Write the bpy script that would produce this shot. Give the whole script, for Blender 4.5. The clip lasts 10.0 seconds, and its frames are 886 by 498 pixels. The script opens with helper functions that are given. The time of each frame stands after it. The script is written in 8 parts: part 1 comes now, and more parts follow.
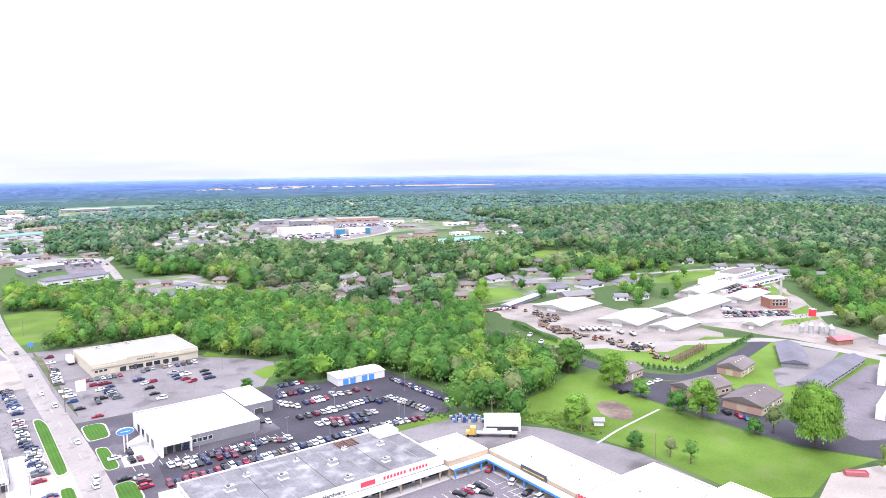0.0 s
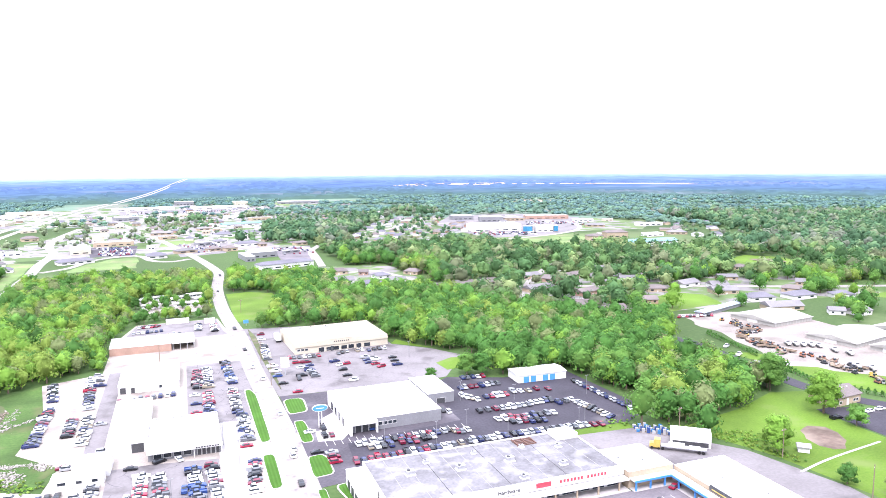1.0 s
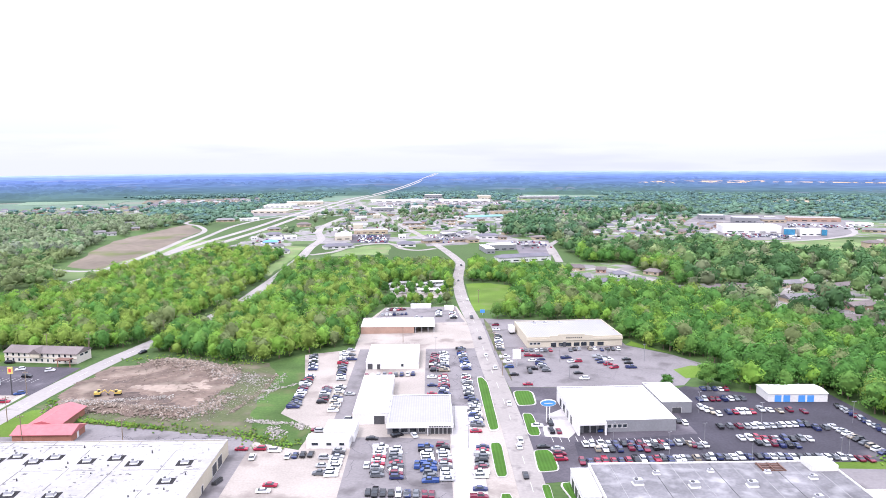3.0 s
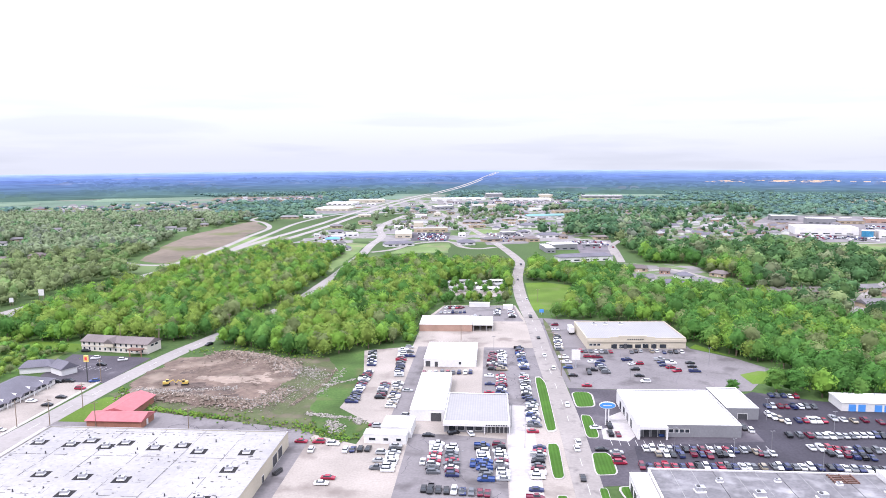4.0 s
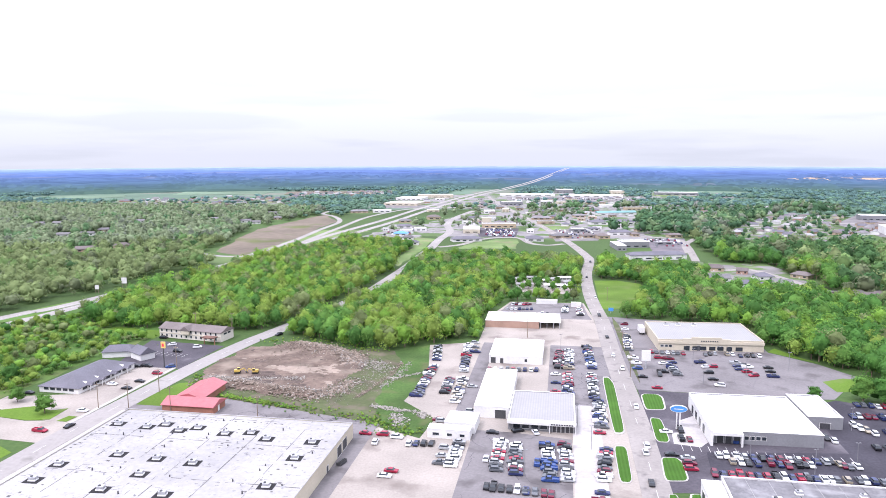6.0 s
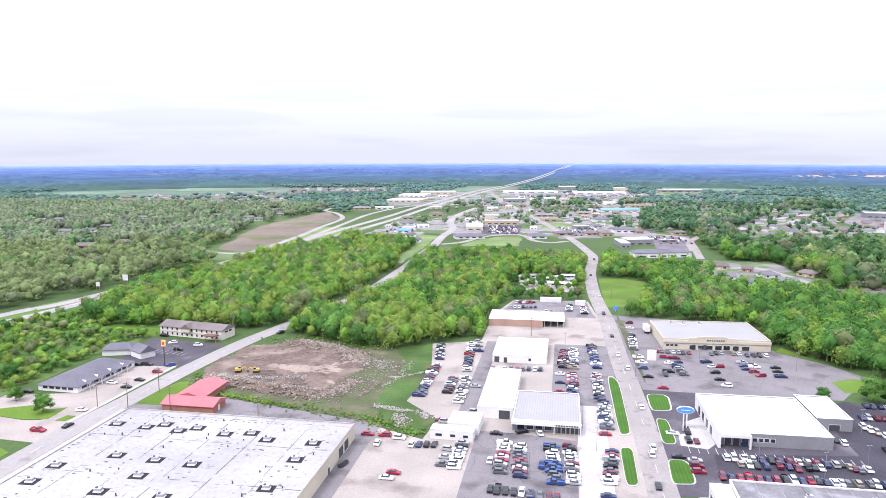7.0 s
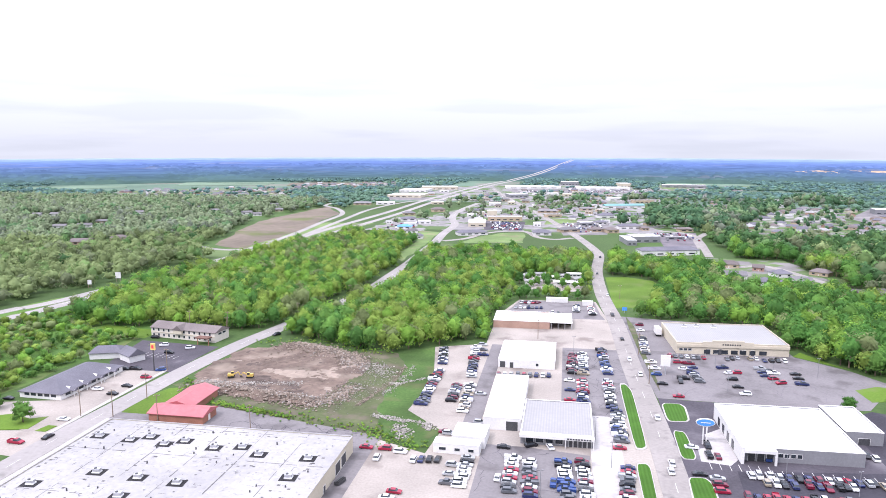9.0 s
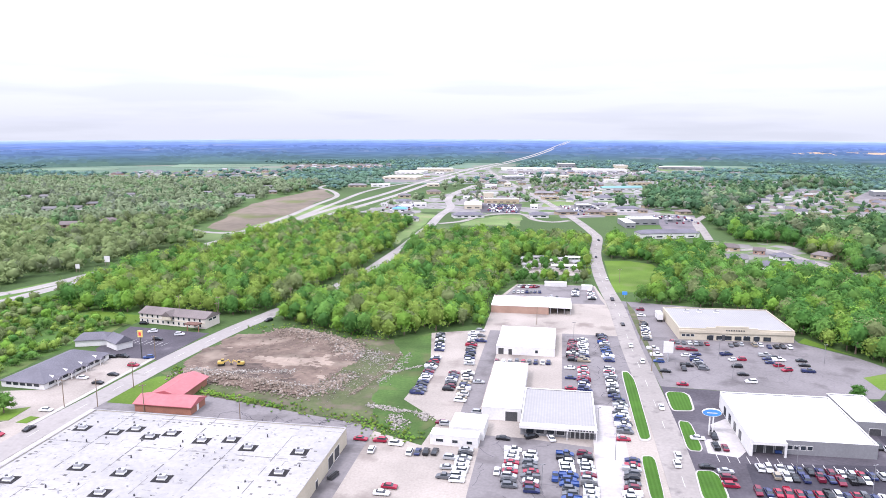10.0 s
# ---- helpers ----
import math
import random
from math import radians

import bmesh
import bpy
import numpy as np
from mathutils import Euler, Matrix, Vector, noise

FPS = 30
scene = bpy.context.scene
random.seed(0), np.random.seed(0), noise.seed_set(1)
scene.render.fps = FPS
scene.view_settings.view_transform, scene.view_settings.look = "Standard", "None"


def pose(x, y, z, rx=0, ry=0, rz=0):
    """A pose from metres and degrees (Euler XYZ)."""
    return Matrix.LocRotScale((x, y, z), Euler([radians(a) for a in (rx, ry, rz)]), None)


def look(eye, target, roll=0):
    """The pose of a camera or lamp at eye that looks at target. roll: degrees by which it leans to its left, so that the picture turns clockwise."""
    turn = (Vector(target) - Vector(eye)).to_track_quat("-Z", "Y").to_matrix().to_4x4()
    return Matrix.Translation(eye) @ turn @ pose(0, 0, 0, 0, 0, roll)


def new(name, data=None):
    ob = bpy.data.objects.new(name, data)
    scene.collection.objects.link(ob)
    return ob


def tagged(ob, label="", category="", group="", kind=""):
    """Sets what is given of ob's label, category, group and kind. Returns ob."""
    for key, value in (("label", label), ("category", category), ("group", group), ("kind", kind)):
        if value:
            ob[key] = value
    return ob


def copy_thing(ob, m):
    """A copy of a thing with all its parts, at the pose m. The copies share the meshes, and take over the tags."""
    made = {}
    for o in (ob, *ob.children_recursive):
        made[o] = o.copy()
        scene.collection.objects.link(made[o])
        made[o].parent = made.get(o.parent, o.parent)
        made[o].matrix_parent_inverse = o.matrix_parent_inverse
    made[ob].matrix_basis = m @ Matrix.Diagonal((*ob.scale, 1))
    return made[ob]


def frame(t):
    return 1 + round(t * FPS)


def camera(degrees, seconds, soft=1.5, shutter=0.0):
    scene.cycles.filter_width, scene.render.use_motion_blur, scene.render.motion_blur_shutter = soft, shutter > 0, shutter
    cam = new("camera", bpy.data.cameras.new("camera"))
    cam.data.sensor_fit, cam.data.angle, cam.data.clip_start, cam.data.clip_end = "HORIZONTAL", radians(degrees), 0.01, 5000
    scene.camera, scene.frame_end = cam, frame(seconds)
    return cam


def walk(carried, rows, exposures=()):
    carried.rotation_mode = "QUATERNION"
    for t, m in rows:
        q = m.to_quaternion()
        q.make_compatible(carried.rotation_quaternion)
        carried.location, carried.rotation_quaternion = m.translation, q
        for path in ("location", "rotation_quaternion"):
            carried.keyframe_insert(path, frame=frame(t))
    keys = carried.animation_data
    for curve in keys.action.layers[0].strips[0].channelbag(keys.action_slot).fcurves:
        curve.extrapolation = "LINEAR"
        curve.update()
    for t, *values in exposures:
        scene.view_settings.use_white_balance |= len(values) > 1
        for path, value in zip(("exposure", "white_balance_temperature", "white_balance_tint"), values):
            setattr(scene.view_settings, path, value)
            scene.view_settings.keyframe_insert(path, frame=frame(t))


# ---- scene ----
cam = camera(64.52, 10.0, soft=0.9)
PATH = [
    (0, look((-3.05, -3.06, 95.69), (54.89, 77.52, 83.48), -0.69)),
    (0.2, look((-2.64, -2.73, 95.69), (47.90, 82.79, 84.17), -0.65)),
    (0.5, look((-2.02, -2.23, 95.68), (41.68, 86.87, 83.37), -0.59)),
    (1, look((-1.22, -1.44, 95.47), (33.36, 91.58, 83.12), -0.44)),
    (1.5, look((-0.64, -0.70, 95.32), (24.56, 95.26, 82.84), -0.45)),
    (2, look((-0.16, -0.13, 95.17), (14.37, 98.01, 82.61), -0.34)),
    (2.5, look((0.26, 0.22, 95.00), (7.18, 99.17, 82.36), -0.32)),
    (4, look((1.13, 0.94, 94.50), (-5.90, 99.87, 81.65), -0.30)),
    (4.5, look((1.38, 1.17, 94.39), (-9.95, 99.68, 81.42), -0.31)),
    (5, look((1.54, 1.45, 94.16), (-12.94, 99.53, 81.15), -0.26)),
    (5.5, look((1.51, 2.14, 93.98), (-14.48, 99.97, 80.78), -0.24)),
    (7, look((0.44, 6.86, 93.88), (-16.54, 104.43, 80.00), -0.07)),
    (7.5, look((-0.25, 9.54, 93.91), (-17.09, 107.10, 79.80), -0.06)),
    (8, look((-1.14, 13.02, 93.89), (-17.98, 110.55, 79.61), 0.02)),
    (8.5, look((-2.15, 17.11, 93.91), (-19.16, 114.59, 79.42), 0.04)),
    (9, look((-3.23, 21.59, 93.86), (-20.31, 119.03, 79.22), 0.06)),
    (9.5, look((-4.32, 26.18, 93.53), (-21.19, 123.64, 78.84), 0.12)),
    (9.8, look((-4.93, 28.94, 93.23), (-21.55, 126.45, 78.57), 0.10)),
    (9.9, look((-5.14, 29.86, 93.13), (-21.65, 127.31, 77.95), 0.09)),
    (10, look((-5.34, 30.78, 93.02), (-21.71, 127.93, 75.89), 0.08)),
]
EXPOSURES = [(0.0, 0.93, 6120, 22), (0.5, 1.12, 6120, 22), (1.0, 1.36, 6120, 22), (1.5, 1.4, 6120, 22), (2.0, 1.26, 6120, 22), (2.5, 1.03, 6120, 22), (4.0, 0.71, 6120, 22), (10.0, 0.71, 6120, 22)]
walk(cam, PATH, EXPOSURES)

# ---- sky and sun: a bright overcast day ----
SUN_EL, SUN_AZ = radians(52), radians(215)
world = bpy.data.worlds.new("sky")
scene.world = world
world.use_nodes = True
wn, wl = world.node_tree.nodes, world.node_tree.links
wn.clear()
w_out, w_bg = wn.new("ShaderNodeOutputWorld"), wn.new("ShaderNodeBackground")
w_bg.inputs["Strength"].default_value = 0.1
w_sky = wn.new("ShaderNodeTexSky")
w_sky.sky_type, w_sky.sun_disc, w_sky.sun_elevation, w_sky.sun_rotation = "NISHITA", False, SUN_EL, SUN_AZ
w_tc, w_sep = wn.new("ShaderNodeTexCoord"), wn.new("ShaderNodeSeparateXYZ")
wl.new(w_tc.outputs["Generated"], w_sep.inputs[0])
# cloud deck: three times brighter overhead than at the horizon
w_up = wn.new("ShaderNodeMath"); w_up.operation = "MAXIMUM"; w_up.inputs[1].default_value = 0.0
wl.new(w_sep.outputs[2], w_up.inputs[0])
w_gain = wn.new("ShaderNodeMath"); w_gain.operation = "MULTIPLY_ADD"
w_gain.inputs[1].default_value, w_gain.inputs[2].default_value = 18.2, 5.5
wl.new(w_up.outputs[0], w_gain.inputs[0])
w_map = wn.new("ShaderNodeMapping"); w_map.inputs["Scale"].default_value = (1.6, 1.6, 16.0)
wl.new(w_tc.outputs["Generated"], w_map.inputs[0])
w_noise = wn.new("ShaderNodeTexNoise"); w_noise.inputs["Scale"].default_value = 2.4; w_noise.inputs["Detail"].default_value = 5.0
wl.new(w_map.outputs[0], w_noise.inputs["Vector"])
w_ramp = wn.new("ShaderNodeValToRGB")
w_ramp.color_ramp.elements[0].position, w_ramp.color_ramp.elements[0].color = 0.38, (0.865, 0.926, 0.98, 1)
w_ramp.color_ramp.elements[1].position, w_ramp.color_ramp.elements[1].color = 0.52, (0.95, 1.01, 1.06, 1)
wl.new(w_noise.outputs[0], w_ramp.inputs[0])
w_cloud = wn.new("ShaderNodeVectorMath"); w_cloud.operation = "SCALE"
wl.new(w_ramp.outputs[0], w_cloud.inputs[0]); wl.new(w_gain.outputs[0], w_cloud.inputs["Scale"])
w_mix = wn.new("ShaderNodeMixRGB"); w_mix.inputs[0].default_value = 0.1
wl.new(w_cloud.outputs[0], w_mix.inputs[1]); wl.new(w_sky.outputs[0], w_mix.inputs[2])
wl.new(w_mix.outputs[0], w_bg.inputs["Color"]); wl.new(w_bg.outputs[0], w_out.inputs[0])

sun = new("sun", bpy.data.lights.new("sun", "SUN"))
sun.data.energy, sun.data.angle, sun.data.color = 1.9, radians(14), (1.0, 0.96, 0.9)
sun.matrix_basis = look((0, 0, 300), (-200 * math.sin(SUN_AZ) * math.cos(SUN_EL), -200 * math.cos(SUN_AZ) * math.cos(SUN_EL), 300 - 200 * math.sin(SUN_EL)))


# ---- materials ----
def surf(name, a, b, rough=0.9, fine=1.5, broad=0.06, depth=0.25, bump=0.3, metal=0.0, c=None, c_lo=0.55, c_hi=0.68, c_scale=0.15, island=0.0, each=0.0, stripes=None, see=0.0):
    """A grained surface: a and b mixed by fine noise, made uneven by broad noise, with patches of c."""
    m = bpy.data.materials.new(name)
    m.use_nodes = True
    n, l = m.node_tree.nodes, m.node_tree.links
    p = n["Principled BSDF"]
    p.inputs["Roughness"].default_value, p.inputs["Metallic"].default_value = rough, metal
    if rough > 0.75:
        p.inputs["Specular IOR Level"].default_value = 0.2
    geo = n.new("ShaderNodeNewGeometry")

    def noise_at(scale, detail=4.0):
        t = n.new("ShaderNodeTexNoise")
        t.inputs["Scale"].default_value, t.inputs["Detail"].default_value = scale, detail
        l.new(geo.outputs["Position"], t.inputs["Vector"])
        return t.outputs[0]

    def mix(f, x, y, kind="MIX"):
        t = n.new("ShaderNodeMixRGB")
        t.blend_type = kind
        for k, v in ((0, f), (1, x), (2, y)):
            if isinstance(v, (float, int)):
                t.inputs[k].default_value = v if k == 0 else (v, v, v, 1)
            elif isinstance(v, tuple):
                t.inputs[k].default_value = (*v, 1)
            else:
                l.new(v, t.inputs[k])
        return t.outputs[0]

    def span(v, lo, hi, to_lo=0.0, to_hi=1.0):
        t = n.new("ShaderNodeMapRange")
        t.inputs[1].default_value, t.inputs[2].default_value, t.inputs[3].default_value, t.inputs[4].default_value = lo, hi, to_lo, to_hi
        l.new(v, t.inputs[0])
        return t.outputs[0]

    grain = noise_at(fine)
    col = mix(span(grain, 0.3, 0.7), a, b)
    if stripes:
        w = n.new("ShaderNodeTexWave")
        w.bands_direction = stripes[1]
        w.inputs["Scale"].default_value, w.inputs["Distortion"].default_value = stripes[0], 0.6
        l.new(geo.outputs["Position"], w.inputs["Vector"])
        col = mix(span(w.outputs["Fac"], 0.25, 0.75, 0.0, 0.55), col, stripes[2])
    if c:
        col = mix(span(noise_at(c_scale, 6.0), c_lo, c_hi), col, c)
    wide = span(noise_at(broad, 3.0), 0.3, 0.7, 1.0 - depth, 1.0 + depth)
    col = mix(1.0, col, wide, "MULTIPLY")
    if island:
        col = mix(1.0, col, span(geo.outputs["Random Per Island"], 0, 1, 1 - island, 1 + island), "MULTIPLY")
    if each:
        oi = n.new("ShaderNodeObjectInfo")
        col = mix(1.0, col, span(oi.outputs["Random"], 0, 1, 1 - each, 1 + each), "MULTIPLY")
    l.new(col, p.inputs["Base Color"])
    if bump:
        bp = n.new("ShaderNodeBump")
        bp.inputs["Strength"].default_value, bp.inputs["Distance"].default_value = bump, 0.08
        l.new(grain, bp.inputs["Height"])
        l.new(bp.outputs[0], p.inputs["Normal"])
    if see:
        tr = n.new("ShaderNodeBsdfTranslucent")
        l.new(col, tr.inputs["Color"])
        mx = n.new("ShaderNodeMixShader")
        mx.inputs[0].default_value = see
        l.new(p.outputs[0], mx.inputs[1]); l.new(tr.outputs[0], mx.inputs[2])
        l.new(mx.outputs[0], n["Material Output"].inputs["Surface"])
    return m


DEEP_GRASS = surf("lush_grass", (0.036, 0.076, 0.016), (0.056, 0.1, 0.024), fine=0.9, broad=0.05, depth=0.35, c=(0.075, 0.09, 0.034), c_scale=0.08)
GRASS = surf("meadow_grass", (0.046, 0.1, 0.018), (0.066, 0.13, 0.025), fine=0.9, broad=0.02, depth=0.35, c=(0.098, 0.107, 0.041), c_scale=0.03)
UNDER = surf("woodland_floor", (0.036, 0.07, 0.018), (0.054, 0.09, 0.026), fine=0.5, broad=0.004, depth=0.3, c=(0.085, 0.12, 0.045), c_scale=0.006, c_lo=0.56, c_hi=0.62)
# far fields and woods, their greens tinted bluish to paint in distance haze
HAZED_FARMLAND = surf("hazed_farmland", (0.078, 0.128, 0.09), (0.1, 0.152, 0.108), fine=0.03, broad=0.003, depth=0.3, c=(0.13, 0.142, 0.112), c_scale=0.004, c_lo=0.54, c_hi=0.6)
LAWN = surf("lawn", (0.064, 0.122, 0.012), (0.09, 0.15, 0.018), fine=1.2, broad=0.035, depth=0.28, c=(0.09, 0.128, 0.03), c_scale=0.07, c_lo=0.55)
MOWN = surf("mown_verge", (0.026, 0.078, 0.006), (0.038, 0.1, 0.009), fine=3.0, broad=0.12, depth=0.15, stripes=(0.28, "X", (0.049, 0.119, 0.016)))
SCRUB = surf("rough_grass", (0.056, 0.071, 0.029), (0.077, 0.088, 0.040), fine=0.6, broad=0.08, depth=0.3, c=(0.098, 0.084, 0.060), c_scale=0.14, c_lo=0.5, c_hi=0.64)
MEADOW = surf("pale_meadow", (0.098, 0.15, 0.05), (0.125, 0.178, 0.062), fine=0.4, broad=0.03, depth=0.25, c=(0.15, 0.158, 0.08), c_scale=0.05, c_lo=0.52, c_hi=0.66)
DIRT = surf("bare_earth", (0.098, 0.070, 0.058), (0.15, 0.112, 0.09), fine=0.45, broad=0.09, depth=0.3, c=(0.18, 0.142, 0.115), c_scale=0.06, c_lo=0.55, c_hi=0.66, bump=0.8)
PLOUGH = surf("ploughed_field", (0.124, 0.1, 0.077), (0.15, 0.122, 0.096), fine=0.12, broad=0.015, depth=0.2, c=(0.098, 0.107, 0.041), c_scale=0.02)
TOWN = surf("town_ground", (0.16, 0.148, 0.148), (0.25, 0.235, 0.235), fine=0.11, broad=0.03, depth=0.25, c=(0.061, 0.098, 0.033), c_scale=0.03, c_lo=0.51, c_hi=0.54)
SUBURB = surf("suburb_ground", (0.075, 0.115, 0.042), (0.095, 0.135, 0.052), fine=0.08, broad=0.03, depth=0.25, c=(0.165, 0.153, 0.15), c_scale=0.045, c_lo=0.49, c_hi=0.55)
TAN = surf("stubble_field", (0.279, 0.197, 0.139), (0.328, 0.238, 0.164), fine=0.02, broad=0.005, depth=0.2)
PALE_FIELD = surf("young_crop_field", (0.105, 0.158, 0.105), (0.125, 0.178, 0.122), fine=0.05, broad=0.006, depth=0.25)
DUSTY = surf("dusty_yard_gravel", (0.19, 0.166, 0.15), (0.245, 0.216, 0.196), fine=0.9, broad=0.04, depth=0.2, c=(0.13, 0.112, 0.1), c_scale=0.05, c_lo=0.54, c_hi=0.68)
GRAVEL = surf("gravel", (0.244, 0.214, 0.19), (0.294, 0.262, 0.236), fine=1.4, broad=0.05, depth=0.15, c=(0.168, 0.141, 0.127), c_scale=0.06, c_lo=0.56)
CONCRETE = surf("concrete_paving", (0.31, 0.29, 0.284), (0.36, 0.34, 0.333), fine=0.8, broad=0.06, depth=0.12, c=(0.164, 0.152, 0.148), c_scale=0.09, c_lo=0.6, c_hi=0.72)
ASPHALT = surf("grey_asphalt", (0.108, 0.096, 0.107), (0.15, 0.133, 0.146), fine=1.2, broad=0.05, depth=0.2, c=(0.076, 0.068, 0.079), c_scale=0.13, c_lo=0.58, c_hi=0.7)
PALE_ASPHALT = surf("worn_asphalt", (0.14, 0.128, 0.131), (0.17, 0.156, 0.16), fine=1.0, broad=0.05, depth=0.14, c=(0.09, 0.081, 0.083), c_scale=0.08, c_lo=0.54, c_hi=0.68)
MID_ASPHALT = surf("dull_purple_asphalt", (0.055, 0.049, 0.059), (0.076, 0.068, 0.080), fine=1.1, broad=0.06, depth=0.22, c=(0.120, 0.110, 0.120), c_scale=0.06, c_lo=0.57, c_hi=0.72)
DARK_ASPHALT = surf("sealed_asphalt", (0.032, 0.029, 0.038), (0.046, 0.042, 0.053), fine=1.2, broad=0.06, depth=0.2, c=(0.086, 0.078, 0.086), c_scale=0.045, c_lo=0.58, c_hi=0.72, rough=0.8)
ROAD = surf("road_surface", (0.215, 0.195, 0.184), (0.252, 0.229, 0.216), fine=0.9, broad=0.05, depth=0.12, c=(0.115, 0.104, 0.102), c_scale=0.2, c_lo=0.55, c_hi=0.75)
PALE_ROAD = surf("concrete_road", (0.230, 0.212, 0.203), (0.267, 0.246, 0.238), fine=0.7, broad=0.03, depth=0.1, c=(0.164, 0.152, 0.143), c_scale=0.12, c_lo=0.6, c_hi=0.75)
KERB = surf("kerb_concrete", (0.311, 0.293, 0.282), (0.366, 0.348, 0.332), fine=2.0, broad=0.3, depth=0.1)
LINE = surf("road_paint", (0.451, 0.443, 0.426), (0.533, 0.525, 0.508), fine=2.0, broad=0.3, depth=0.15)
YELLOW_LINE = surf("yellow_road_paint", (0.5, 0.38, 0.12), (0.56, 0.43, 0.16), fine=2.0, broad=0.3, depth=0.15)
ROOF_WHITE = surf("white_roof_membrane", (0.62, 0.608, 0.595), (0.69, 0.678, 0.665), rough=0.6, fine=0.5, broad=0.06, depth=0.09, bump=0.1)
ROOF_WORN = surf("worn_white_roof_coating", (0.262, 0.252, 0.252), (0.315, 0.304, 0.304), rough=0.8, fine=0.7, broad=0.04, depth=0.14, c=(0.17, 0.163, 0.164), c_scale=0.9, c_lo=0.6, c_hi=0.74, bump=0.15)
ROOF_GREY = surf("weathered_grey_roof", (0.115, 0.11, 0.118), (0.155, 0.15, 0.158), rough=0.85, fine=1.1, broad=0.09, depth=0.3, c=(0.25, 0.243, 0.25), c_scale=0.17, c_lo=0.5, c_hi=0.7, bump=0.15)
ROOF_METAL = surf("pale_metal_roof", (0.225, 0.215, 0.212), (0.26, 0.25, 0.246), rough=0.5, fine=0.6, broad=0.05, depth=0.08, bump=0.05, stripes=(0.35, "X", (0.19, 0.186, 0.195)))
ROOF_RED = surf("red_metal_roof", (0.30, 0.078, 0.088), (0.35, 0.1, 0.11), rough=0.5, fine=0.7, broad=0.1, depth=0.1, bump=0.05)
ROOF_SLATE = surf("slate_grey_shingles", (0.105, 0.1, 0.12), (0.14, 0.134, 0.156), fine=2.5, broad=0.1, depth=0.15)
ROOF_BROWN = surf("brown_shingles", (0.112, 0.094, 0.092), (0.148, 0.126, 0.122), fine=2.5, broad=0.1, depth=0.15, each=0.15)
ROOF_GREYSH = surf("grey_shingles", (0.128, 0.12, 0.126), (0.168, 0.16, 0.166), fine=2.5, broad=0.1, depth=0.15, each=0.2)
PALE_BLUE = surf("pale_blue_metal_roof", (0.25, 0.3, 0.34), (0.3, 0.35, 0.39), rough=0.5, fine=0.7, broad=0.05, depth=0.1, bump=0.05)
TENT = surf("cream_barn_sheeting", (0.28, 0.272, 0.25), (0.33, 0.32, 0.298), rough=0.7, fine=0.6, broad=0.08, depth=0.14, bump=0.1, stripes=(0.12, "X", (0.25, 0.243, 0.225)))
ROOF_TEAL = surf("teal_metal_roof", (0.09, 0.22, 0.22), (0.11, 0.25, 0.25), rough=0.5, fine=0.7, broad=0.03, depth=0.1, bump=0.05)
WALL_WHITE = surf("white_painted_wall", (0.53, 0.52, 0.51), (0.6, 0.585, 0.575), fine=1.5, broad=0.12, depth=0.08)
IVORY = surf("ivory_siding", (0.5, 0.46, 0.41), (0.56, 0.515, 0.46), fine=1.5, broad=0.12, depth=0.08)
WALL_CREAM = surf("cream_stucco", (0.43, 0.385, 0.305), (0.475, 0.425, 0.34), fine=1.5, broad=0.1, depth=0.08)
WALL_TAN = surf("tan_siding", (0.328, 0.262, 0.189), (0.377, 0.303, 0.221), fine=1.5, broad=0.15, depth=0.1, each=0.1)
WALL_GREY = surf("grey_panel_wall", (0.164, 0.164, 0.176), (0.197, 0.197, 0.209), rough=0.6, fine=1.5, broad=0.1, depth=0.1)
BRICK = surf("red_brick", (0.221, 0.098, 0.070), (0.287, 0.139, 0.098), fine=4.0, broad=0.2, depth=0.15)
BRICK_PALE = surf("pale_brown_brick", (0.295, 0.189, 0.148), (0.344, 0.230, 0.180), fine=4.0, broad=0.2, depth=0.12)
RUST = surf("rusty_steel", (0.11, 0.062, 0.05), (0.16, 0.09, 0.072), fine=3.0, broad=0.3, depth=0.2)
WOOD = surf("weathered_timber", (0.164, 0.123, 0.090), (0.221, 0.172, 0.131), fine=3.0, broad=0.3, depth=0.15)
BLUE_TRIM = surf("blue_painted_fascia", (0.05, 0.2, 0.52), (0.065, 0.24, 0.58), rough=0.5, fine=1.5, broad=0.2, depth=0.1, bump=0.05)
RED_TRIM = surf("red_sign_paint", (0.6, 0.03, 0.05), (0.66, 0.045, 0.065), rough=0.5, fine=2, broad=0.3, depth=0.08, bump=0.0)
YELLOW = surf("yellow_machine_paint", (0.42, 0.29, 0.06), (0.48, 0.34, 0.09), rough=0.5, fine=2, broad=0.4, depth=0.12)
ORANGE = surf("orange_machine_paint", (0.36, 0.11, 0.05), (0.4, 0.14, 0.06), rough=0.5, fine=2, broad=0.4, depth=0.12)
STEEL = surf("galvanised_steel", (0.42, 0.42, 0.44), (0.5, 0.5, 0.52), rough=0.45, metal=0.6, fine=2.0, broad=0.3, depth=0.1, bump=0.05)
DARK_METAL = surf("dark_metal", (0.05, 0.05, 0.055), (0.075, 0.075, 0.08), rough=0.5, metal=0.3, fine=2.0, broad=0.3, depth=0.15)
DARK_PAD = surf("tar_patch", (0.016, 0.015, 0.017), (0.03, 0.028, 0.03), fine=2.0, broad=0.3, depth=0.2)
GLASS = surf("dark_window_glass", (0.02, 0.025, 0.032), (0.03, 0.036, 0.045), rough=0.08, fine=0.5, broad=0.3, depth=0.2, bump=0.0)
BLUE_GLASS = surf("blue_curtain_glass", (0.03, 0.16, 0.28), (0.05, 0.22, 0.36), rough=0.1, fine=0.5, broad=0.1, depth=0.2, bump=0.0)
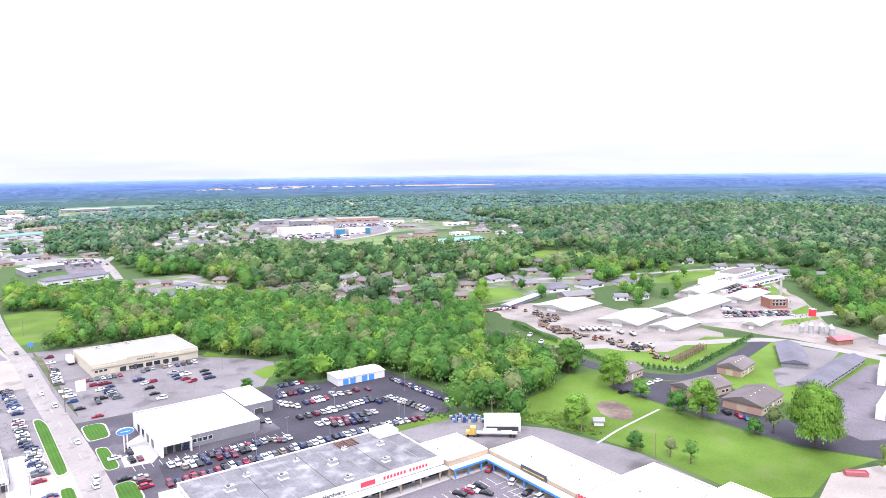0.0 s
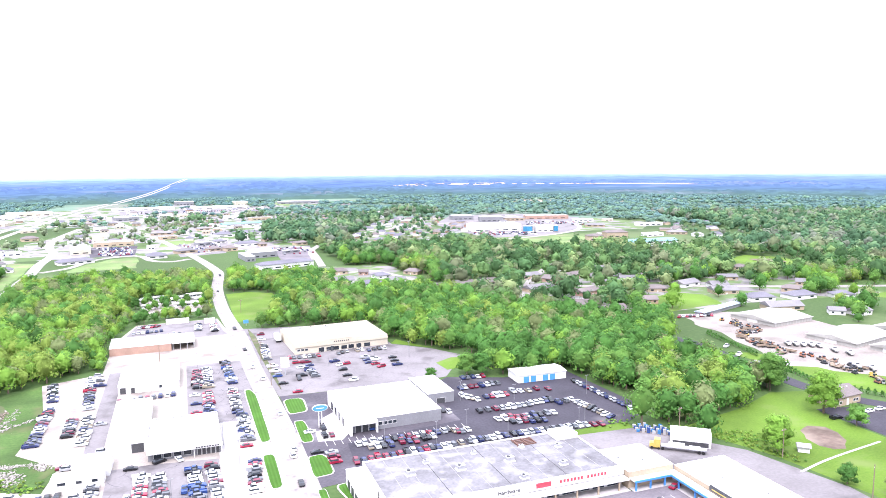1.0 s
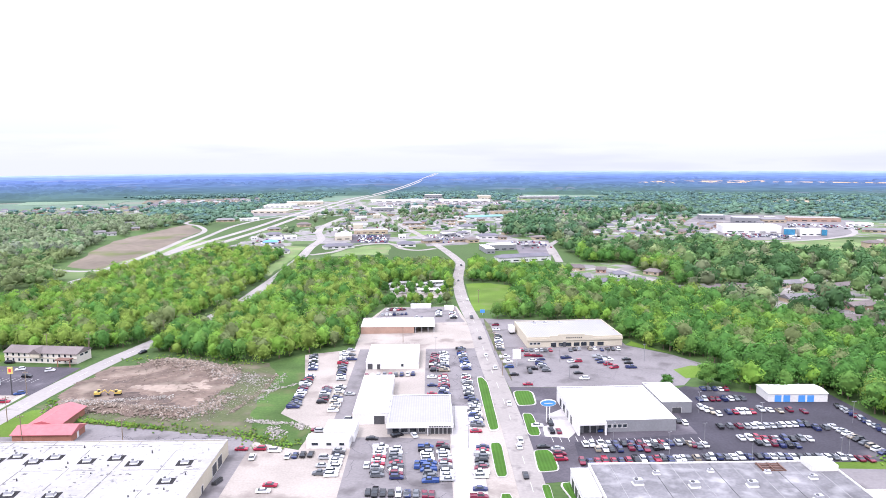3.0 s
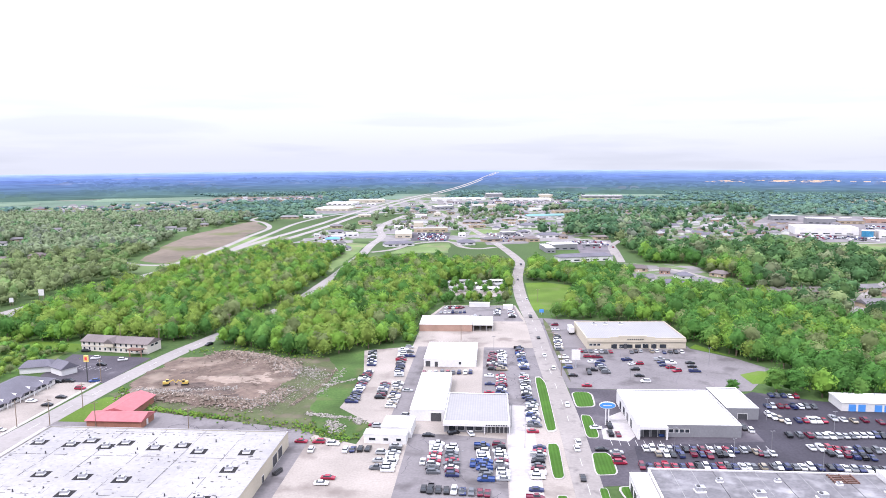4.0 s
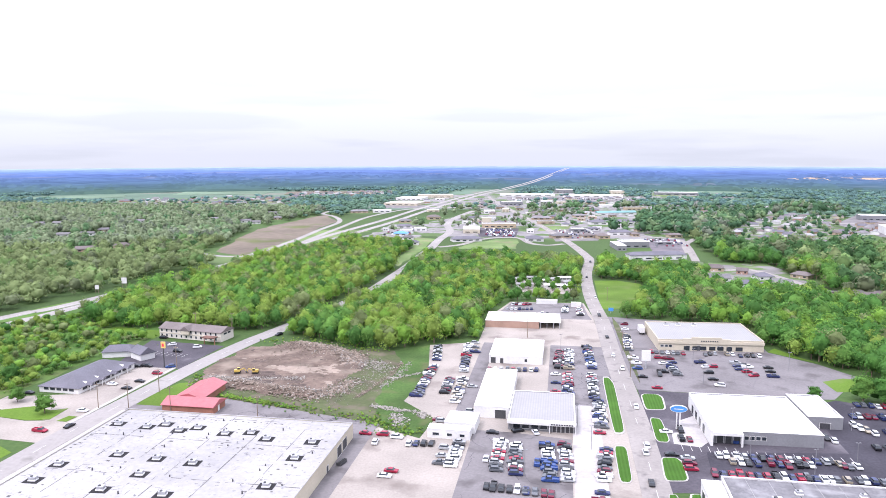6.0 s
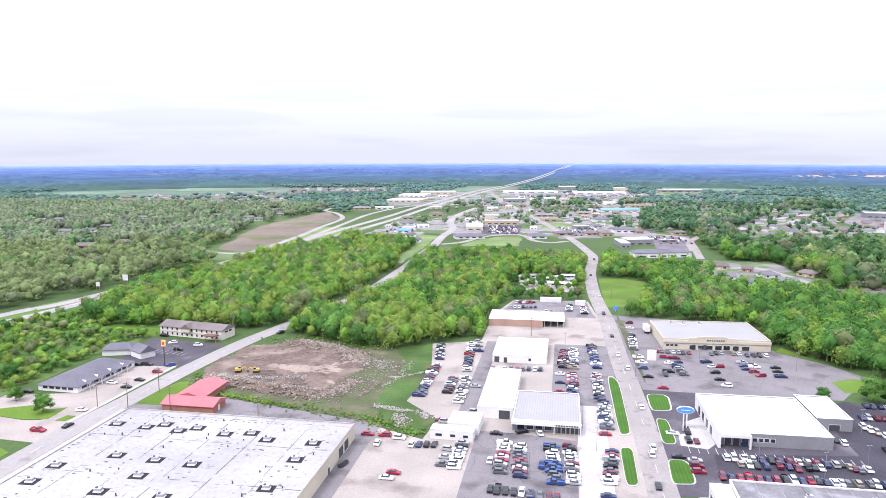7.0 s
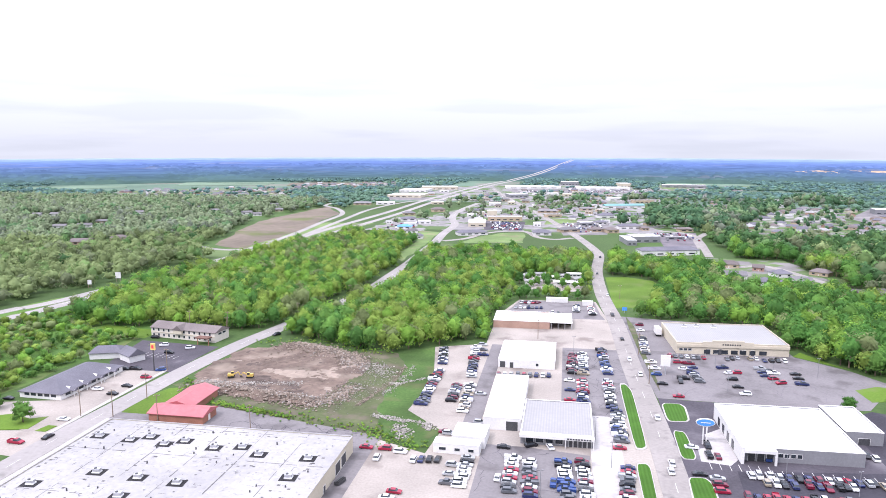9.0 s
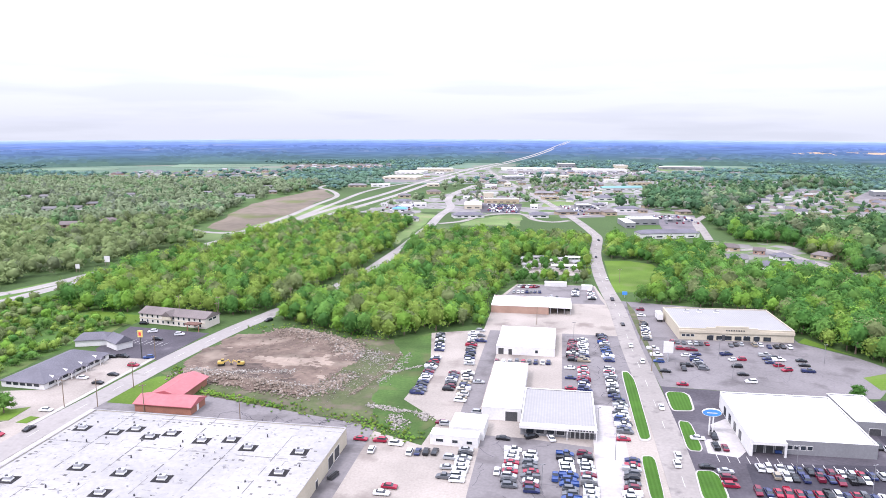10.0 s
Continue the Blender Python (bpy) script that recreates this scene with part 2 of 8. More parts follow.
RUBBER = surf("tyre_rubber", (0.018, 0.018, 0.019), (0.026, 0.026, 0.027), fine=4, broad=1, depth=0.1, bump=0.0)
SAND = surf("pale_sandy_soil", (0.2, 0.158, 0.128), (0.25, 0.2, 0.165), fine=0.6, broad=0.12, depth=0.2, bump=0.6)
DAMP = surf("dark_damp_soil", (0.06, 0.045, 0.04), (0.1, 0.075, 0.064), fine=0.6, broad=0.2, depth=0.3, bump=0.8)
STONE = surf("pale_rubble", (0.2, 0.182, 0.162), (0.3, 0.28, 0.255), fine=2.0, broad=0.5, depth=0.2, island=0.3)
SPOIL = surf("brown_rubble", (0.139, 0.107, 0.086), (0.230, 0.189, 0.156), fine=2.0, broad=0.5, depth=0.2, island=0.35)
BARK = surf("bark", (0.1, 0.075, 0.055), (0.15, 0.115, 0.085), fine=4.0, broad=0.4, depth=0.2)
LEAF = [
    surf("fresh_leaves", (0.118, 0.238, 0.033), (0.155, 0.280, 0.042), fine=0.5, broad=0.11, depth=0.36, bump=0, island=0.15, see=0.29),
    surf("mid_green_leaves", (0.084, 0.192, 0.038), (0.115, 0.230, 0.046), fine=0.5, broad=0.11, depth=0.36, bump=0, island=0.15, see=0.29),
    surf("deep_green_leaves", (0.05, 0.142, 0.028), (0.069, 0.168, 0.034), fine=0.5, broad=0.11, depth=0.36, bump=0, island=0.15, see=0.29),
    surf("yellow_green_leaves", (0.160, 0.245, 0.044), (0.196, 0.278, 0.054), fine=0.5, broad=0.11, depth=0.36, bump=0, island=0.15, see=0.29),
    surf("olive_spring_leaves", (0.135, 0.176, 0.066), (0.163, 0.202, 0.080), fine=0.5, broad=0.11, depth=0.36, bump=0, island=0.15, see=0.29),
]
# the same leaf kinds at mid distance, with some haze painted into the greens
LEAF_MID_HAZE = [
    surf("hazed_fresh_leaves", (0.126, 0.208, 0.070), (0.158, 0.239, 0.084), fine=0.3, broad=0.05, depth=0.34, bump=0, island=0.15, see=0.3),
    surf("hazed_green_leaves", (0.082, 0.165, 0.053), (0.110, 0.195, 0.065), fine=0.3, broad=0.05, depth=0.34, bump=0, island=0.15, see=0.3),
    surf("hazed_deep_leaves", (0.050, 0.118, 0.042), (0.067, 0.139, 0.049), fine=0.3, broad=0.05, depth=0.34, bump=0, island=0.15, see=0.3),
    surf("hazed_yellow_leaves", (0.160, 0.214, 0.087), (0.196, 0.245, 0.103), fine=0.3, broad=0.05, depth=0.34, bump=0, island=0.15, see=0.3),
    surf("hazed_olive_leaves", (0.131, 0.164, 0.085), (0.160, 0.188, 0.099), fine=0.3, broad=0.05, depth=0.34, bump=0, island=0.15, see=0.3),
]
# the same again for trees past 780 m, tinted bluer for thicker haze
LEAF_EDGE_HAZE = [
    surf("hazier_fresh_leaves", (0.133, 0.213, 0.100), (0.167, 0.245, 0.119), fine=0.3, broad=0.05, depth=0.34, bump=0, island=0.15, see=0.3),
    surf("hazier_green_leaves", (0.086, 0.169, 0.076), (0.116, 0.200, 0.092), fine=0.3, broad=0.05, depth=0.34, bump=0, island=0.15, see=0.3),
    surf("hazier_deep_leaves", (0.053, 0.121, 0.059), (0.071, 0.143, 0.070), fine=0.3, broad=0.05, depth=0.34, bump=0, island=0.15, see=0.3),
    surf("hazier_yellow_leaves", (0.169, 0.219, 0.124), (0.208, 0.251, 0.146), fine=0.3, broad=0.05, depth=0.34, bump=0, island=0.15, see=0.3),
    surf("hazier_olive_leaves", (0.139, 0.168, 0.121), (0.169, 0.193, 0.140), fine=0.3, broad=0.05, depth=0.34, bump=0, island=0.15, see=0.3),
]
# far leaves: aerial haze painted into the base colour as blue
LEAF_FAR_HAZE = [
    surf("haze_blue_mid_leaves", (0.101, 0.183, 0.129), (0.132, 0.222, 0.152), fine=0.1, broad=0.02, depth=0.3, bump=0, island=0.2, see=0.3),
    surf("haze_blue_deep_leaves", (0.085, 0.161, 0.155), (0.112, 0.194, 0.179), fine=0.1, broad=0.02, depth=0.3, bump=0, island=0.2, see=0.3),
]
PAINT = {}
for cname, rgb in (("white", (0.72, 0.72, 0.73)), ("silver", (0.42, 0.43, 0.45)), ("grey", (0.13, 0.135, 0.15)), ("black", (0.018, 0.018, 0.022)),
                   ("red", (0.33, 0.02, 0.05)), ("blue", (0.035, 0.075, 0.24)), ("navy", (0.03, 0.04, 0.12)), ("maroon", (0.17, 0.016, 0.04)), ("sky_blue", (0.05, 0.19, 0.42)), ("tan", (0.34, 0.29, 0.22))):
    PAINT[cname] = surf(cname + "_car_paint", tuple(v * 0.8 for v in rgb), tuple(v * 0.88 for v in rgb), rough=0.22, metal=0.25 if cname not in ("white",) else 0.0, fine=3, broad=0.8, depth=0.06, bump=0.0)


# ---- building helpers ----
def part(name, bm, material, parent, label=""):
    """Links a bmesh as one mesh object under a thing or a part."""
    me = bpy.data.meshes.new(name)
    bm.to_mesh(me)
    bm.free()
    me.materials.append(material)
    ob = new(name, me)
    ob.parent = parent
    return tagged(ob, label)


def thing(name, m, label, category, group="", kind=""):
    """An Empty at the base of a thing, for its parts."""
    ob = new(name)
    ob.matrix_basis = m
    return tagged(ob, label, category, group, kind)


def box(bm, x0, y0, z0, x1, y1, z1, m=None):
    vs = [bm.verts.new((x, y, z)) for z in (z0, z1) for y in (y0, y1) for x in (x0, x1)]
    for f in ((0, 2, 3, 1), (4, 5, 7, 6), (0, 1, 5, 4), (2, 6, 7, 3), (0, 4, 6, 2), (1, 3, 7, 5)):
        bm.faces.new([vs[i] for i in f])
    if m:
        bmesh.ops.transform(bm, matrix=m, verts=vs)
    return vs


def boxes(*specs):
    bm = bmesh.new()
    for s in specs:
        box(bm, *s)
    return bm


def tube(bm, x, y, z0, z1, r0, r1, n=10):
    lo = [bm.verts.new((x + r0 * math.cos(a), y + r0 * math.sin(a), z0)) for a in [2 * math.pi * k / n for k in range(n)]]
    hi = [bm.verts.new((x + r1 * math.cos(a), y + r1 * math.sin(a), z1)) for a in [2 * math.pi * k / n for k in range(n)]]
    for k in range(n):
        bm.faces.new((lo[k], lo[(k + 1) % n], hi[(k + 1) % n], hi[k]))
    bm.faces.new(hi)
    bm.faces.new(lo[::-1])


def slab(pts, z0, z1):
    """A flat slab over the outline pts."""
    bm = bmesh.new()
    lo, hi = [bm.verts.new((x, y, z0)) for x, y in pts], [bm.verts.new((x, y, z1)) for x, y in pts]
    top = bm.faces.new(hi)
    n = len(pts)
    for k in range(n):
        bm.faces.new((lo[k], lo[(k + 1) % n], hi[(k + 1) % n], hi[k]))
    top.normal_update()
    if top.normal.z < 0:
        bmesh.ops.reverse_faces(bm, faces=bm.faces[:])
    bmesh.ops.triangulate(bm, faces=[top])
    return bm


CLEAR, CLEAR_LINES = [], []          # where no wild tree stands


SOFT = (GRASS, DEEP_GRASS, SCRUB, MEADOW, SUBURB, TOWN, PLOUGH, DIRT, PALE_FIELD, TAN, DUSTY)


def worn_outline(pts, seed):
    """An outline that wanders a little, as grown or trodden edges do."""
    out, size = [], math.sqrt(np.ptp([p[0] for p in pts]) * np.ptp([p[1] for p in pts]))
    amp = min(9.0, 0.035 * size)
    for (x0, y0), (x1, y1) in zip(pts, list(pts[1:]) + [pts[0]]):
        n = max(1, int(math.hypot(x1 - x0, y1 - y0) / max(3.0, amp * 1.6)))
        for k in range(n):
            x, y = x0 + (x1 - x0) * k / n, y0 + (y1 - y0) * k / n
            f = 0.22 / max(1.0, amp)
            out.append((x + amp * noise.noise((x * f, y * f, 3 + 90 * seed)), y + amp * noise.noise((x * f, y * f, 40 + 90 * seed))))
    return out


def patch(name, pts, z, material, label, clear=2.0):
    """A piece of made ground, one slab."""
    me = bpy.data.meshes.new(name)
    bm = slab(worn_outline(pts, z) if material in SOFT else pts, -0.3, z)
    bm.to_mesh(me)
    bm.free()
    me.materials.append(material)
    if clear is not None:
        CLEAR.append((np.array(pts, float), clear * 0.45))
    return tagged(new(name, me), label, "ground", "", "structure")


def spline(pts, step=6.0):
    p = [np.array(q, float) for q in pts]
    p = [2 * p[0] - p[1]] + p + [2 * p[-1] - p[-2]]
    out = []
    for i in range(1, len(p) - 2):
        n = max(2, int(np.linalg.norm(p[i + 1] - p[i]) / step))
        for k in range(n):
            t = k / n
            out.append(0.5 * (2 * p[i] + (p[i + 1] - p[i - 1]) * t + (2 * p[i - 1] - 5 * p[i] + 4 * p[i + 1] - p[i + 2]) * t * t + (3 * p[i] - p[i - 1] - 3 * p[i + 1] + p[i + 2]) * t ** 3))
    return np.array(out + [p[-2]])


def rounded(pts, times=2):
    """An outline with its corners cut round."""
    for k in range(times):
        pts = [tuple(np.array(p) * (1 - f) + np.array(q) * f) for p, q in zip(pts, list(pts[1:]) + [pts[0]]) for f in (0.14, 0.86)]
    return pts


def ribbon(line, off, width, z, z0=None, dash=None):
    """A strip of that width beside a line, off metres to its right."""
    bm = bmesh.new()
    d = np.gradient(line, axis=0)
    d /= np.linalg.norm(d, axis=1)[:, None]
    nrm = np.stack([d[:, 1], -d[:, 0]], 1)
    a, b = line + nrm * (off - width / 2), line + nrm * (off + width / 2)
    va = [bm.verts.new((*q, z)) for q in a]
    vb = [bm.verts.new((*q, z)) for q in b]
    for k in range(len(line) - 1):
        if dash is None or k % dash[1] < dash[0]:
            bm.faces.new((va[k], vb[k], vb[k + 1], va[k + 1]))
    if z0 is not None:
        la, lb = [bm.verts.new((*q, z0)) for q in a], [bm.verts.new((*q, z0)) for q in b]
        for k in range(len(line) - 1):
            bm.faces.new((la[k], va[k], va[k + 1], la[k + 1]))
            bm.faces.new((vb[k], lb[k], lb[k + 1], vb[k + 1]))
    return bm


def road(name, pts, width, z, material, label, marks=(), clear=2.5, step=6.0):
    line = spline(pts, step)
    CLEAR_LINES.append((line, width / 2 + clear))
    ob = thing(name, pose(0, 0, 0), label, "road", "", "structure")
    part("road_surface", ribbon(line, 0, width, z, -0.3), material, ob)
    for off, w, mat, dash in marks:
        part("lane_marking", ribbon(line, off, w, z + 0.006, None, dash), mat, ob)
    return line


# ---- ground: one sheet to the horizon ----
def ground_height(r):
    return 8.0 * max(0.0, (r - 1800) / 3150) ** 1.5


bm = bmesh.new()
rings = [0, 60, 150, 300, 500, 800, 1200, 1800, 2300, 2800, 3300, 3900, 4500, 4960]
prev = [bm.verts.new((0, 0, 0))]
for r in rings[1:]:
    ring = [bm.verts.new((r * math.sin(a), r * math.cos(a), ground_height(r))) for a in [2 * math.pi * k / 96 for k in range(96)]]
    for k in range(96):
        if len(prev) == 1:
            bm.faces.new((prev[0], ring[(k + 1) % 96], ring[k]))
        else:
            bm.faces.new((prev[k], prev[(k + 1) % 96], ring[(k + 1) % 96], ring[k]))
    prev = ring
bmesh.ops.recalc_face_normals(bm, faces=bm.faces[:])
# past 1200 m the ground takes the haze-tinted colour
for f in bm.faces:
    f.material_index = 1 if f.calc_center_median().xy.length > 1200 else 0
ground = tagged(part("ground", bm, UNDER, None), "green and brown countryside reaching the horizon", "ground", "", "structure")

ground.data.materials.append(HAZED_FARMLAND)

# hazy far country along the horizon: a rolling sheet with the lumps of its woods
FAR_R, FAR_Z = (1885, 2050, 2380, 2800, 3400, 4200, 4955), (0.4, 1.2, 2.2, 3.4, 4.6, 6.0, 7.2)


def far_height(r):
    return float(np.interp(r, FAR_R, FAR_Z)) + ground_height(r) * 0.3


bm = bmesh.new()
prev = None
for r in FAR_R:
    ring = [bm.verts.new((r * math.sin(a), r * math.cos(a), far_height(r))) for a in [2 * math.pi * k / 180 for k in range(180)]]
    if prev:
        for k in range(180):
            bm.faces.new((prev[k], ring[k], ring[(k + 1) % 180], prev[(k + 1) % 180]))
    prev = ring
back_bm, bm = bm, bmesh.new()
brng = random.Random(17)
for k in range(9000):
    a = radians(brng.uniform(-52, 80))
    r = 1890 + 1500 * brng.random() ** 1.4
    x, y = r * math.sin(a), r * math.cos(a)
    if noise.noise((x * 0.0022, y * 0.0022, 2.0)) + 0.35 * noise.noise((x * 0.011, y * 0.011, 5.0)) < 0.02 or abs(x + 130 - 0.04 * (y - 1900)) < 45:
        continue
    s, z = brng.uniform(7, 16), far_height(r)
    h = s * brng.uniform(0.35, 0.6)
    ring = [bm.verts.new((x + s * brng.uniform(0.8, 1.2) * math.cos(q), y + s * math.sin(q), z - 0.5)) for q in (0, 1.26, 2.51, 3.77, 5.03)]
    up = [bm.verts.new((x + (v.co.x - x) * 0.75, y + (v.co.y - y) * 0.75, z + h * brng.uniform(0.6, 0.9))) for v in ring]
    tip = bm.verts.new((x, y, z + h))
    for q in range(5):
        bm.faces.new((ring[q], ring[(q + 1) % 5], up[(q + 1) % 5], up[q]))
        bm.faces.new((up[q], up[(q + 1) % 5], tip))
# aerial haze painted as emission: bluer and paler with radius, uneven by noise
HAZE = bpy.data.materials.new("painted_blue_haze")
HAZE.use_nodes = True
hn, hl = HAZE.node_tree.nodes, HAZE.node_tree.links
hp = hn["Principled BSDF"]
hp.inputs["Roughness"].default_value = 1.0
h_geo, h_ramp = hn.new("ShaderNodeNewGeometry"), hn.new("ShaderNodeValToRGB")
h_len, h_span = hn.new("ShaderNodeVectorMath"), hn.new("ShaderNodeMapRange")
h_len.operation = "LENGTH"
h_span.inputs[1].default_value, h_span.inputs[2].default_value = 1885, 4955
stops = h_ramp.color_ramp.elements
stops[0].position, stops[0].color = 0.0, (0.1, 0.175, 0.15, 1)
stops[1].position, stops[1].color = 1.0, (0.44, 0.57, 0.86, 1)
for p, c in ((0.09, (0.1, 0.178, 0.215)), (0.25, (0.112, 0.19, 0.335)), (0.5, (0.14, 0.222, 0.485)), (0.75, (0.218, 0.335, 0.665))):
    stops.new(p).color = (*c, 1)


def haze_noise(scale, lo, hi, to_lo, to_hi):
    t, m = hn.new("ShaderNodeTexNoise"), hn.new("ShaderNodeMapRange")
    t.inputs["Scale"].default_value, t.inputs["Detail"].default_value = scale, 5.0
    hl.new(h_geo.outputs["Position"], t.inputs["Vector"]); hl.new(t.outputs[0], m.inputs[0])
    m.inputs[1].default_value, m.inputs[2].default_value, m.inputs[3].default_value, m.inputs[4].default_value = lo, hi, to_lo, to_hi
    return m.outputs[0]


def haze_mix(kind, f, x, y):
    t = hn.new("ShaderNodeMixRGB")
    t.blend_type = kind
    for k, v in enumerate((f, x, y)):
        if isinstance(v, tuple):
            t.inputs[k].default_value = v
        elif isinstance(v, float):
            t.inputs[k].default_value = v
        else:
            hl.new(v, t.inputs[k])
    return t.outputs[0]


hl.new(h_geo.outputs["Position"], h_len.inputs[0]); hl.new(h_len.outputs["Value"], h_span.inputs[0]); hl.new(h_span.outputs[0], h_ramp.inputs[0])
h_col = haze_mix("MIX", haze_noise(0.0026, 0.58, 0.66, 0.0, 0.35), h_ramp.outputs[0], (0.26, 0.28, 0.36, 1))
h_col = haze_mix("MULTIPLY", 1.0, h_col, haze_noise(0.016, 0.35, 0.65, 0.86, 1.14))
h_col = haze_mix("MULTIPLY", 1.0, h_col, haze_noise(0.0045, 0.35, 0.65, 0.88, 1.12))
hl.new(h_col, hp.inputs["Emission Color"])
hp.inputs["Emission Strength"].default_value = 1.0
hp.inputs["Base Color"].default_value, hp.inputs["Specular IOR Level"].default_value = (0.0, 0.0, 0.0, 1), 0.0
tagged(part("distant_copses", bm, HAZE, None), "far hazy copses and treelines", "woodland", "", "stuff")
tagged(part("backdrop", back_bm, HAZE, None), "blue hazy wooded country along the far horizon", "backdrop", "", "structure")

bm = bmesh.new()
far_line = spline([(-150, 1880), (-113, 2161), (-90, 2400), (-60, 2800), (-20, 3500), (30, 4300)], 60)
for s0, s1 in ((-12, -4), (4, 12)):
    rows = [[bm.verts.new((x + s, y, far_height(math.hypot(x, y)) + 0.8)) for x, y in far_line] for s in (s0, s1)]
    for k in range(len(far_line) - 1):
        bm.faces.new((rows[0][k], rows[1][k], rows[1][k + 1], rows[0][k + 1]))
tagged(part("highway_distant", bm, PALE_ROAD, None), "pale highway running to the horizon", "road", "", "structure")
for field in ([(1150, 2500), (1300, 2420), (1500, 2300), (1750, 2130), (1850, 2160), (1560, 2380), (1300, 2520)], [(750, 2560), (800, 2390), (850, 2440), (915, 2740)], [(955, 2680), (985, 2490), (1140, 2400), (1270, 2650)]):
    bm = bmesh.new()
    bm.faces.new([bm.verts.new((x, y, far_height(math.hypot(x, y)) + 4.0)) for x, y in field])
    tagged(part("far_field", bm, TAN, None), "tan stubble field far off", "ground", "", "structure")

# ---- roads ----
Y, W = YELLOW_LINE, LINE
road("main_road", [(29, 60), (29, 150), (29, 230), (28.6, 258), (27.6, 290), (26.2, 330), (25.6, 366), (24.8, 401), (22.3, 440), (20.5, 485), (21, 555), (26, 630), (24, 660), (18, 703), (10, 751), (-5, 829), (-23, 918), (-38, 986), (-62, 1084), (-88, 1205), (-122, 1356), (-158, 1533)],
                 8.6, 0.1, ROAD, "worn grey two-lane town road with faded markings", [(0, 0.12, W, (1, 3))])
road("mill_road", [(-162, 60), (-163, 150), (-163, 212), (-161.5, 241), (-159, 283), (-154, 324), (-149, 348), (-138, 400), (-129, 454), (-127, 509), (-126, 565), (-127, 627), (-128, 686), (-132, 760), (-133, 842), (-150, 930), (-154, 1033), (-144, 1161)],
                 9.5, 0.1, PALE_ROAD, "pale concrete two-lane road past the motel", [(0, 0.12, W, (1, 3))])
road("highway_near", [(-326, 200), (-304, 339), (-300, 356), (-297, 376), (-290, 420), (-278, 500), (-266, 590), (-258, 660), (-249, 760), (-231, 960), (-218, 1228), (-180, 1662), (-143, 1890)],
     9.0, 0.12, PALE_ROAD, "pale divided highway carriageway", [(-1.8, 0.2, W, (2, 4)), (4.6, 0.2, W, None)], 5, 9)
road("highway_far", [(-348, 200), (-318, 355), (-312, 371), (-306, 387), (-301, 415), (-290, 500), (-278, 600), (-271, 690), (-268, 760), (-262, 838), (-250, 1000), (-240, 1228), (-202, 1662), (-165, 1890)],
     9.0, 0.12, PALE_ROAD, "pale divided highway carriageway", [(1.8, 0.2, W, (2, 4))], 5, 9)
road("frontage_road", [(-345, 625), (-315, 608), (-290, 612), (-287, 660), (-289, 736), (-298, 841), (-306, 945), (-340, 1025), (-377, 1079), (-374, 1173)], 7, 0.08, PALE_ROAD, "pale frontage road beside a bare field", (), 3)
road("highway_ramp", [(-264, 640), (-272, 700), (-281, 871), (-286, 1037), (-256, 1185), (-184, 1232), (-90, 1240)], 7, 0.09, PALE_ROAD, "pale highway slip road", (), 3)
road("cross_street", [(-122, 700), (-102, 723), (-90, 765), (-71, 787), (-46, 790), (-31, 745), (-13, 731), (4, 745)], 7, 0.09, ROAD, "grey curving street past shops", (), 2)
road("office_lane", [(118, 640), (123, 690), (127, 734), (129, 791), (112, 816), (60, 822), (5, 775)], 7, 0.085, ROAD, "grey lane beside offices", (), 4)
road("back_street", [(120, 690), (135, 780), (200, 900), (330, 1000), (520, 1060)], 7, 0.08, ROAD, "grey suburban street", (), 1)
road("hamlet_lane", [(178, 520), (160, 585), (148, 600), (118, 585)], 7, 0.08, ROAD, "short grey residential lane", (), 3)
road("suburb_street", [(190, 470), (250, 470), (330, 440), (420, 400), (560, 350), (760, 300)], 7, 0.08, ROAD, "grey suburban street between houses", (), 2)
road("suburb_avenue", [(205, 400), (225, 440), (262, 500), (330, 580), (430, 680), (520, 800)], 7, 0.08, ROAD, "grey suburban avenue", (), 2)
road("county_road", [(250, 250), (310, 215), (350, 192), (358, 160), (358, 120), (362, 40)], 8, 0.08, PALE_ROAD, "pale road past the grain works", (), 3)
road("works_road", [(330, 258), (364, 238), (420, 210), (520, 190), (600, 215), (720, 260)], 9, 0.09, PALE_ROAD, "pale dusty road by the works", (), 3)
road("hedge_lane", [(243, 305), (247, 285), (243, 240), (243, 205), (262, 178), (300, 182), (347, 193)], 8, 0.07, DARK_ASPHALT, "dark lane beside a clipped hedge", (), 2)
road("hospital_drive", [(330, 750), (373, 780), (415, 790), (464, 810), (517, 850), (550, 904), (563, 959), (545, 1006)], 7, 0.09, PALE_ROAD, "pale curving drive to a hospital", (), 2)

# ---- made ground ----
patch("lot_west", [(-62, 336), (-39, 345), (-39, 404), (-30, 445), (16, 447), (20, 410), (22.5, 352), (24.6, 300), (25.8, 120), (-62, 120), (-64, 231), (-44, 222), (-42, 240), (-57, 256), (-54, 290)], 0.04, GRAVEL, "pale gravel and concrete car lot", 4)
patch("lot_rows", [(-3, 345), (23, 345), (24, 262), (-3, 262)], 0.06, PALE_ASPHALT, "worn grey asphalt with car rows")
patch("lot_front", [(-27, 232), (-27, 150), (6, 150), (6, 229), (-14, 232)], 0.06, PALE_ASPHALT, "cracked patched grey asphalt lot")
patch("lot_side", [(-36, 345), (-30, 345), (-30, 242), (-36, 242)], 0.06, PALE_ASPHALT, "worn grey asphalt strip")
patch("lot_back", [(-38, 340), (21, 345), (19.5, 402), (2, 402), (2, 376), (-38, 376)], 0.055, GRAVEL, "pale gravelled yard behind workshops")
patch("lot_far", [(-37, 401), (19.5, 402.5), (17.5, 414), (15, 446), (-29, 444)], 0.058, PALE_ASPHALT, "worn grey asphalt storage lot")
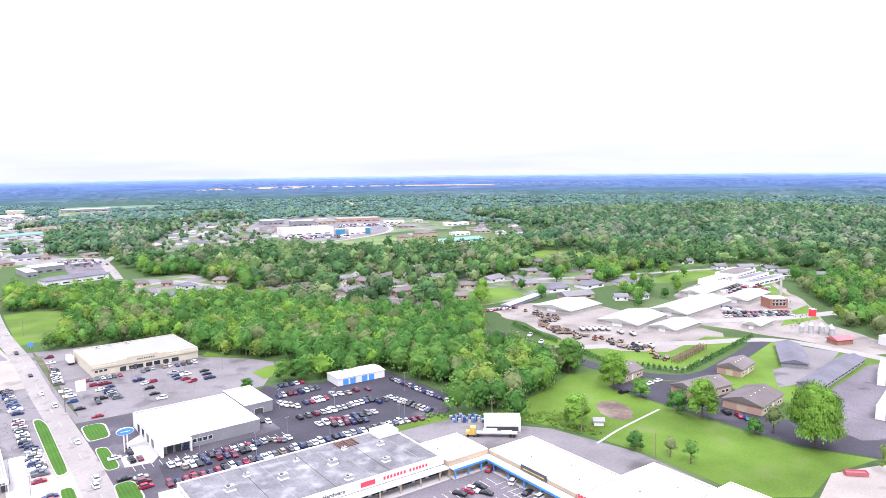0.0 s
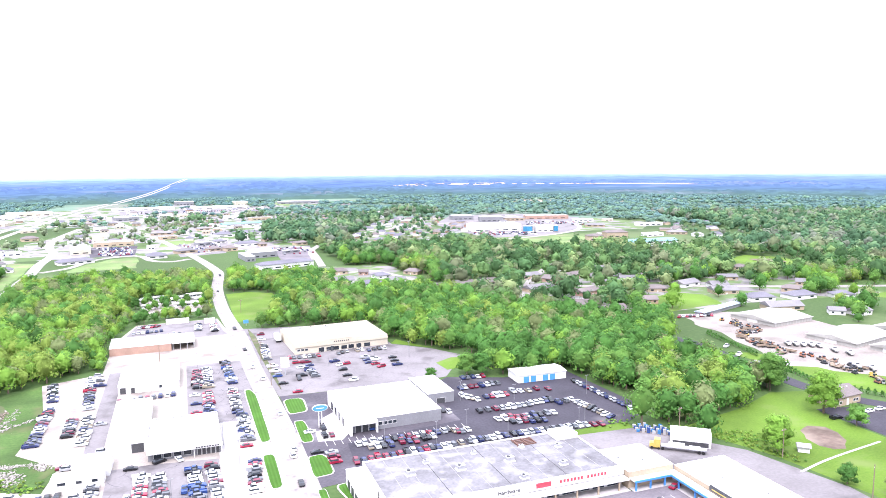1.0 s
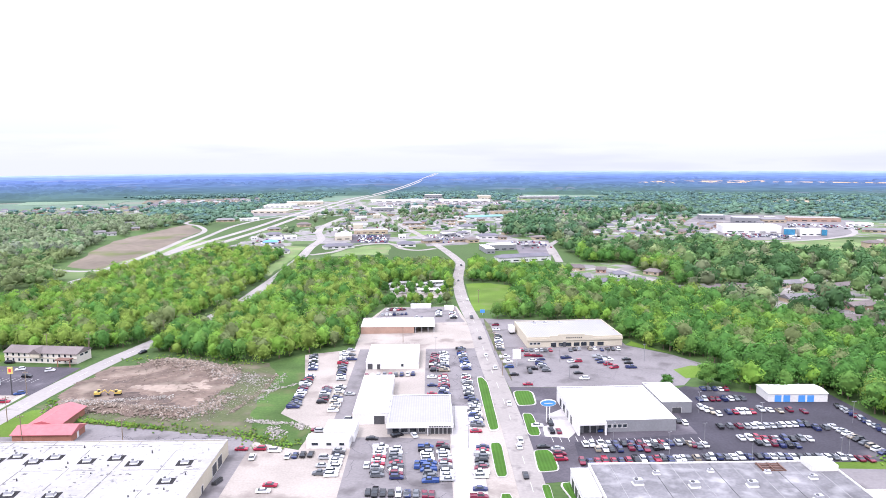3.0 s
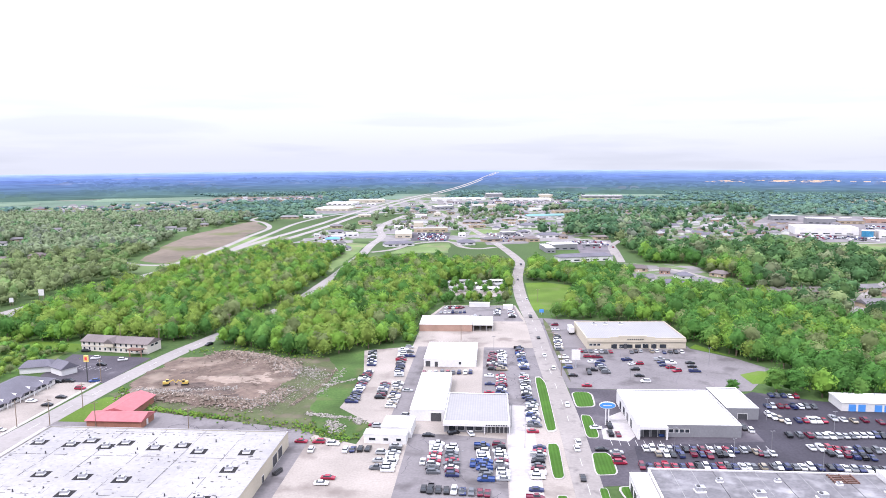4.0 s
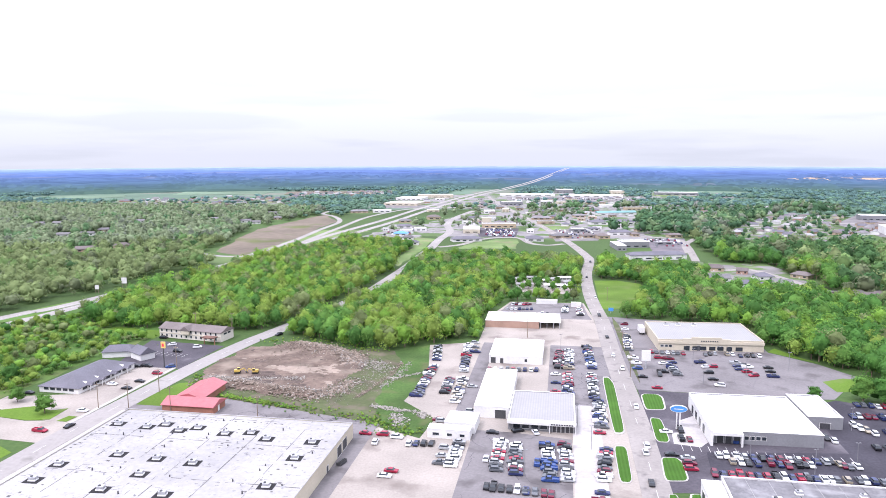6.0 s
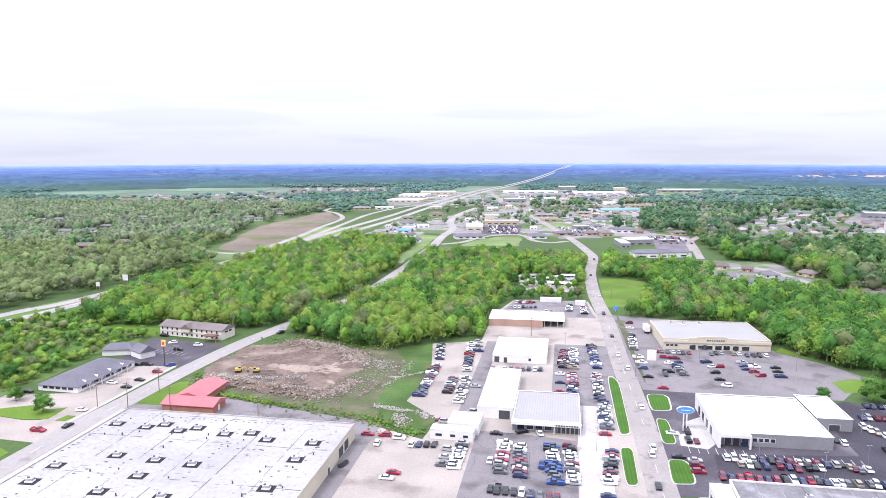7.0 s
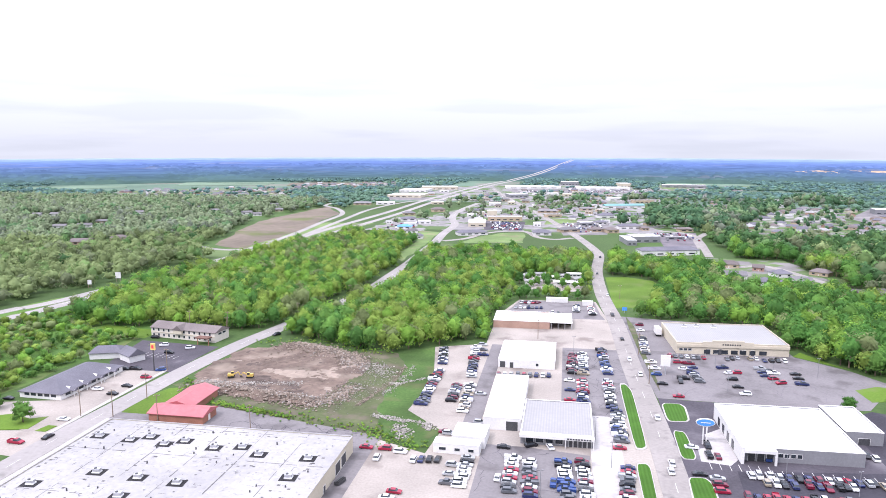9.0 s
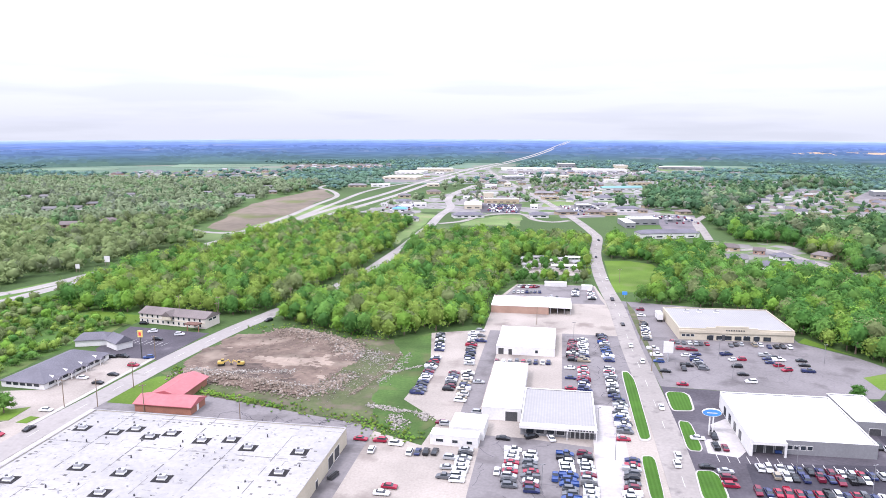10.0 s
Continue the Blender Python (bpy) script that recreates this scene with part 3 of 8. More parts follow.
patch("lot_apron", [(7.5, 262), (16, 262), (16, 120), (6.4, 120), (6.4, 234)], 0.07, CONCRETE, "pale concrete drive")
patch("yard_store", [(28.4, 412), (29, 391), (30, 343), (31.4, 302), (32.4, 284), (58, 283), (92, 282), (106, 284), (126, 314), (116, 331), (99, 348), (98, 400)], 0.05, PALE_ASPHALT, "worn grey asphalt parking lot of a store", 2.5)
patch("lot_dealer", [(32.6, 290), (36, 283.5), (92, 281.5), (98, 275), (95, 205), (32.6, 196)], 0.045, MID_ASPHALT, "grey asphalt car dealer lot", 3)
patch("sign_apron", [(43.5, 252), (49.8, 258), (50, 234), (47, 229.5), (38.8, 231), (39.4, 240), (43.2, 242)], 0.07, CONCRETE, "pale concrete apron round a dealer sign")
patch("lot_sealed", [(92, 273), (106, 283), (129, 273), (160, 271), (164, 217), (146, 206), (46, 204), (48, 226), (92, 232)], 0.06, DARK_ASPHALT, "dark sealed asphalt lot packed with cars", 2)
patch("forecourt", [(40, 161.2), (131, 161.2), (131, 60), (40, 60)], 0.06, ASPHALT, "grey asphalt forecourt with painted bays", 2)
patch("service_lane", [(113, 205), (146, 203), (170, 172), (178, 140), (176, 110), (150, 100), (130, 165), (112, 180)], 0.05, PALE_ASPHALT, "worn asphalt service lane behind shops", 2)
patch("yard_big_shop", [(-158, 250), (-124, 247), (-64, 233), (-60.5, 232), (-60.5, 120), (-158, 120)], 0.05, PALE_ASPHALT, "cracked pale asphalt round a flat-roofed shop", 2)
patch("lot_motel", [(-204, 322), (-162, 318), (-164, 280), (-186, 276), (-198, 288)], 0.05, MID_ASPHALT, "dark asphalt motel parking lot", 2)
patch("lot_office", [(-184, 280), (-166, 280), (-168, 214), (-184, 217), (-212, 226), (-212, 236), (-186, 243)], 0.06, GRAVEL, "pale tan office parking lot", 2)
patch("yard_sale", [(285, 350), (345, 335), (350, 300), (345, 215), (290, 190), (268, 188), (262, 250)], 0.04, DUSTY, "pale gravel sales yard with machinery", 3)
patch("yard_works", [(352, 262), (440, 310), (520, 330), (545, 300), (470, 235), (410, 190), (385, 140), (362, 150)], 0.04, DUSTY, "pale gravel works yard", 3)
patch("lot_flats", [(223, 192), (232, 192), (262, 172), (268, 176), (268, 166), (240, 128), (262, 118), (300, 105), (300, 90), (236, 88), (225, 112), (224, 135)], 0.05, DARK_ASPHALT, "asphalt parking for small flats", 2)
patch("yard_dark", [(286, 132), (342, 139), (356, 132), (356, 110), (300, 94), (262, 90), (246, 100), (250, 114)], 0.054, ASPHALT, "dark asphalt lot beside white sheds", 2)
patch("yard_pale", [(278, 147), (300, 162), (318, 160), (326, 172), (350, 176), (354, 158), (300, 142)], 0.052, PALE_ASPHALT, "cracked pale yard between long sheds", 2)
patch("lot_town", [(-92, 796), (-50, 800), (-52, 893), (-105, 887)], 0.05, MID_ASPHALT, "dull purple shopping parking lot", 3)
patch("lot_town_east", [(88, 690), (120, 694), (136, 812), (92, 808)], 0.05, ASPHALT, "grey parking lot by offices", 3)
patch("lot_shops", [(-5, 764), (41, 780), (51, 913), (1, 921), (-17, 891)], 0.045, PALE_ASPHALT, "pale parking lot among small shops", 3)
patch("lot_hospital", [(354, 800), (445, 796), (505, 829), (630, 1033), (589, 1144), (451, 1174), (360, 1008)], 0.05, PALE_ASPHALT, "pale hospital parking lot", 3)
patch("clinic_ground", [(505, 829), (603, 817), (680, 920), (632, 1033)], 0.055, SUBURB, "pale drives and greens of clinics", 3)
patch("lot_retail", [(-110, 1440), (170, 1450), (170, 1545), (-120, 1560)], 0.06, PALE_ASPHALT, "pale retail parking lot", 3)
patch("lot_retail_west", [(-345, 1210), (-245, 1215), (-240, 1270), (-330, 1270)], 0.06, PALE_ASPHALT, "pale parking lot of a wide store", 3)
patch("yard_rv", [(-34, 520), (-4, 524), (9, 500), (10, 474), (-24, 478)], 0.04, GRAVEL, "gravel trailer yard among trees", 7)
patch("gravel_corner", [(212, 94), (240, 84), (240, 50), (190, 50), (192, 88)], 0.05, GRAVEL, "pale gravel yard corner", 2)
# green and bare land
patch("park_lawn", [(163, 196), (198, 204), (222, 214), (246, 208), (232, 193), (222, 190), (222, 134), (223, 112), (234, 90), (212, 94), (192, 90), (178, 100), (180, 134), (175, 165)], 0.03, LAWN, "bright green mown lawn behind shops", 0)
patch("shed_lawn", [(262, 172), (347, 193), (356, 150), (356, 90), (300, 85), (262, 110)], 0.016, LAWN, "green lawn round long sheds", 0)
patch("verge_lane", [(250, 268), (258, 212), (268, 188), (346, 203), (330, 217), (288, 210), (272, 226), (262, 264)], 0.055, LAWN, "green verge along a hedge", 1)
patch("lawn_flats", [(280, 160), (318, 162), (345, 185), (290, 178)], 0.045, LAWN, "green lawn between flats", 1)
patch("road_meadow", [(26, 432), (43, 436), (62, 492), (58, 522), (42, 533), (26, 530)], 0.03, LAWN, "bright green meadow beside the road", 1)
patch("store_bank", [(99, 349), (117, 333), (112, 340), (104, 356)], 0.06, LAWN, "green grass bank", 0)
patch("yard_bank", [(109, 306), (119, 312), (128, 310), (128, 298), (110, 293)], 0.065, LAWN, "green grass corner beside asphalt", 0)
patch("shop_bank", [(116, 208), (148, 208), (147, 202), (116, 204)], 0.065, LAWN, "green grass bank behind shops", 0)
patch("side_meadow", [(-76, 322), (-61, 337), (-54, 292), (-57, 258), (-41, 240), (-46, 226), (-60, 232), (-68, 254), (-70, 282), (-68, 304)], 0.03, DEEP_GRASS, "green rough meadow slope", 0)
patch("rough_ground", [(-156, 268), (-128, 248), (-60, 229), (-66, 254), (-69, 282), (-67, 304), (-76, 324), (-90, 326), (-120, 300)], 0.02, SCRUB, "scrubby rough ground", 0)
patch("motel_lawn", [(-240, 345), (-205, 340), (-205, 325), (-240, 330)], 0.03, LAWN, "green lawn beside a motel", 0)
patch("road_verge", [(-156.6, 236), (-157, 250), (-153.5, 262), (-148, 264), (-146, 248), (-146.5, 236)], 0.07, LAWN, "green road verge", 0)
patch("office_island", [(-204, 222), (-193, 228), (-184, 225), (-179, 228), (-178, 217), (-186, 215), (-204, 217)], 0.16, LAWN, "kerbed green lawn in a parking lot", 1)
patch("office_island_small", [(-174.5, 216), (-173.5, 221), (-170, 221), (-170.6, 216)], 0.18, LAWN, "small kerbed green lawn by a drive", 0)
patch("office_drive", [(-240, 216), (-204, 217), (-186, 214.5), (-178, 216), (-168, 222), (-167.5, 198), (-186, 199), (-240, 199)], 0.07, GRAVEL, "pale drive into an office lot", 1)
patch("corner_lawn", [(-240, 199.5), (-186, 198), (-170, 190), (-170, 120), (-240, 120)], 0.06, LAWN, "green corner lawn", 1)
patch("bare_field", [(-330, 632), (-292, 616), (-291, 736), (-303, 860), (-312, 950), (-366, 1059), (-372, 940), (-380, 832), (-345, 690)], 0.05, PLOUGH, "brown bare field beside a highway", 2)
patch("highway_verge", [(-296, 600), (-262, 600), (-250, 692), (-236, 800), (-232, 840), (-292, 840)], 0.02, MEADOW, "rough grass highway verge", 2)
patch("hospital_meadow", [(352, 795), (440, 790), (486, 806), (462, 727), (400, 650), (340, 660)], 0.04, MEADOW, "green meadow before a hospital", 3)
patch("sports_field", [(445, 348), (515, 365), (537, 363), (536, 341), (500, 328), (458, 327)], 0.03, LAWN, "green playing field", 3)
patch("yard_meadow", [(262, 352), (297, 360), (335, 366), (345, 396), (330, 412), (300, 397), (272, 372)], 0.03, LAWN, "green meadow behind a sales yard", 3)
patch("school_field", [(493, 534), (527, 549), (546, 525), (543, 490), (509, 474), (469, 488), (471, 508)], 0.03, LAWN, "green school field", 3)
patch("school_diamond", [(509, 526), (536, 515), (526, 494), (504, 501)], 0.04, DIRT, "brown sports diamond", 3)
patch("rough_pasture", [(-340, 200), (-216, 200), (-206, 340), (-262, 402), (-312, 402)], 0.02, GRASS, "rough green pasture with bushes", None)
patch("hamlet_green", [(112, 528), (182, 520), (176, 630), (112, 634)], 0.025, SUBURB, "green gardens and drives of a hamlet", 0)
patch("town_ground", [(-160, 795), (125, 780), (135, 990), (70, 1190), (-130, 1190), (-175, 960)], 0.03, TOWN, "paved lots and small greens in town", None)
patch("retail_ground", [(-330, 1200), (110, 1190), (330, 1500), (420, 1760), (-60, 1760), (-330, 1560)], 0.036, TOWN, "paved lots and small greens by shops", None)
patch("estate_ground", [(170, 815), (225, 800), (318, 806), (345, 858), (350, 1010), (440, 1180), (353, 1150), (255, 1035)], 0.026, SUBURB, "gardens and drives of an estate", None)
patch("estate_ground", [(-820, 1130), (-580, 1130), (-490, 1175), (-560, 1500), (-745, 1445), (-905, 1330)], 0.03, SUBURB, "gardens and drives of an estate", None)
patch("estate_ground", [(180, 350), (330, 360), (470, 350), (470, 430), (300, 540), (180, 520)], 0.02, SUBURB, "gardens and drives of an estate", None)
CLEAR.append((np.array([(-292, 640), (-238, 640), (-205, 960), (-188, 1230), (-142, 1700), (-105, 1890), (-205, 1890), (-240, 1660), (-278, 1230), (-288, 960)], float), 3))
CLEAR.append((np.array([(228, 286), (224, 250), (226, 226), (243, 240), (241, 275), (243, 305)], float), 0))
CLEAR.append((np.array([(112, 498), (196, 488), (184, 522), (112, 530)], float), 0))
CLEAR.append((np.array([(-131, 438), (-125, 512), (-111, 512), (-116, 438)], float), 0))
CLEAR.append((np.array([(-131, 640), (-133, 705), (-114, 705), (-114, 640)], float), 0))
CLEAR.append((np.array([(-262, 1250), (-180, 1250), (-120, 1700), (-70, 2370), (-170, 2370), (-250, 1700)], float), 10))
CLEAR.append((np.array([(-338, 290), (-318, 290), (-272, 372), (-288, 428), (-306, 415)], float), 0))
patch("works_green", [(385, 205), (420, 200), (455, 225), (430, 222)], 0.05, LAWN, "scrubby green patch in a works yard", None)
patch("works_green", [(475, 248), (520, 290), (505, 300), (462, 258)], 0.05, LAWN, "scrubby green patch in a works yard", None)
patch("town_green", [(-104, 690), (-43, 700), (-46, 780), (-70, 772), (-90, 742)], 0.03, MEADOW, "green bank before shops", 3)
patch("mill_slope", [(-146, 590), (-134, 575), (-135, 700), (-137, 770), (-160, 780), (-168, 730), (-148, 705)], 0.03, MEADOW, "green grass slope beside the pale road", 0)
patch("shop_ground", [(-222, 775), (-160, 775), (-150, 860), (-160, 930), (-225, 930)], 0.028, TOWN, "paved lots of roadside shops", None)
patch("retail_field", [(214, 1753), (330, 1825), (303, 1678), (204, 1617)], 0.05, MEADOW, "pale olive field beyond shops", 3)
patch("town_green_east", [(-28, 862), (12, 895), (12, 937), (-26, 932)], 0.055, MEADOW, "green field beside the town road", 3)
patch("lawn_bare_spot", [(195, 166), (196, 172), (200, 178), (206, 181), (211, 178), (211, 172), (207, 166), (201, 161), (197, 162)], 0.036, DIRT, "bare brown patch in a lawn", None)
for pts, mat, lab in (
        ([(700, 1500), (860, 1420), (900, 1480), (740, 1570)], TAN, "tan stubble field far off"),
        ([(-900, 1520), (-700, 1580), (-720, 1690), (-940, 1650)], PALE_FIELD, "pale green crop field far off"),
        ([(-1150, 1300), (-960, 1420), (-1000, 1500), (-1200, 1400)], PALE_FIELD, "pale green crop field far off"),
        ([(-640, 1560), (-420, 1640), (-400, 1760), (-680, 1690)], PLOUGH, "brown field far off"),
        ([(300, 1480), (480, 1400), (520, 1480), (340, 1560)], PALE_FIELD, "pale clearing far off"),
        ([(1000, 1180), (1160, 1060), (1200, 1120), (1040, 1240)], PALE_FIELD, "pale clearing far off")):
    patch("far_field", pts, 0.5 + ground_height(math.hypot(*pts[2])), mat, lab, 4)

# kerbed grass islands along the main road
for pts in (
        [(34.5, 279), (40, 279), (41.5, 276), (40.8, 262), (33.4, 261), (32.9, 265), (33, 277)],
        [(33.6, 253.5), (37.6, 253), (38, 234), (37, 231.5), (34, 231.5), (33.2, 234)],
        [(33, 219.5), (38, 220), (39.5, 217), (39.3, 204), (32.6, 203), (32.2, 206)],
        [(37, 196), (44, 197), (46, 180), (40, 180)],
        [(31.8, 195), (34.5, 195), (34, 182), (31.8, 182)],
        [(19.3, 298), (22, 298.5), (23.9, 290), (24, 238), (22.5, 236), (20, 236)],
        [(19.2, 226), (22.5, 226.5), (23.4, 224), (23, 202), (22, 200), (19.2, 200)],
        [(19.2, 190), (22.8, 190), (22.8, 168), (19.2, 168)]):
    isl = thing("grass_island", pose(0, 0, 0), "kerbed island of striped mown grass beside the road", "grass island", "grass islands", "structure")
    pts = rounded(pts)
    c = np.mean(pts, axis=0)
    part("kerb", slab(pts, 0.0, 0.2), KERB, isl)
    part("turf", slab([tuple(c + (np.array(p) - c) * np.array([0.86, 0.955])) for p in pts], 0.19, 0.24), MOWN, isl)
for pts in ([(31.0, 412), (33.6, 391), (34.0, 343), (34.9, 302), (34.4, 292), (32.9, 317), (31.4, 353), (30.6, 390)],):
    tagged(part("turf_strip", slab(pts, 0, 0.18), SCRUB, None), "narrow green grass strip beside the road", "grass strip", "", "structure")
# pale pavement, garden path
tagged(part("garden_path", ribbon(spline([(173, 153), (190, 157), (217, 161)], 3), 0, 0.9, 0.09, 0), CONCRETE, None), "pale concrete path across a lawn", "path", "", "structure")
for k, (a, b) in enumerate((((-157.6, 120), (-157.2, 230)), ((-168.6, 215), (-167, 282)))):
    tagged(part("pavement", ribbon(spline([a, b], 6), 0, 1.6, 0.16, 0), KERB, None), "pale concrete pavement along the road", "pavement", "", "structure")


# ---- painted parking bays ----
def bays(x, y, n, pitch, depth, ang, label="white painted parking bays on asphalt"):
    ob = thing("parking_bays", pose(x, y, 0.068, 0, 0, ang), label, "road marking", "painted bays", "structure")
    for k in range(n + 1):
        part("bay_line", boxes((k * pitch - 0.07, 0, 0, k * pitch + 0.07, depth, 0.008)), LINE, ob)


bays(98, 150, 10, 2.8, 5.2, 0)
bays(98, 139, 10, 2.8, 5.2, 0)
bays(125, 150, 14, 2.8, 5.0, -90)
bays(58, 223.5, 12, 2.75, 5.0, 0)


def cracks(name, x0, y0, x1, y1, n, material, label, wide=0.22):
    """Thin wandering lines of tar over old paving."""
    crack_rng = random.Random(int(x0 * 7 + y0))
    bm = bmesh.new()
    for k in range(n):
        x, y, a = crack_rng.uniform(x0, x1), crack_rng.uniform(y0, y1), crack_rng.uniform(0, 6.28)
        z = 0.074 + 0.0004 * (k % 30)
        w = crack_rng.uniform(0.4, 1.0) * wide
        for q in range(crack_rng.randrange(2, 8)):
            ln = crack_rng.uniform(0.8, 3.2)
            ex, ey = x + ln * math.cos(a), y + ln * math.sin(a)
            if not (x0 < ex < x1 and y0 < ey < y1):
                break
            ox, oy = -math.sin(a) * w / 2, math.cos(a) * w / 2
            bm.faces.new([bm.verts.new(v) for v in ((x - ox, y - oy, z), (ex - ox, ey - oy, z), (ex + ox, ey + oy, z), (x + ox, y + oy, z))])
            x, y, a = ex, ey, a + crack_rng.uniform(-0.7, 0.7)
    tagged(part(name, bm, material, None), label, "road marking", "", "structure")


cracks("tar_cracks", -26.5, 152, 5.5, 229, 60, MID_ASPHALT, "dark tarred cracks in an old asphalt lot")
cracks("yard_cracks", -120, 221, -66, 236, 70, DARK_ASPHALT, "dark cracks in old paving behind a shop")
cracks("rows_cracks", -3, 263, 23, 344, 60, MID_ASPHALT, "dark cracks in worn asphalt")
cracks("store_cracks", 36, 286, 98, 340, 60, ASPHALT, "dark seams in a store's parking lot", 0.3)
cracks("lane_cracks", 25.2, 120, 32.8, 300, 60, ASPHALT, "dark repair seams in a road", 0.25)
bays(41, 226, 6, 2.75, 4.6, 0)
bays(-198, 300, 9, 2.8, 5.0, -8)


# ---- buildings ----
def roof_unit(x, y, z, s=1.0, pad=True, turn=0.0):
    """A rooftop air unit on a dark tar pad."""
    ob = thing("rooftop_unit", pose(x, y, z, 0, 0, turn), "grey rooftop air unit on a dark tar pad" if pad else "pale metal rooftop air unit", "rooftop unit", "rooftop units")
    if pad:
        part("tar_pad", slab([(-2.6 * s, -2.0 * s), (2.4 * s, -2.2 * s), (2.6 * s, 2.0 * s), (-2.4 * s, 2.2 * s)], 0, 0.03), DARK_PAD, ob)
    part("kerb_frame", boxes((-1.2 * s, -0.9 * s, 0, 1.2 * s, 0.9 * s, 0.35)), ROOF_WHITE, ob)
    part("housing", boxes((-1.05 * s, -0.75 * s, 0.35, 1.05 * s, 0.75 * s, 1.25 * s)), STEEL, ob)
    bm = bmesh.new()
    tube(bm, -0.4 * s, 0, 1.25 * s, 1.45 * s, 0.45 * s, 0.4 * s, 10)
    part("fan_cowl", bm, DARK_METAL, ob)


def flat_building(name, label, x0, y0, x1, y1, h, wall, roof, rot=0.0, parapet=0.5, coping=None, windows=(), doors=(), base=0.0):
    """A flat-roofed building: walls, sunk roof, coping and its openings. windows: (side, from, to, sill, head, n)."""
    cx, cy, w, d = (x0 + x1) / 2, (y0 + y1) / 2, abs(x1 - x0), abs(y1 - y0)
    ob = thing(name, pose(cx, cy, base, 0, 0, rot), label, "building")
    CLEAR.append((np.array([(x0, y0), (x1, y0), (x1, y1), (x0, y1)], float), 3.0))
    a, b, t = w / 2, d / 2, 0.3
    part("wall", boxes((-a, -b, 0, a, -b + t, h), (-a, b - t, 0, a, b, h), (-a, -b + t, 0, -a + t, b - t, h), (a - t, -b + t, 0, a, b - t, h)), wall, ob)
    part("roof", boxes((-a + t, -b + t, h - parapet - 0.3, a - t, b - t, h - parapet)), roof, ob)
    part("coping", boxes((-a - 0.06, -b - 0.06, h, a + 0.06, -b + t + 0.06, h + 0.12), (-a - 0.06, b - t - 0.06, h, a + 0.06, b + 0.06, h + 0.12),
                         (-a - 0.06, -b + t + 0.06, h, -a + t + 0.06, b - t - 0.06, h + 0.12), (a - t - 0.06, -b + t + 0.06, h, a + 0.06, b - t - 0.06, h + 0.12)), coping or ROOF_WHITE, ob)
    for side, f0, f1, s, e, n in windows:
        opening(ob, side, a, b, f0, f1, s, e, n, GLASS, "window")
    for side, f0, f1, s, e, n in doors:
        opening(ob, side, a, b, f0, f1, s, e, n, DARK_METAL, "door")
    return ob


PLAIN = [False]      # far buildings: openings of one piece


def opening(ob, side, a, b, f0, f1, s, e, n, fill, name):
    """n openings along a wall between the parts f0 and f1 of its length, each with frame and pane."""
    length = 2 * (a if side in "SN" else b)
    for k in range(n):
        step = (f1 - f0) * length / n
        m0 = -length / 2 + f0 * length + k * step + step * 0.12
        m1 = m0 + step * 0.76
        turn = {"S": pose(0, -b, 0), "N": pose(0, b, 0, 0, 0, 180), "W": pose(-a, 0, 0, 0, 0, -90), "E": pose(a, 0, 0, 0, 0, 90)}[side]
        if PLAIN[0]:
            part(name, boxes((m0 + step * 0.1, -0.06, s, m1 - step * 0.1, 0.06, s + min(e - s, 1.15))), fill, ob).matrix_basis = turn
            continue
        bm = boxes((m0 - 0.1, -0.08, s - 0.1, m1 + 0.1, 0.05, s), (m0 - 0.1, -0.08, e, m1 + 0.1, 0.05, e + 0.1), (m0 - 0.1, -0.08, s, m0, 0.05, e), (m1, -0.08, s, m1 + 0.1, 0.05, e))
        fr = part(name, bm, WALL_WHITE, ob)
        fr.matrix_basis = turn
        part("pane" if name == "window" else "leaf", boxes((m0, -0.04, s, m1, 0.04, e)), fill, fr)


def gable_bm(a, b, h, rise, over=0.5, thick=0.2, hip=0.0):
    """A ridge roof along x over a plan of half-sizes a, b; hip: how far the ridge ends draw in."""
    bm = bmesh.new()
    A, B = a + over, b + over
    z0 = h - over * rise / b
    lo = [bm.verts.new(v) for v in ((-A, -B, z0), (A, -B, z0), (A, B, z0), (-A, B, z0))]
    up = [bm.verts.new((v.co.x, v.co.y, v.co.z + thick)) for v in lo]
    r0, r1 = bm.verts.new((-A + hip, 0, h + rise + thick)), bm.verts.new((A - hip, 0, h + rise + thick))
    bm.faces.new((up[0], up[1], r1, r0))
    bm.faces.new((up[2], up[3], r0, r1))
    bm.faces.new((up[1], up[2], r1))
    bm.faces.new((up[3], up[0], r0))
    for k in range(4):
        bm.faces.new((lo[k], lo[(k + 1) % 4], up[(k + 1) % 4], up[k]))
    bm.faces.new(lo[::-1])
    return bm


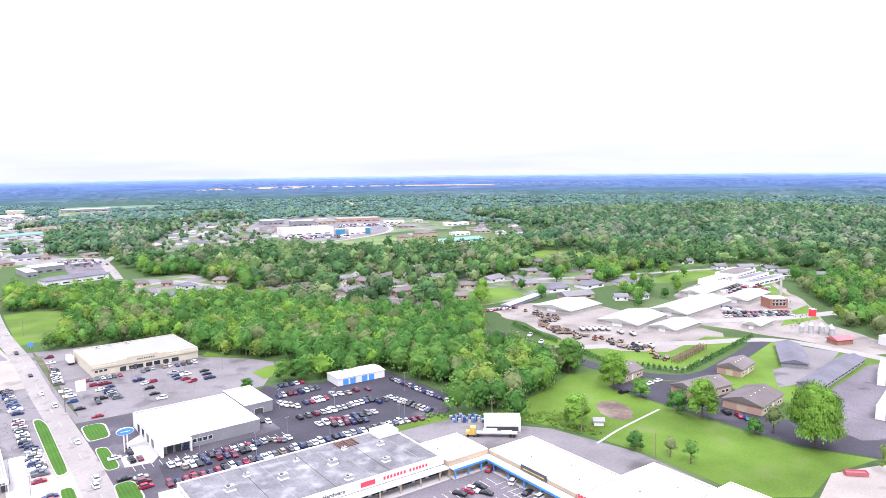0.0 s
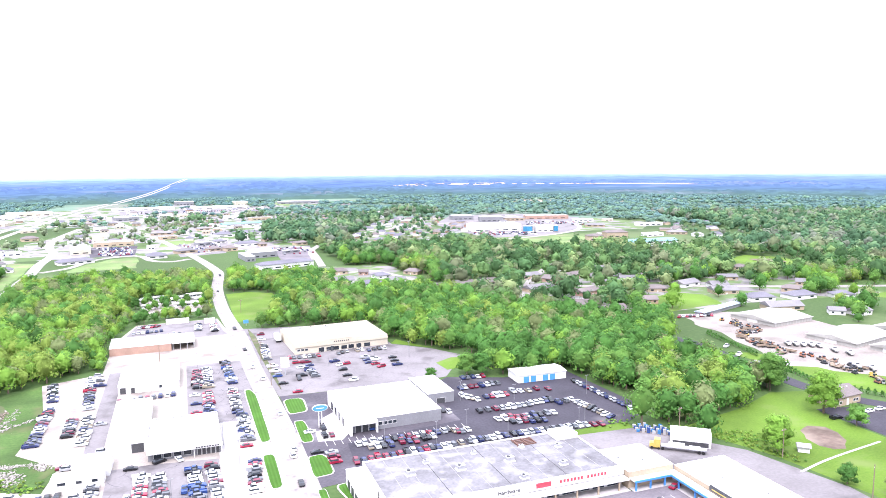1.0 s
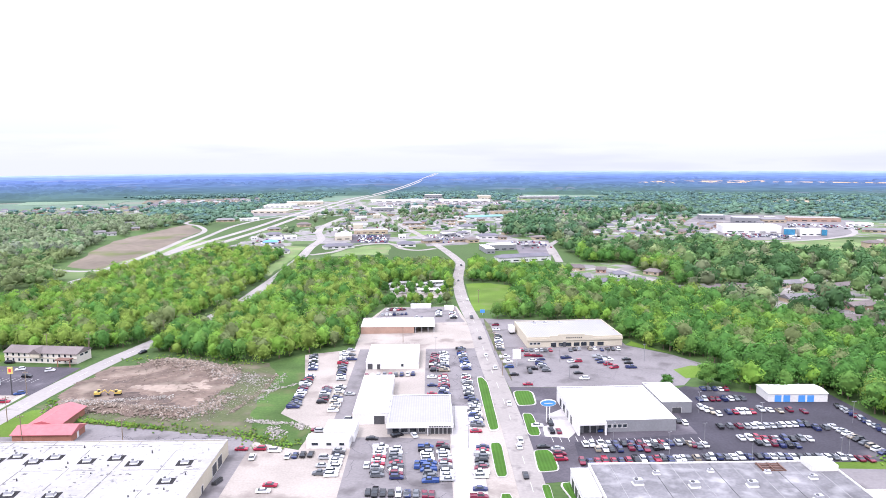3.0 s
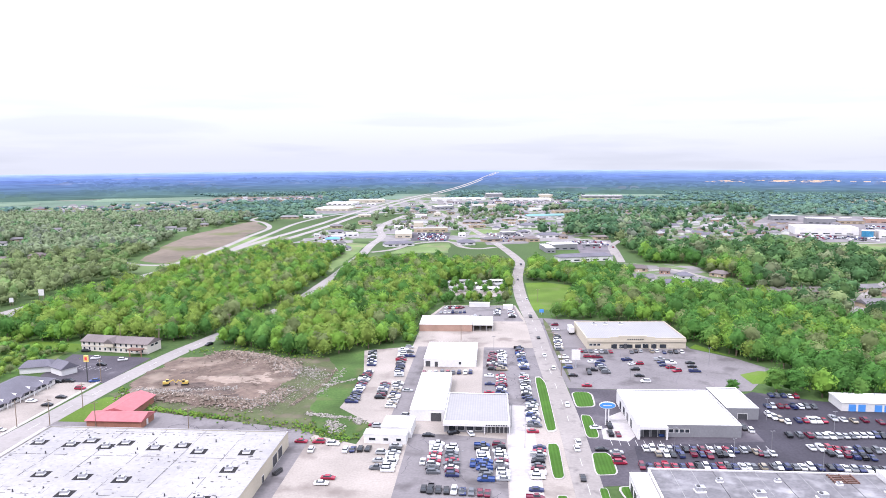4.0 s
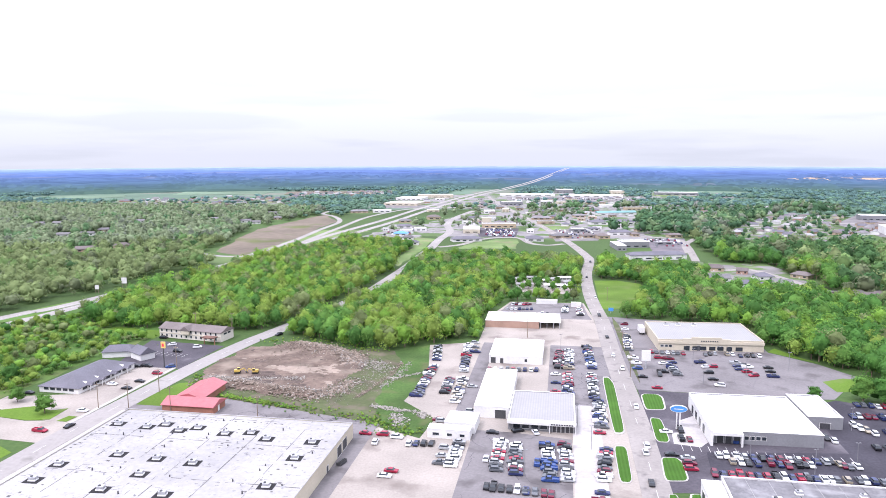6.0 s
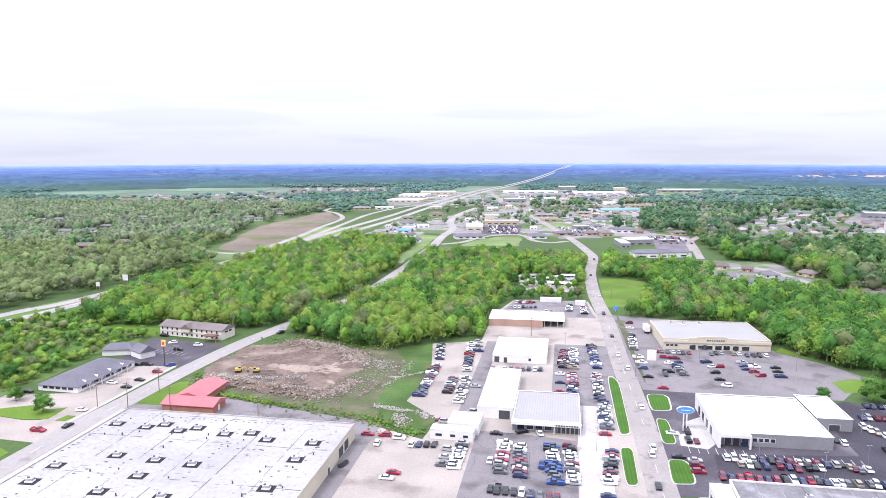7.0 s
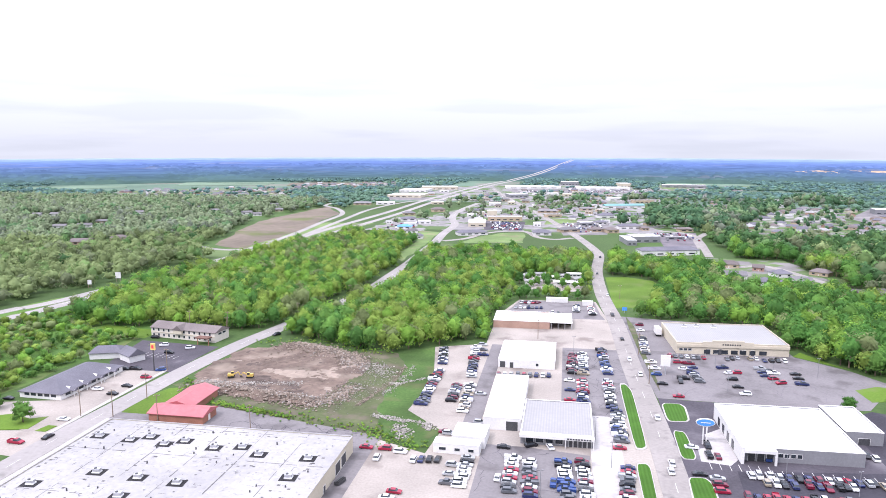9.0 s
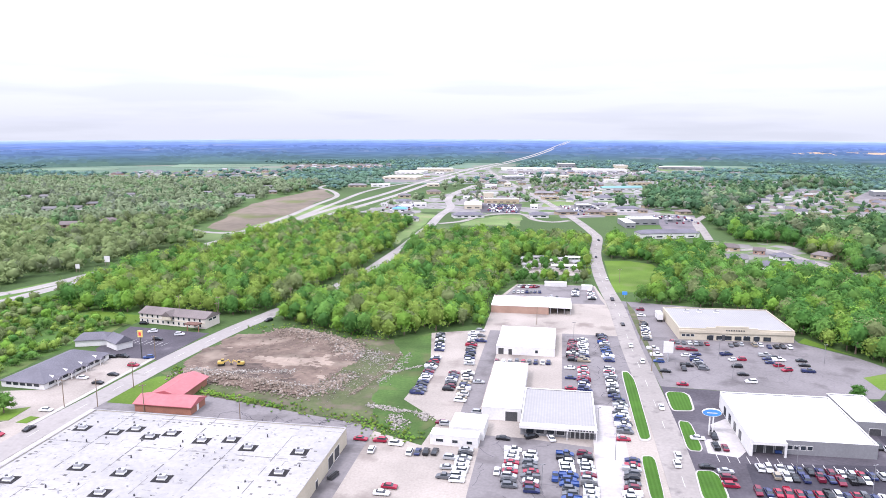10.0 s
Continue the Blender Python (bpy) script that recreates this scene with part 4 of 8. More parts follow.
def pitched_building(name, label, cx, cy, w, d, h, rise, rot, wall, roof, hip=0.0, windows=(), doors=(), category="building", clear=2.5, chimney=False, over=0.5):
    ob = thing(name, pose(cx, cy, 0, 0, 0, rot), label, category)
    a, b = w / 2, d / 2
    c, s = math.cos(radians(rot)), math.sin(radians(rot))
    CLEAR.append((np.array([(cx + x * c - y * s, cy + x * s + y * c) for x, y in ((-a, -b), (a, -b), (a, b), (-a, b))]), clear))
    bm = boxes((-a, -b, 0, a, b, h))
    if not hip:
        for x in (-a, a):
            vs = [bm.verts.new(v) for v in ((x, -b, h), (x, b, h), (x, 0, h + rise))]
            bm.faces.new(vs if x > 0 else vs[::-1])
    part("wall", bm, wall, ob)
    part("roof", gable_bm(a, b, h + 0.02, rise, over=over, hip=hip), roof, ob)
    for side, f0, f1, s0, e, n in windows:
        opening(ob, side, a, b, f0, f1, s0, e, n, GLASS, "window")
    for side, f0, f1, s0, e, n in doors:
        opening(ob, side, a, b, f0, f1, s0, e, n, WALL_WHITE, "door")
    if chimney:
        part("chimney", boxes((a * 0.4, -0.4, h, a * 0.4 + 0.8, 0.4, h + rise + 0.9)), BRICK, ob)
    return ob


# car dealer with the white roof, tall white entrance front and grey sides
dealer = flat_building("car_dealership", "white-roofed car dealership with grey panel walls", 50.5, 234.5, 85, 271, 4.3, WALL_GREY, ROOF_WHITE, 1.5, 0.3,
                       windows=(("S", 0.29, 0.5, 1.6, 2.8, 4), ("W", 0.3, 0.7, 0.6, 3.2, 5)), doors=(("S", 0.04, 0.27, 0.0, 2.8, 3),))
part("entrance_front", boxes((-18.1, -21.0, 0, -17.3, 15, 5.2), (-17.3, -21.0, 3.6, -8, -18.3, 4.5), (-8.6, -21.0, 0, -8, -20.4, 3.6)), WALL_WHITE, dealer, "white panelled entrance front with a canopy")
for gy in (-12, -6, 0, 6):
    part("entrance_glass", boxes((-18.18, gy, 0.4, -18.1, gy + 2.6, 3.2)), GLASS, dealer)
wing = flat_building("service_wing", "grey flat-roofed service wing of a dealership", 85.6, 252, 97, 275, 4.3, WALL_GREY, ROOF_WHITE, 1.5, 0.3, doors=(("S", 0.3, 0.7, 0.0, 2.2, 1),))
# round blue sign on two white posts
sign = thing("dealer_sign", pose(42, 244, 0.04), "blue oval dealer sign on two white posts", "sign")
for x in (-0.7, 0.35):
    part("post", boxes((x, -0.2, 0, x + 0.35, 0.2, 6.4)), WALL_WHITE, sign)
for nm, rx, rz, y0, y1, mat in (("rim", 2.9, 1.25, -0.3, 0.3, WALL_WHITE), ("face", 2.7, 1.08, -0.36, 0.36, BLUE_TRIM)):
    bm = bmesh.new()
    fr = [bm.verts.new((rx * math.cos(a), y0, 7.3 + rz * math.sin(a))) for a in [2 * math.pi * k / 28 for k in range(28)]]
    bk = [bm.verts.new((v.co.x, y1, v.co.z)) for v in fr]
    bm.faces.new(fr[::-1]); bm.faces.new(bk)
    for k in range(28):
        bm.faces.new((fr[k], fr[(k + 1) % 28], bk[(k + 1) % 28], bk[k]))
    part(nm, bm, mat, sign)
part("lettering_bar", boxes((-1.5, -0.4, 7.16, 1.5, -0.36, 7.4)), WALL_WHITE, sign, "plain white bar for lettering")

# long cream store
store = flat_building("store", "long cream store with a pale flat roof", 47, 346.5, 96, 383, 5.3, WALL_CREAM, ROOF_METAL, 3.5, 0.25, coping=WALL_CREAM,
                      windows=(("S", 0.02, 0.14, 1.6, 2.6, 3), ("S", 0.56, 0.62, 0.4, 2.4, 2)), doors=(("S", 0.26, 0.31, 0.0, 2.4, 1), ("S", 0.37, 0.41, 0.0, 2.6, 1), ("S", 0.66, 0.7, 0, 2.4, 1)))
part("raised_front", boxes((-13, -18.7, 3.4, 9, -18.2, 6.0), (-9, -18.75, 6.0, 5, -18.2, 6.7), (-24.6, -18.7, 3.4, -13, -18.2, 4.6), (9, -18.7, 3.4, 24.6, -18.2, 4.6)), WALL_CREAM, store, "stepped cream parapet front")
for k, (sx, sw) in enumerate(((-12.4, 3.4), (-8.4, 3.0), (-4.8, 3.6), (-0.6, 3.6), (3.6, 3.0), (7.4, 3.2), (11.6, 4.0))):
    part("shop_window", boxes((sx, -18.42, 0.4, sx + sw * 0.8, -18.26, 2.2)), GLASS, store, "dark shop window")
for k in range(8):
    part("lettering_bar", boxes((-4.6 + k * 1.05, -18.85, 4.6, -4.0 + k * 1.05, -18.7, 5.15)), DARK_METAL, store, "dark bar for lettering")
for x, y in ((56, 381), (62, 382), (70, 382)):
    roof_unit(x, y - 6, 5.06, 1.0, False)
for x, y, ln in ((48.6, 376, 7),):
    tr = thing("box_trailer", pose(x - 5, y, 0.05, 0, 0, 94), "white box trailer parked beside a store", "trailer", "box trailers")
    part("box", boxes((-ln / 2, -1.3, 1.1, ln / 2, 1.3, 4.0)), WALL_WHITE, tr)
    part("chassis", boxes((-ln / 2, -0.6, 0.8, ln / 2, 0.6, 1.1)), DARK_METAL, tr)
    for wx in (-ln / 2 + 1.2, -ln / 2 + 2.5):
        for wy in (-1.15, 0.85):
            bm = bmesh.new()
            tube(bm, 0, 0, 0, 0.3, 0.5, 0.5, 12)
            bmesh.ops.transform(bm, matrix=pose(wx, wy + 0.3, 0.5, 90), verts=bm.verts[:])
            part("wheel", bm, RUBBER, tr)
    for ly in (-0.9, 0.7):
        part("support_leg", boxes((ln / 2 - 3, ly, 0, ln / 2 - 2.8, ly + 0.2, 0.9)), STEEL, tr)
ps = thing("store_pylon_sign", pose(39, 313, 0.05), "white blank pylon sign at a parking lot", "sign")
part("pole", boxes((-0.25, -0.25, 0, 0.25, 0.25, 6)), STEEL, ps)
part("panel", boxes((-1.9, -0.3, 3.6, 1.9, 0.3, 8.2)), WALL_WHITE, ps)

# white garage with blue doors
gar = pitched_building("garage", "white metal garage with blue roller doors", 143, 268, 23, 11, 3.3, 0.6, -2, WALL_WHITE, ROOF_WHITE, over=0.25)
for k, f in enumerate((-9, -5.6, 0.2, 3.6)):
    part("roller_door", boxes((f, -5.58, 0, f + 2.6, -5.5, 2.7)), BLUE_TRIM, gar, "blue roller door")
part("flue", boxes((3, 1, 3.6, 3.3, 1.3, 5.2)), STEEL, gar)

# west side: show room, long workshop, white workshop, brick-fronted shed, small office
show = flat_building("showroom", "low showroom with a pale metal roof", -15.5, 234.5, 7.2, 264, 3.9, WALL_GREY, ROOF_METAL, 0, 0.15, windows=(("S", 0.06, 0.6, 0.8, 2.2, 4),), doors=(("S", 0.66, 0.98, 0.0, 2.7, 5),))
part("front_canopy", boxes((-11.6, -16.6, 2.9, 11.6, -14.75, 3.8)), WALL_WHITE, show, "white canopy fascia along the front")
for x in (2.6, 11.2):
    part("post", boxes((x, -16.5, 0, x + 0.25, -16.2, 2.9)), WALL_WHITE, show)
for k in range(9):
    part("lettering_bar", boxes((3.2 + k * 0.85, -16.68, 3.15, 3.8 + k * 0.85, -16.6, 3.6)), DARK_METAL, show, "dark bar for lettering")
flat_building("workshop", "long white-roofed workshop beside a lot", -28.5, 244, -15.8, 289, 4.2, WALL_WHITE, ROOF_WHITE, 0, 0.2, doors=(("S", 0.55, 0.95, 0, 3.2, 1),), windows=(("W", 0.1, 0.9, 1.4, 2.6, 8),))
flat_building("workshop", "square white workshop with a white roof", -30, 311, -6, 341, 3.5, WALL_WHITE, ROOF_WHITE, 0, 0.25, doors=(("S", 0.02, 0.14, 0, 2.7, 1), ("S", 0.2, 0.28, 0, 2.4, 1)), windows=(("S", 0.66, 0.72, 1.2, 2.4, 1),))
brown = flat_building("brick_shed", "low brown-brick shed with a white roof", -39, 377, -10, 399, 3.8, BRICK_PALE, ROOF_WHITE, 1, 0.3)
shed = thing("open_shed", pose(-4.1, 388.5, 0, 0, 0, 1), "open-fronted shed with a thin white roof", "building")
CLEAR.append((np.array([(-9.6, 378), (1.4, 378), (1.4, 399), (-9.6, 399)], float), 3.0))
part("roof", boxes((-5.6, -10.8, 3.4, 5.6, 10.5, 3.75)), ROOF_WHITE, shed)
part("back_wall", boxes((-5.4, 10.0, 0, 5.4, 10.3, 3.4)), WALL_WHITE, shed)
part("side_wall", boxes((5.1, -3.0, 0, 5.4, 10.0, 3.4)), WALL_WHITE, shed)
for sx in (-5.2, -1.7, 1.7, 5.0):
    part("post", boxes((sx, -10.4, 0, sx + 0.25, -10.15, 3.4)), STEEL, shed)
flat_building("site_office", "small white office cabin", -41.5, 223, -27.2, 227.5, 3.2, WALL_WHITE, ROOF_WHITE, -2, 0.1, windows=(("S", 0.1, 0.3, 1.1, 2.0, 1), ("S", 0.45, 0.6, 1.1, 2.0, 1), ("S", 0.75, 0.9, 1.1, 2.0, 1)))
flat_building("store_cabin", "white-roofed cabin behind an office", -36.5, 228.4, -26, 239, 3.7, WALL_WHITE, ROOF_WHITE, -2, 0.1)
for x, y, w in ((-7, 443, 13), (11, 437, 6)):
    flat_building("storage_unit", "white storage unit at the back of a lot", x - w / 2, y - 1.6, x + w / 2, y + 1.6, 2.5, WALL_WHITE, ROOF_WHITE, 0, 0.1)
for x, y, w, r in ((-1, 496, 18, 3), (-24, 497, 11, 8), (-13, 514, 10, -5), (-4, 522, 9, 20), (4, 528, 10, 5), (-31, 518, 9, 70), (-22, 525, 11, 12), (5, 511, 9, 60)):
    pitched_building("mobile_home", "pale mobile home under trees", x, y, w, 3.8, 2.4, 0.6, r, WALL_WHITE, (ROOF_WHITE, ROOF_METAL)[w % 2], windows=(("S", 0.1, 0.9, 1.0, 1.8, 3),), category="mobile home", clear=1.0)


# shopping arcade: weathered grey roof, white end, wing on the east
mall = flat_building("shop_arcade", "shop arcade with a weathered grey flat roof", 46, 166, 117, 197, 5.6, WALL_WHITE, ROOF_GREY, 0, 0.3)
part("fascia", boxes((-35.5, -16.6, 3.6, 35.5, -15.55, 6.2), (-35.5, -19.5, 3.0, 35.5, -16.6, 3.4)), WALL_WHITE, mall, "white sign fascia over the walkway")
part("red_panel", boxes((6.5, -16.72, 4.3, 11.2, -16.6, 5.7)), RED_TRIM, mall, "red sign panel")
for k in range(13):
    part("lettering_bar", boxes((14.0 + k * 1.15 + (0.9 if k > 6 else 0), -16.7, 4.6, 14.65 + k * 1.15 + (0.9 if k > 6 else 0), -16.6, 5.5)), RED_TRIM, mall, "red bar for lettering")
for k in range(1, 12):
    part("roof_seam", boxes((-35.2 + 5.9 * k, -15.1, 5.3, -35.08 + 5.9 * k, 15.1, 5.33)), DARK_PAD if k % 3 == 0 else ROOF_METAL, mall)
part("walkway_floor", boxes((-35.5, -20.2, 0, 35.5, -15.55, 0.16)), CONCRETE, mall)
for k in range(14):
    part("shop_window", boxes((-34.5 + k * 5.0, -15.62, 0.3, -30.6 + k * 5.0, -15.52, 2.7)), GLASS, mall, "dark shop window")
part("corner_parapet", boxes((27.5, 9, 5.3, 35.2, 15.3, 7.0)), WALL_WHITE, mall, "raised white corner block")
for k in range(10):
    part("column", boxes((-31 + k * 7, -19.3, 0, -30.6 + k * 7, -18.9, 3.0)), WALL_TAN, mall)
txt = bpy.data.curves.new("lettering", "FONT")
txt.body, txt.size, txt.extrude = "Hardware", 1.7, 0.05
lt = new("lettering", txt)
lt.data.materials.append(DARK_METAL)
lt.parent = mall
lt.matrix_basis = pose(-5.5, -16.68, 4.3, 90, 0, 0)
flat_building("arcade_end", "white-roofed end of a shop arcade", 117.3, 163, 133, 179.5, 5.0, WALL_TAN, ROOF_WHITE, 0, 0.3)
flat_building("arcade_porch", "white corner porch of an arcade", 40.6, 178, 45.7, 195.5, 4.8, WALL_WHITE, ROOF_WHITE, 0, 0.4, doors=(("S", 0.1, 0.9, 0, 3.2, 2), ("W", 0.1, 0.9, 0, 3.2, 3)))
flat_building("shop_wing", "white-roofed shop wing facing a forecourt", 133.5, 125.5, 152, 163, 4.6, WALL_TAN, ROOF_WHITE, 0, 0.3)
flat_building("shop_wing", "white-roofed shop wing facing a forecourt", 133.5, 104, 167, 125.2, 4.6, WALL_TAN, ROOF_WHITE, 0, 0.3)
flat_building("shop_wing", "white-roofed shop wing facing a forecourt", 133.5, 60, 173.5, 103.7, 4.6, WALL_TAN, ROOF_WHITE, 0, 0.3)
walk_roof = thing("covered_walkway", pose(0, 0, 0), "covered shop walkway with a blue fascia", "walkway", "", "structure")
part("canopy_roof", boxes((117.5, 160.2, 3.0, 133.3, 162.9, 3.3), (130.2, 60, 3.0, 133.3, 160.2, 3.3)), ROOF_WHITE, walk_roof)
part("blue_fascia", boxes((117.5, 159.9, 2.9, 130.0, 160.2, 3.5), (129.9, 60, 2.9, 130.2, 160.2, 3.5)), BLUE_TRIM, walk_roof, "blue painted fascia board")
for k in range(14):
    part("column", boxes((130.4, 157 - 7 * k, 0, 130.8, 157.4 - 7 * k, 3.0)), BLUE_TRIM, walk_roof)
for k in range(3):
    part("column", boxes((118 + 5 * k, 160.3, 0, 118.4 + 5 * k, 160.7, 3.0)), BLUE_TRIM, walk_roof)
part("walkway_floor", boxes((117.5, 160.2, 0, 133.3, 162.9, 0.18), (130.2, 60, 0, 133.3, 160.2, 0.18)), CONCRETE, walk_roof)
sg = thing("shop_sign", pose(133.2, 142, 4.8), "dark and yellow shop sign on a parapet", "sign")
part("board", boxes((-0.2, -5.5, -0.9, 0.05, 5.5, 0.7)), DARK_METAL, sg)
part("yellow_band", boxes((-0.26, -4.5, -0.5, -0.2, 4.5, -0.2)), YELLOW, sg)
sg = thing("shop_sign", pose(133.2, 121, 4.8), "red lettered shop sign on a parapet", "sign")
for k in range(6):
    part("lettering_bar", boxes((-0.2, -3 + k * 1.1, -0.8, 0.0, -2.2 + k * 1.1, 0.4)), RED_TRIM, sg)
for x, y, s in ((57, 184, 1.2), (72, 182, 1.2), (88, 182, 1.2), (87, 170, 1.0), (102, 174, 1.0), (64, 190, .8), (107, 186, .9), (80, 191, .7), (96, 190, .7)):
    roof_unit(x, y, 5.3, s, False, 5)
for x, y in ((120, 172), (126, 168), (140, 150), (145, 138), (140, 130), (148, 115), (158, 110), (150, 90)):
    roof_unit(x, y, 4.7 if x < 133 else 4.3, 0.6, False)
hatch = thing("timber_frame", pose(98.5, 193.5, 5.3), "rusty open timber frame on a roof", "roof frame")
for k in range(5):
    part("rail", boxes((-3.5, -2.5 + k * 1.1, 0, 3.5, -2.2 + k * 1.1, 0.3)), RUST, hatch)
for k in range(3):
    part("bearer", boxes((-3.3 + k * 3.1, -2.6, 0.3, -3.0 + k * 3.1, 2.3, 0.55)), RUST, hatch)

# big shop with the worn white roof
big = flat_building("big_shop", "wide shop with a worn white flat roof", -148, 110, -66, 219, 5.2, WALL_CREAM, ROOF_WORN, 0, 0.2, coping=ROOF_WORN, doors=(("E", 0.84, 0.94, 0.2, 3.6, 2), ("E", 0.75, 0.77, 0, 2.2, 1)))
TAR_GREY = surf("weathered_tar", (0.075, 0.07, 0.07), (0.14, 0.132, 0.132), fine=1.5, broad=0.3, depth=0.35)
random.seed(8)
marks = []
for k in range(1, 6):
    x, y = -40.9 + 13.6 * k, -54.0
    while y < 54:          # tarred seams, broken up
        ln = random.uniform(1.5, 9)
        marks.append((x + random.uniform(-0.1, 0.1), y, x + random.uniform(0.15, 0.32), min(54, y + ln)))
        y += ln + random.choice((0.2, 0.5, 2.5, 6))
for yy in (-22, 8, 33, 51.5):
    x = -40.5
    while x < 40:
        ln = random.uniform(1, 7)
        marks.append((x, yy + random.uniform(-0.15, 0.1), min(40.5, x + ln), yy + random.uniform(0.15, 0.3)))
        x += ln + random.choice((0.4, 1.2, 3, 8))
for ax, ay, bx, by, n in ((-39, 20, -39, 52, 16), (-30, 50, 20, 50, 22), (6, 10, 6, 47, 12), (12, 30, 22, 30, 6), (-20, 5, -8, 38, 10), (25, 0, 38, 42, 12), (-39.5, -20, -20, 18, 14), (33, -10, 36, 50, 12)):
    for k in range(n):
        f = k / n
        x, y, s = ax + (bx - ax) * f + random.uniform(-0.5, 0.5), ay + (by - ay) * f + random.uniform(-0.5, 0.5), random.uniform(0.25, 0.5)
        marks.append((x - s, y - s * 0.8, x + s, y + s * 0.8))
for k in range(110):
    x, y = random.uniform(-40, 40), random.uniform(-20, 53)
    w, d = (random.uniform(0.3, 2.5), 0.12) if random.random() < 0.5 else (0.12, random.uniform(0.3, 2.5))
    marks.append((x, y, x + w, y + d))
tagged(part("tar_mark", boxes(*[(a, b2, 5.0, c2, d2, 5.0 + 0.012 + 0.0004 * (i % 40)) for i, (a, b2, c2, d2) in enumerate(marks)]), TAR_GREY, big), "dark tarred seams and spots", "", "", "stuff")
for x, y in ((-142, 203), (-131, 202), (-126, 205), (-114, 204), (-119, 201), (-103, 201), (-127, 181), (-114, 180), (-102, 179), (-140, 172), (-113, 170), (-140, 162), (-118, 160), (-100, 160), (-95, 203), (-88, 199), (-73, 199), (-74, 187), (-75, 169)):
    roof_unit(x - 1, y + 3, 5.01, 0.92, True, 6)
random.seed(5)
for k in range(46):
    x, y = random.uniform(-144, -68), random.uniform(150, 214)
    bm = bmesh.new()
    tube(bm, 0, 0, 0, random.uniform(0.4, 0.9), 0.22, 0.18, 8)
    v = tagged(part("roof_vent", bm, random.choice((STEEL, DARK_METAL)), None), "short vent pipe on a flat roof", "roof vent", "roof vents")
    v.matrix_basis = pose(x, y, 5.01)
dump = thing("waste_container", pose(-63.6, 199, 0.05, 0, 0, 75) @ Matrix.Scale(0.7, 4), "dark green waste container beside a loading door", "container")
part("tub", boxes((-2.6, -1.1, 0.1, 2.6, 1.1, 1.5)), DARK_METAL, dump)
part("lid", boxes((-2.6, -1.12, 1.5, 2.6, 0.2, 1.62)), RUBBER, dump)

# red-roofed brick building, L-shaped
red = pitched_building("red_roof_building", "brick building with a red metal roof", -132.5, 235.5, 20, 9.5, 2.8, 1.5, 0, BRICK, ROOF_RED, doors=(("E", 0.4, 0.55, 0, 2.1, 1),))
rb = boxes((-9.5, 4.9, 0, 1.5, 22, 2.8))
part("wall", rb, BRICK, red)
bm = gable_bm(9.5, 5.5, 2.83, 1.6)
bmesh.ops.transform(bm, matrix=pose(-4, 13, 0, 0, 0, 90), verts=bm.verts[:])
part("roof", bm, ROOF_RED, red)

# motel and the slate-roofed office
motel = pitched_building("motel", "two-storey cream motel with a brown roof", -184.5, 332, 37, 11, 4.8, 2.0, -8, IVORY, ROOF_BROWN, windows=tuple(("S", 0.025 + k * 0.08, 0.06 + k * 0.08, z, z + 1.3, 1) for k in range(12) for z in (0.7, 3.2)) + (("E", 0.2, 0.8, 3.2, 4.2, 2),))
part("string_course", boxes((-18.6, -5.72, 2.45, 18.6, -5.5, 2.75)), WALL_CREAM, motel)
bm = gable_bm(3.4, 2.6, 4.9, 1.9, 0.3)
bmesh.ops.transform(bm, matrix=pose(-2, -3.4, 0, 0, 0, 90), verts=bm.verts[:])
part("cross_gable", bm, ROOF_BROWN, motel)
part("gable_front", boxes((-4.4, -6.9, 2.9, 0.4, -5.75, 5.0)), WALL_CREAM, motel)
part("porch_roof", boxes((11, -11, 3.0, 18, -7.1, 3.5)), RUST, motel, "red entrance canopy")
for x in (12.3, 18.4):
    part("post", boxes((x, -10.8, 0, x + 0.3, -10.5, 3)), BRICK, motel)
office = pitched_building("office", "long low office with a slate-grey hipped roof", -194, 260.5, 35, 18, 2.4, 3.4, 88, WALL_WHITE, ROOF_SLATE, hip=8.5, windows=(("W", 0.1, 0.9, 1.0, 2.2, 5), ("S", 0.05, 0.95, 1.0, 2.2, 9)))
for k, f in enumerate((-12, -5, 3, 11)):
    bm = gable_bm(1.0, 0.6, 2.5, 0.8, 0.1)
    bmesh.ops.transform(bm, matrix=pose(f, -7.4, 0.1, 0, 0, 90), verts=bm.verts[:])
    part("porch_gable", bm, WALL_WHITE, office, "white gabled porch")
    bm = gable_bm(1.3, 0.9, 2.3, 0.9, 0.12)
    bmesh.ops.transform(bm, matrix=pose(f, -9.9, 0, 0, 0, 90), verts=bm.verts[:])
    part("entrance_roof", bm, ROOF_SLATE, office, "small gabled entrance roof")
    part("entrance_gable", boxes((f - 0.75, -11.0, 2.3, f + 0.75, -10.85, 2.75)), WALL_WHITE, office, "white gable front")
    for dx in (-1.5, 1.2):
        part("post", boxes((f + dx * 0.7, -10.9, 0, f + dx * 0.7 + 0.2, -10.7, 2.3)), WALL_WHITE, office)
pitched_building("annexe", "grey-roofed annexe behind an office", -204, 296, 13, 9, 2.8, 2.0, 20, WALL_WHITE, ROOF_SLATE, hip=3)
pitched_building("annexe", "small white gabled annexe", -190, 293, 9, 7, 3.2, 2.4, -30, WALL_WHITE, ROOF_SLATE)
ys = thing("motel_sign", pose(-172, 281, 0.05), "yellow motel sign on a tall dark pole", "sign")
bm = bmesh.new(); tube(bm, 0, 0, 0, 9, 0.25, 0.2)
part("pole", bm, DARK_METAL, ys)
part("sign_box", boxes((-1.0, -0.3, 8.8, 1.0, 0.3, 11.6)), YELLOW_LINE, ys, "yellow sign box")
part("red_figure", boxes((-0.5, -0.34, 9.5, 0.5, -0.3, 10.9)), RED_TRIM, ys, "plain red shape")

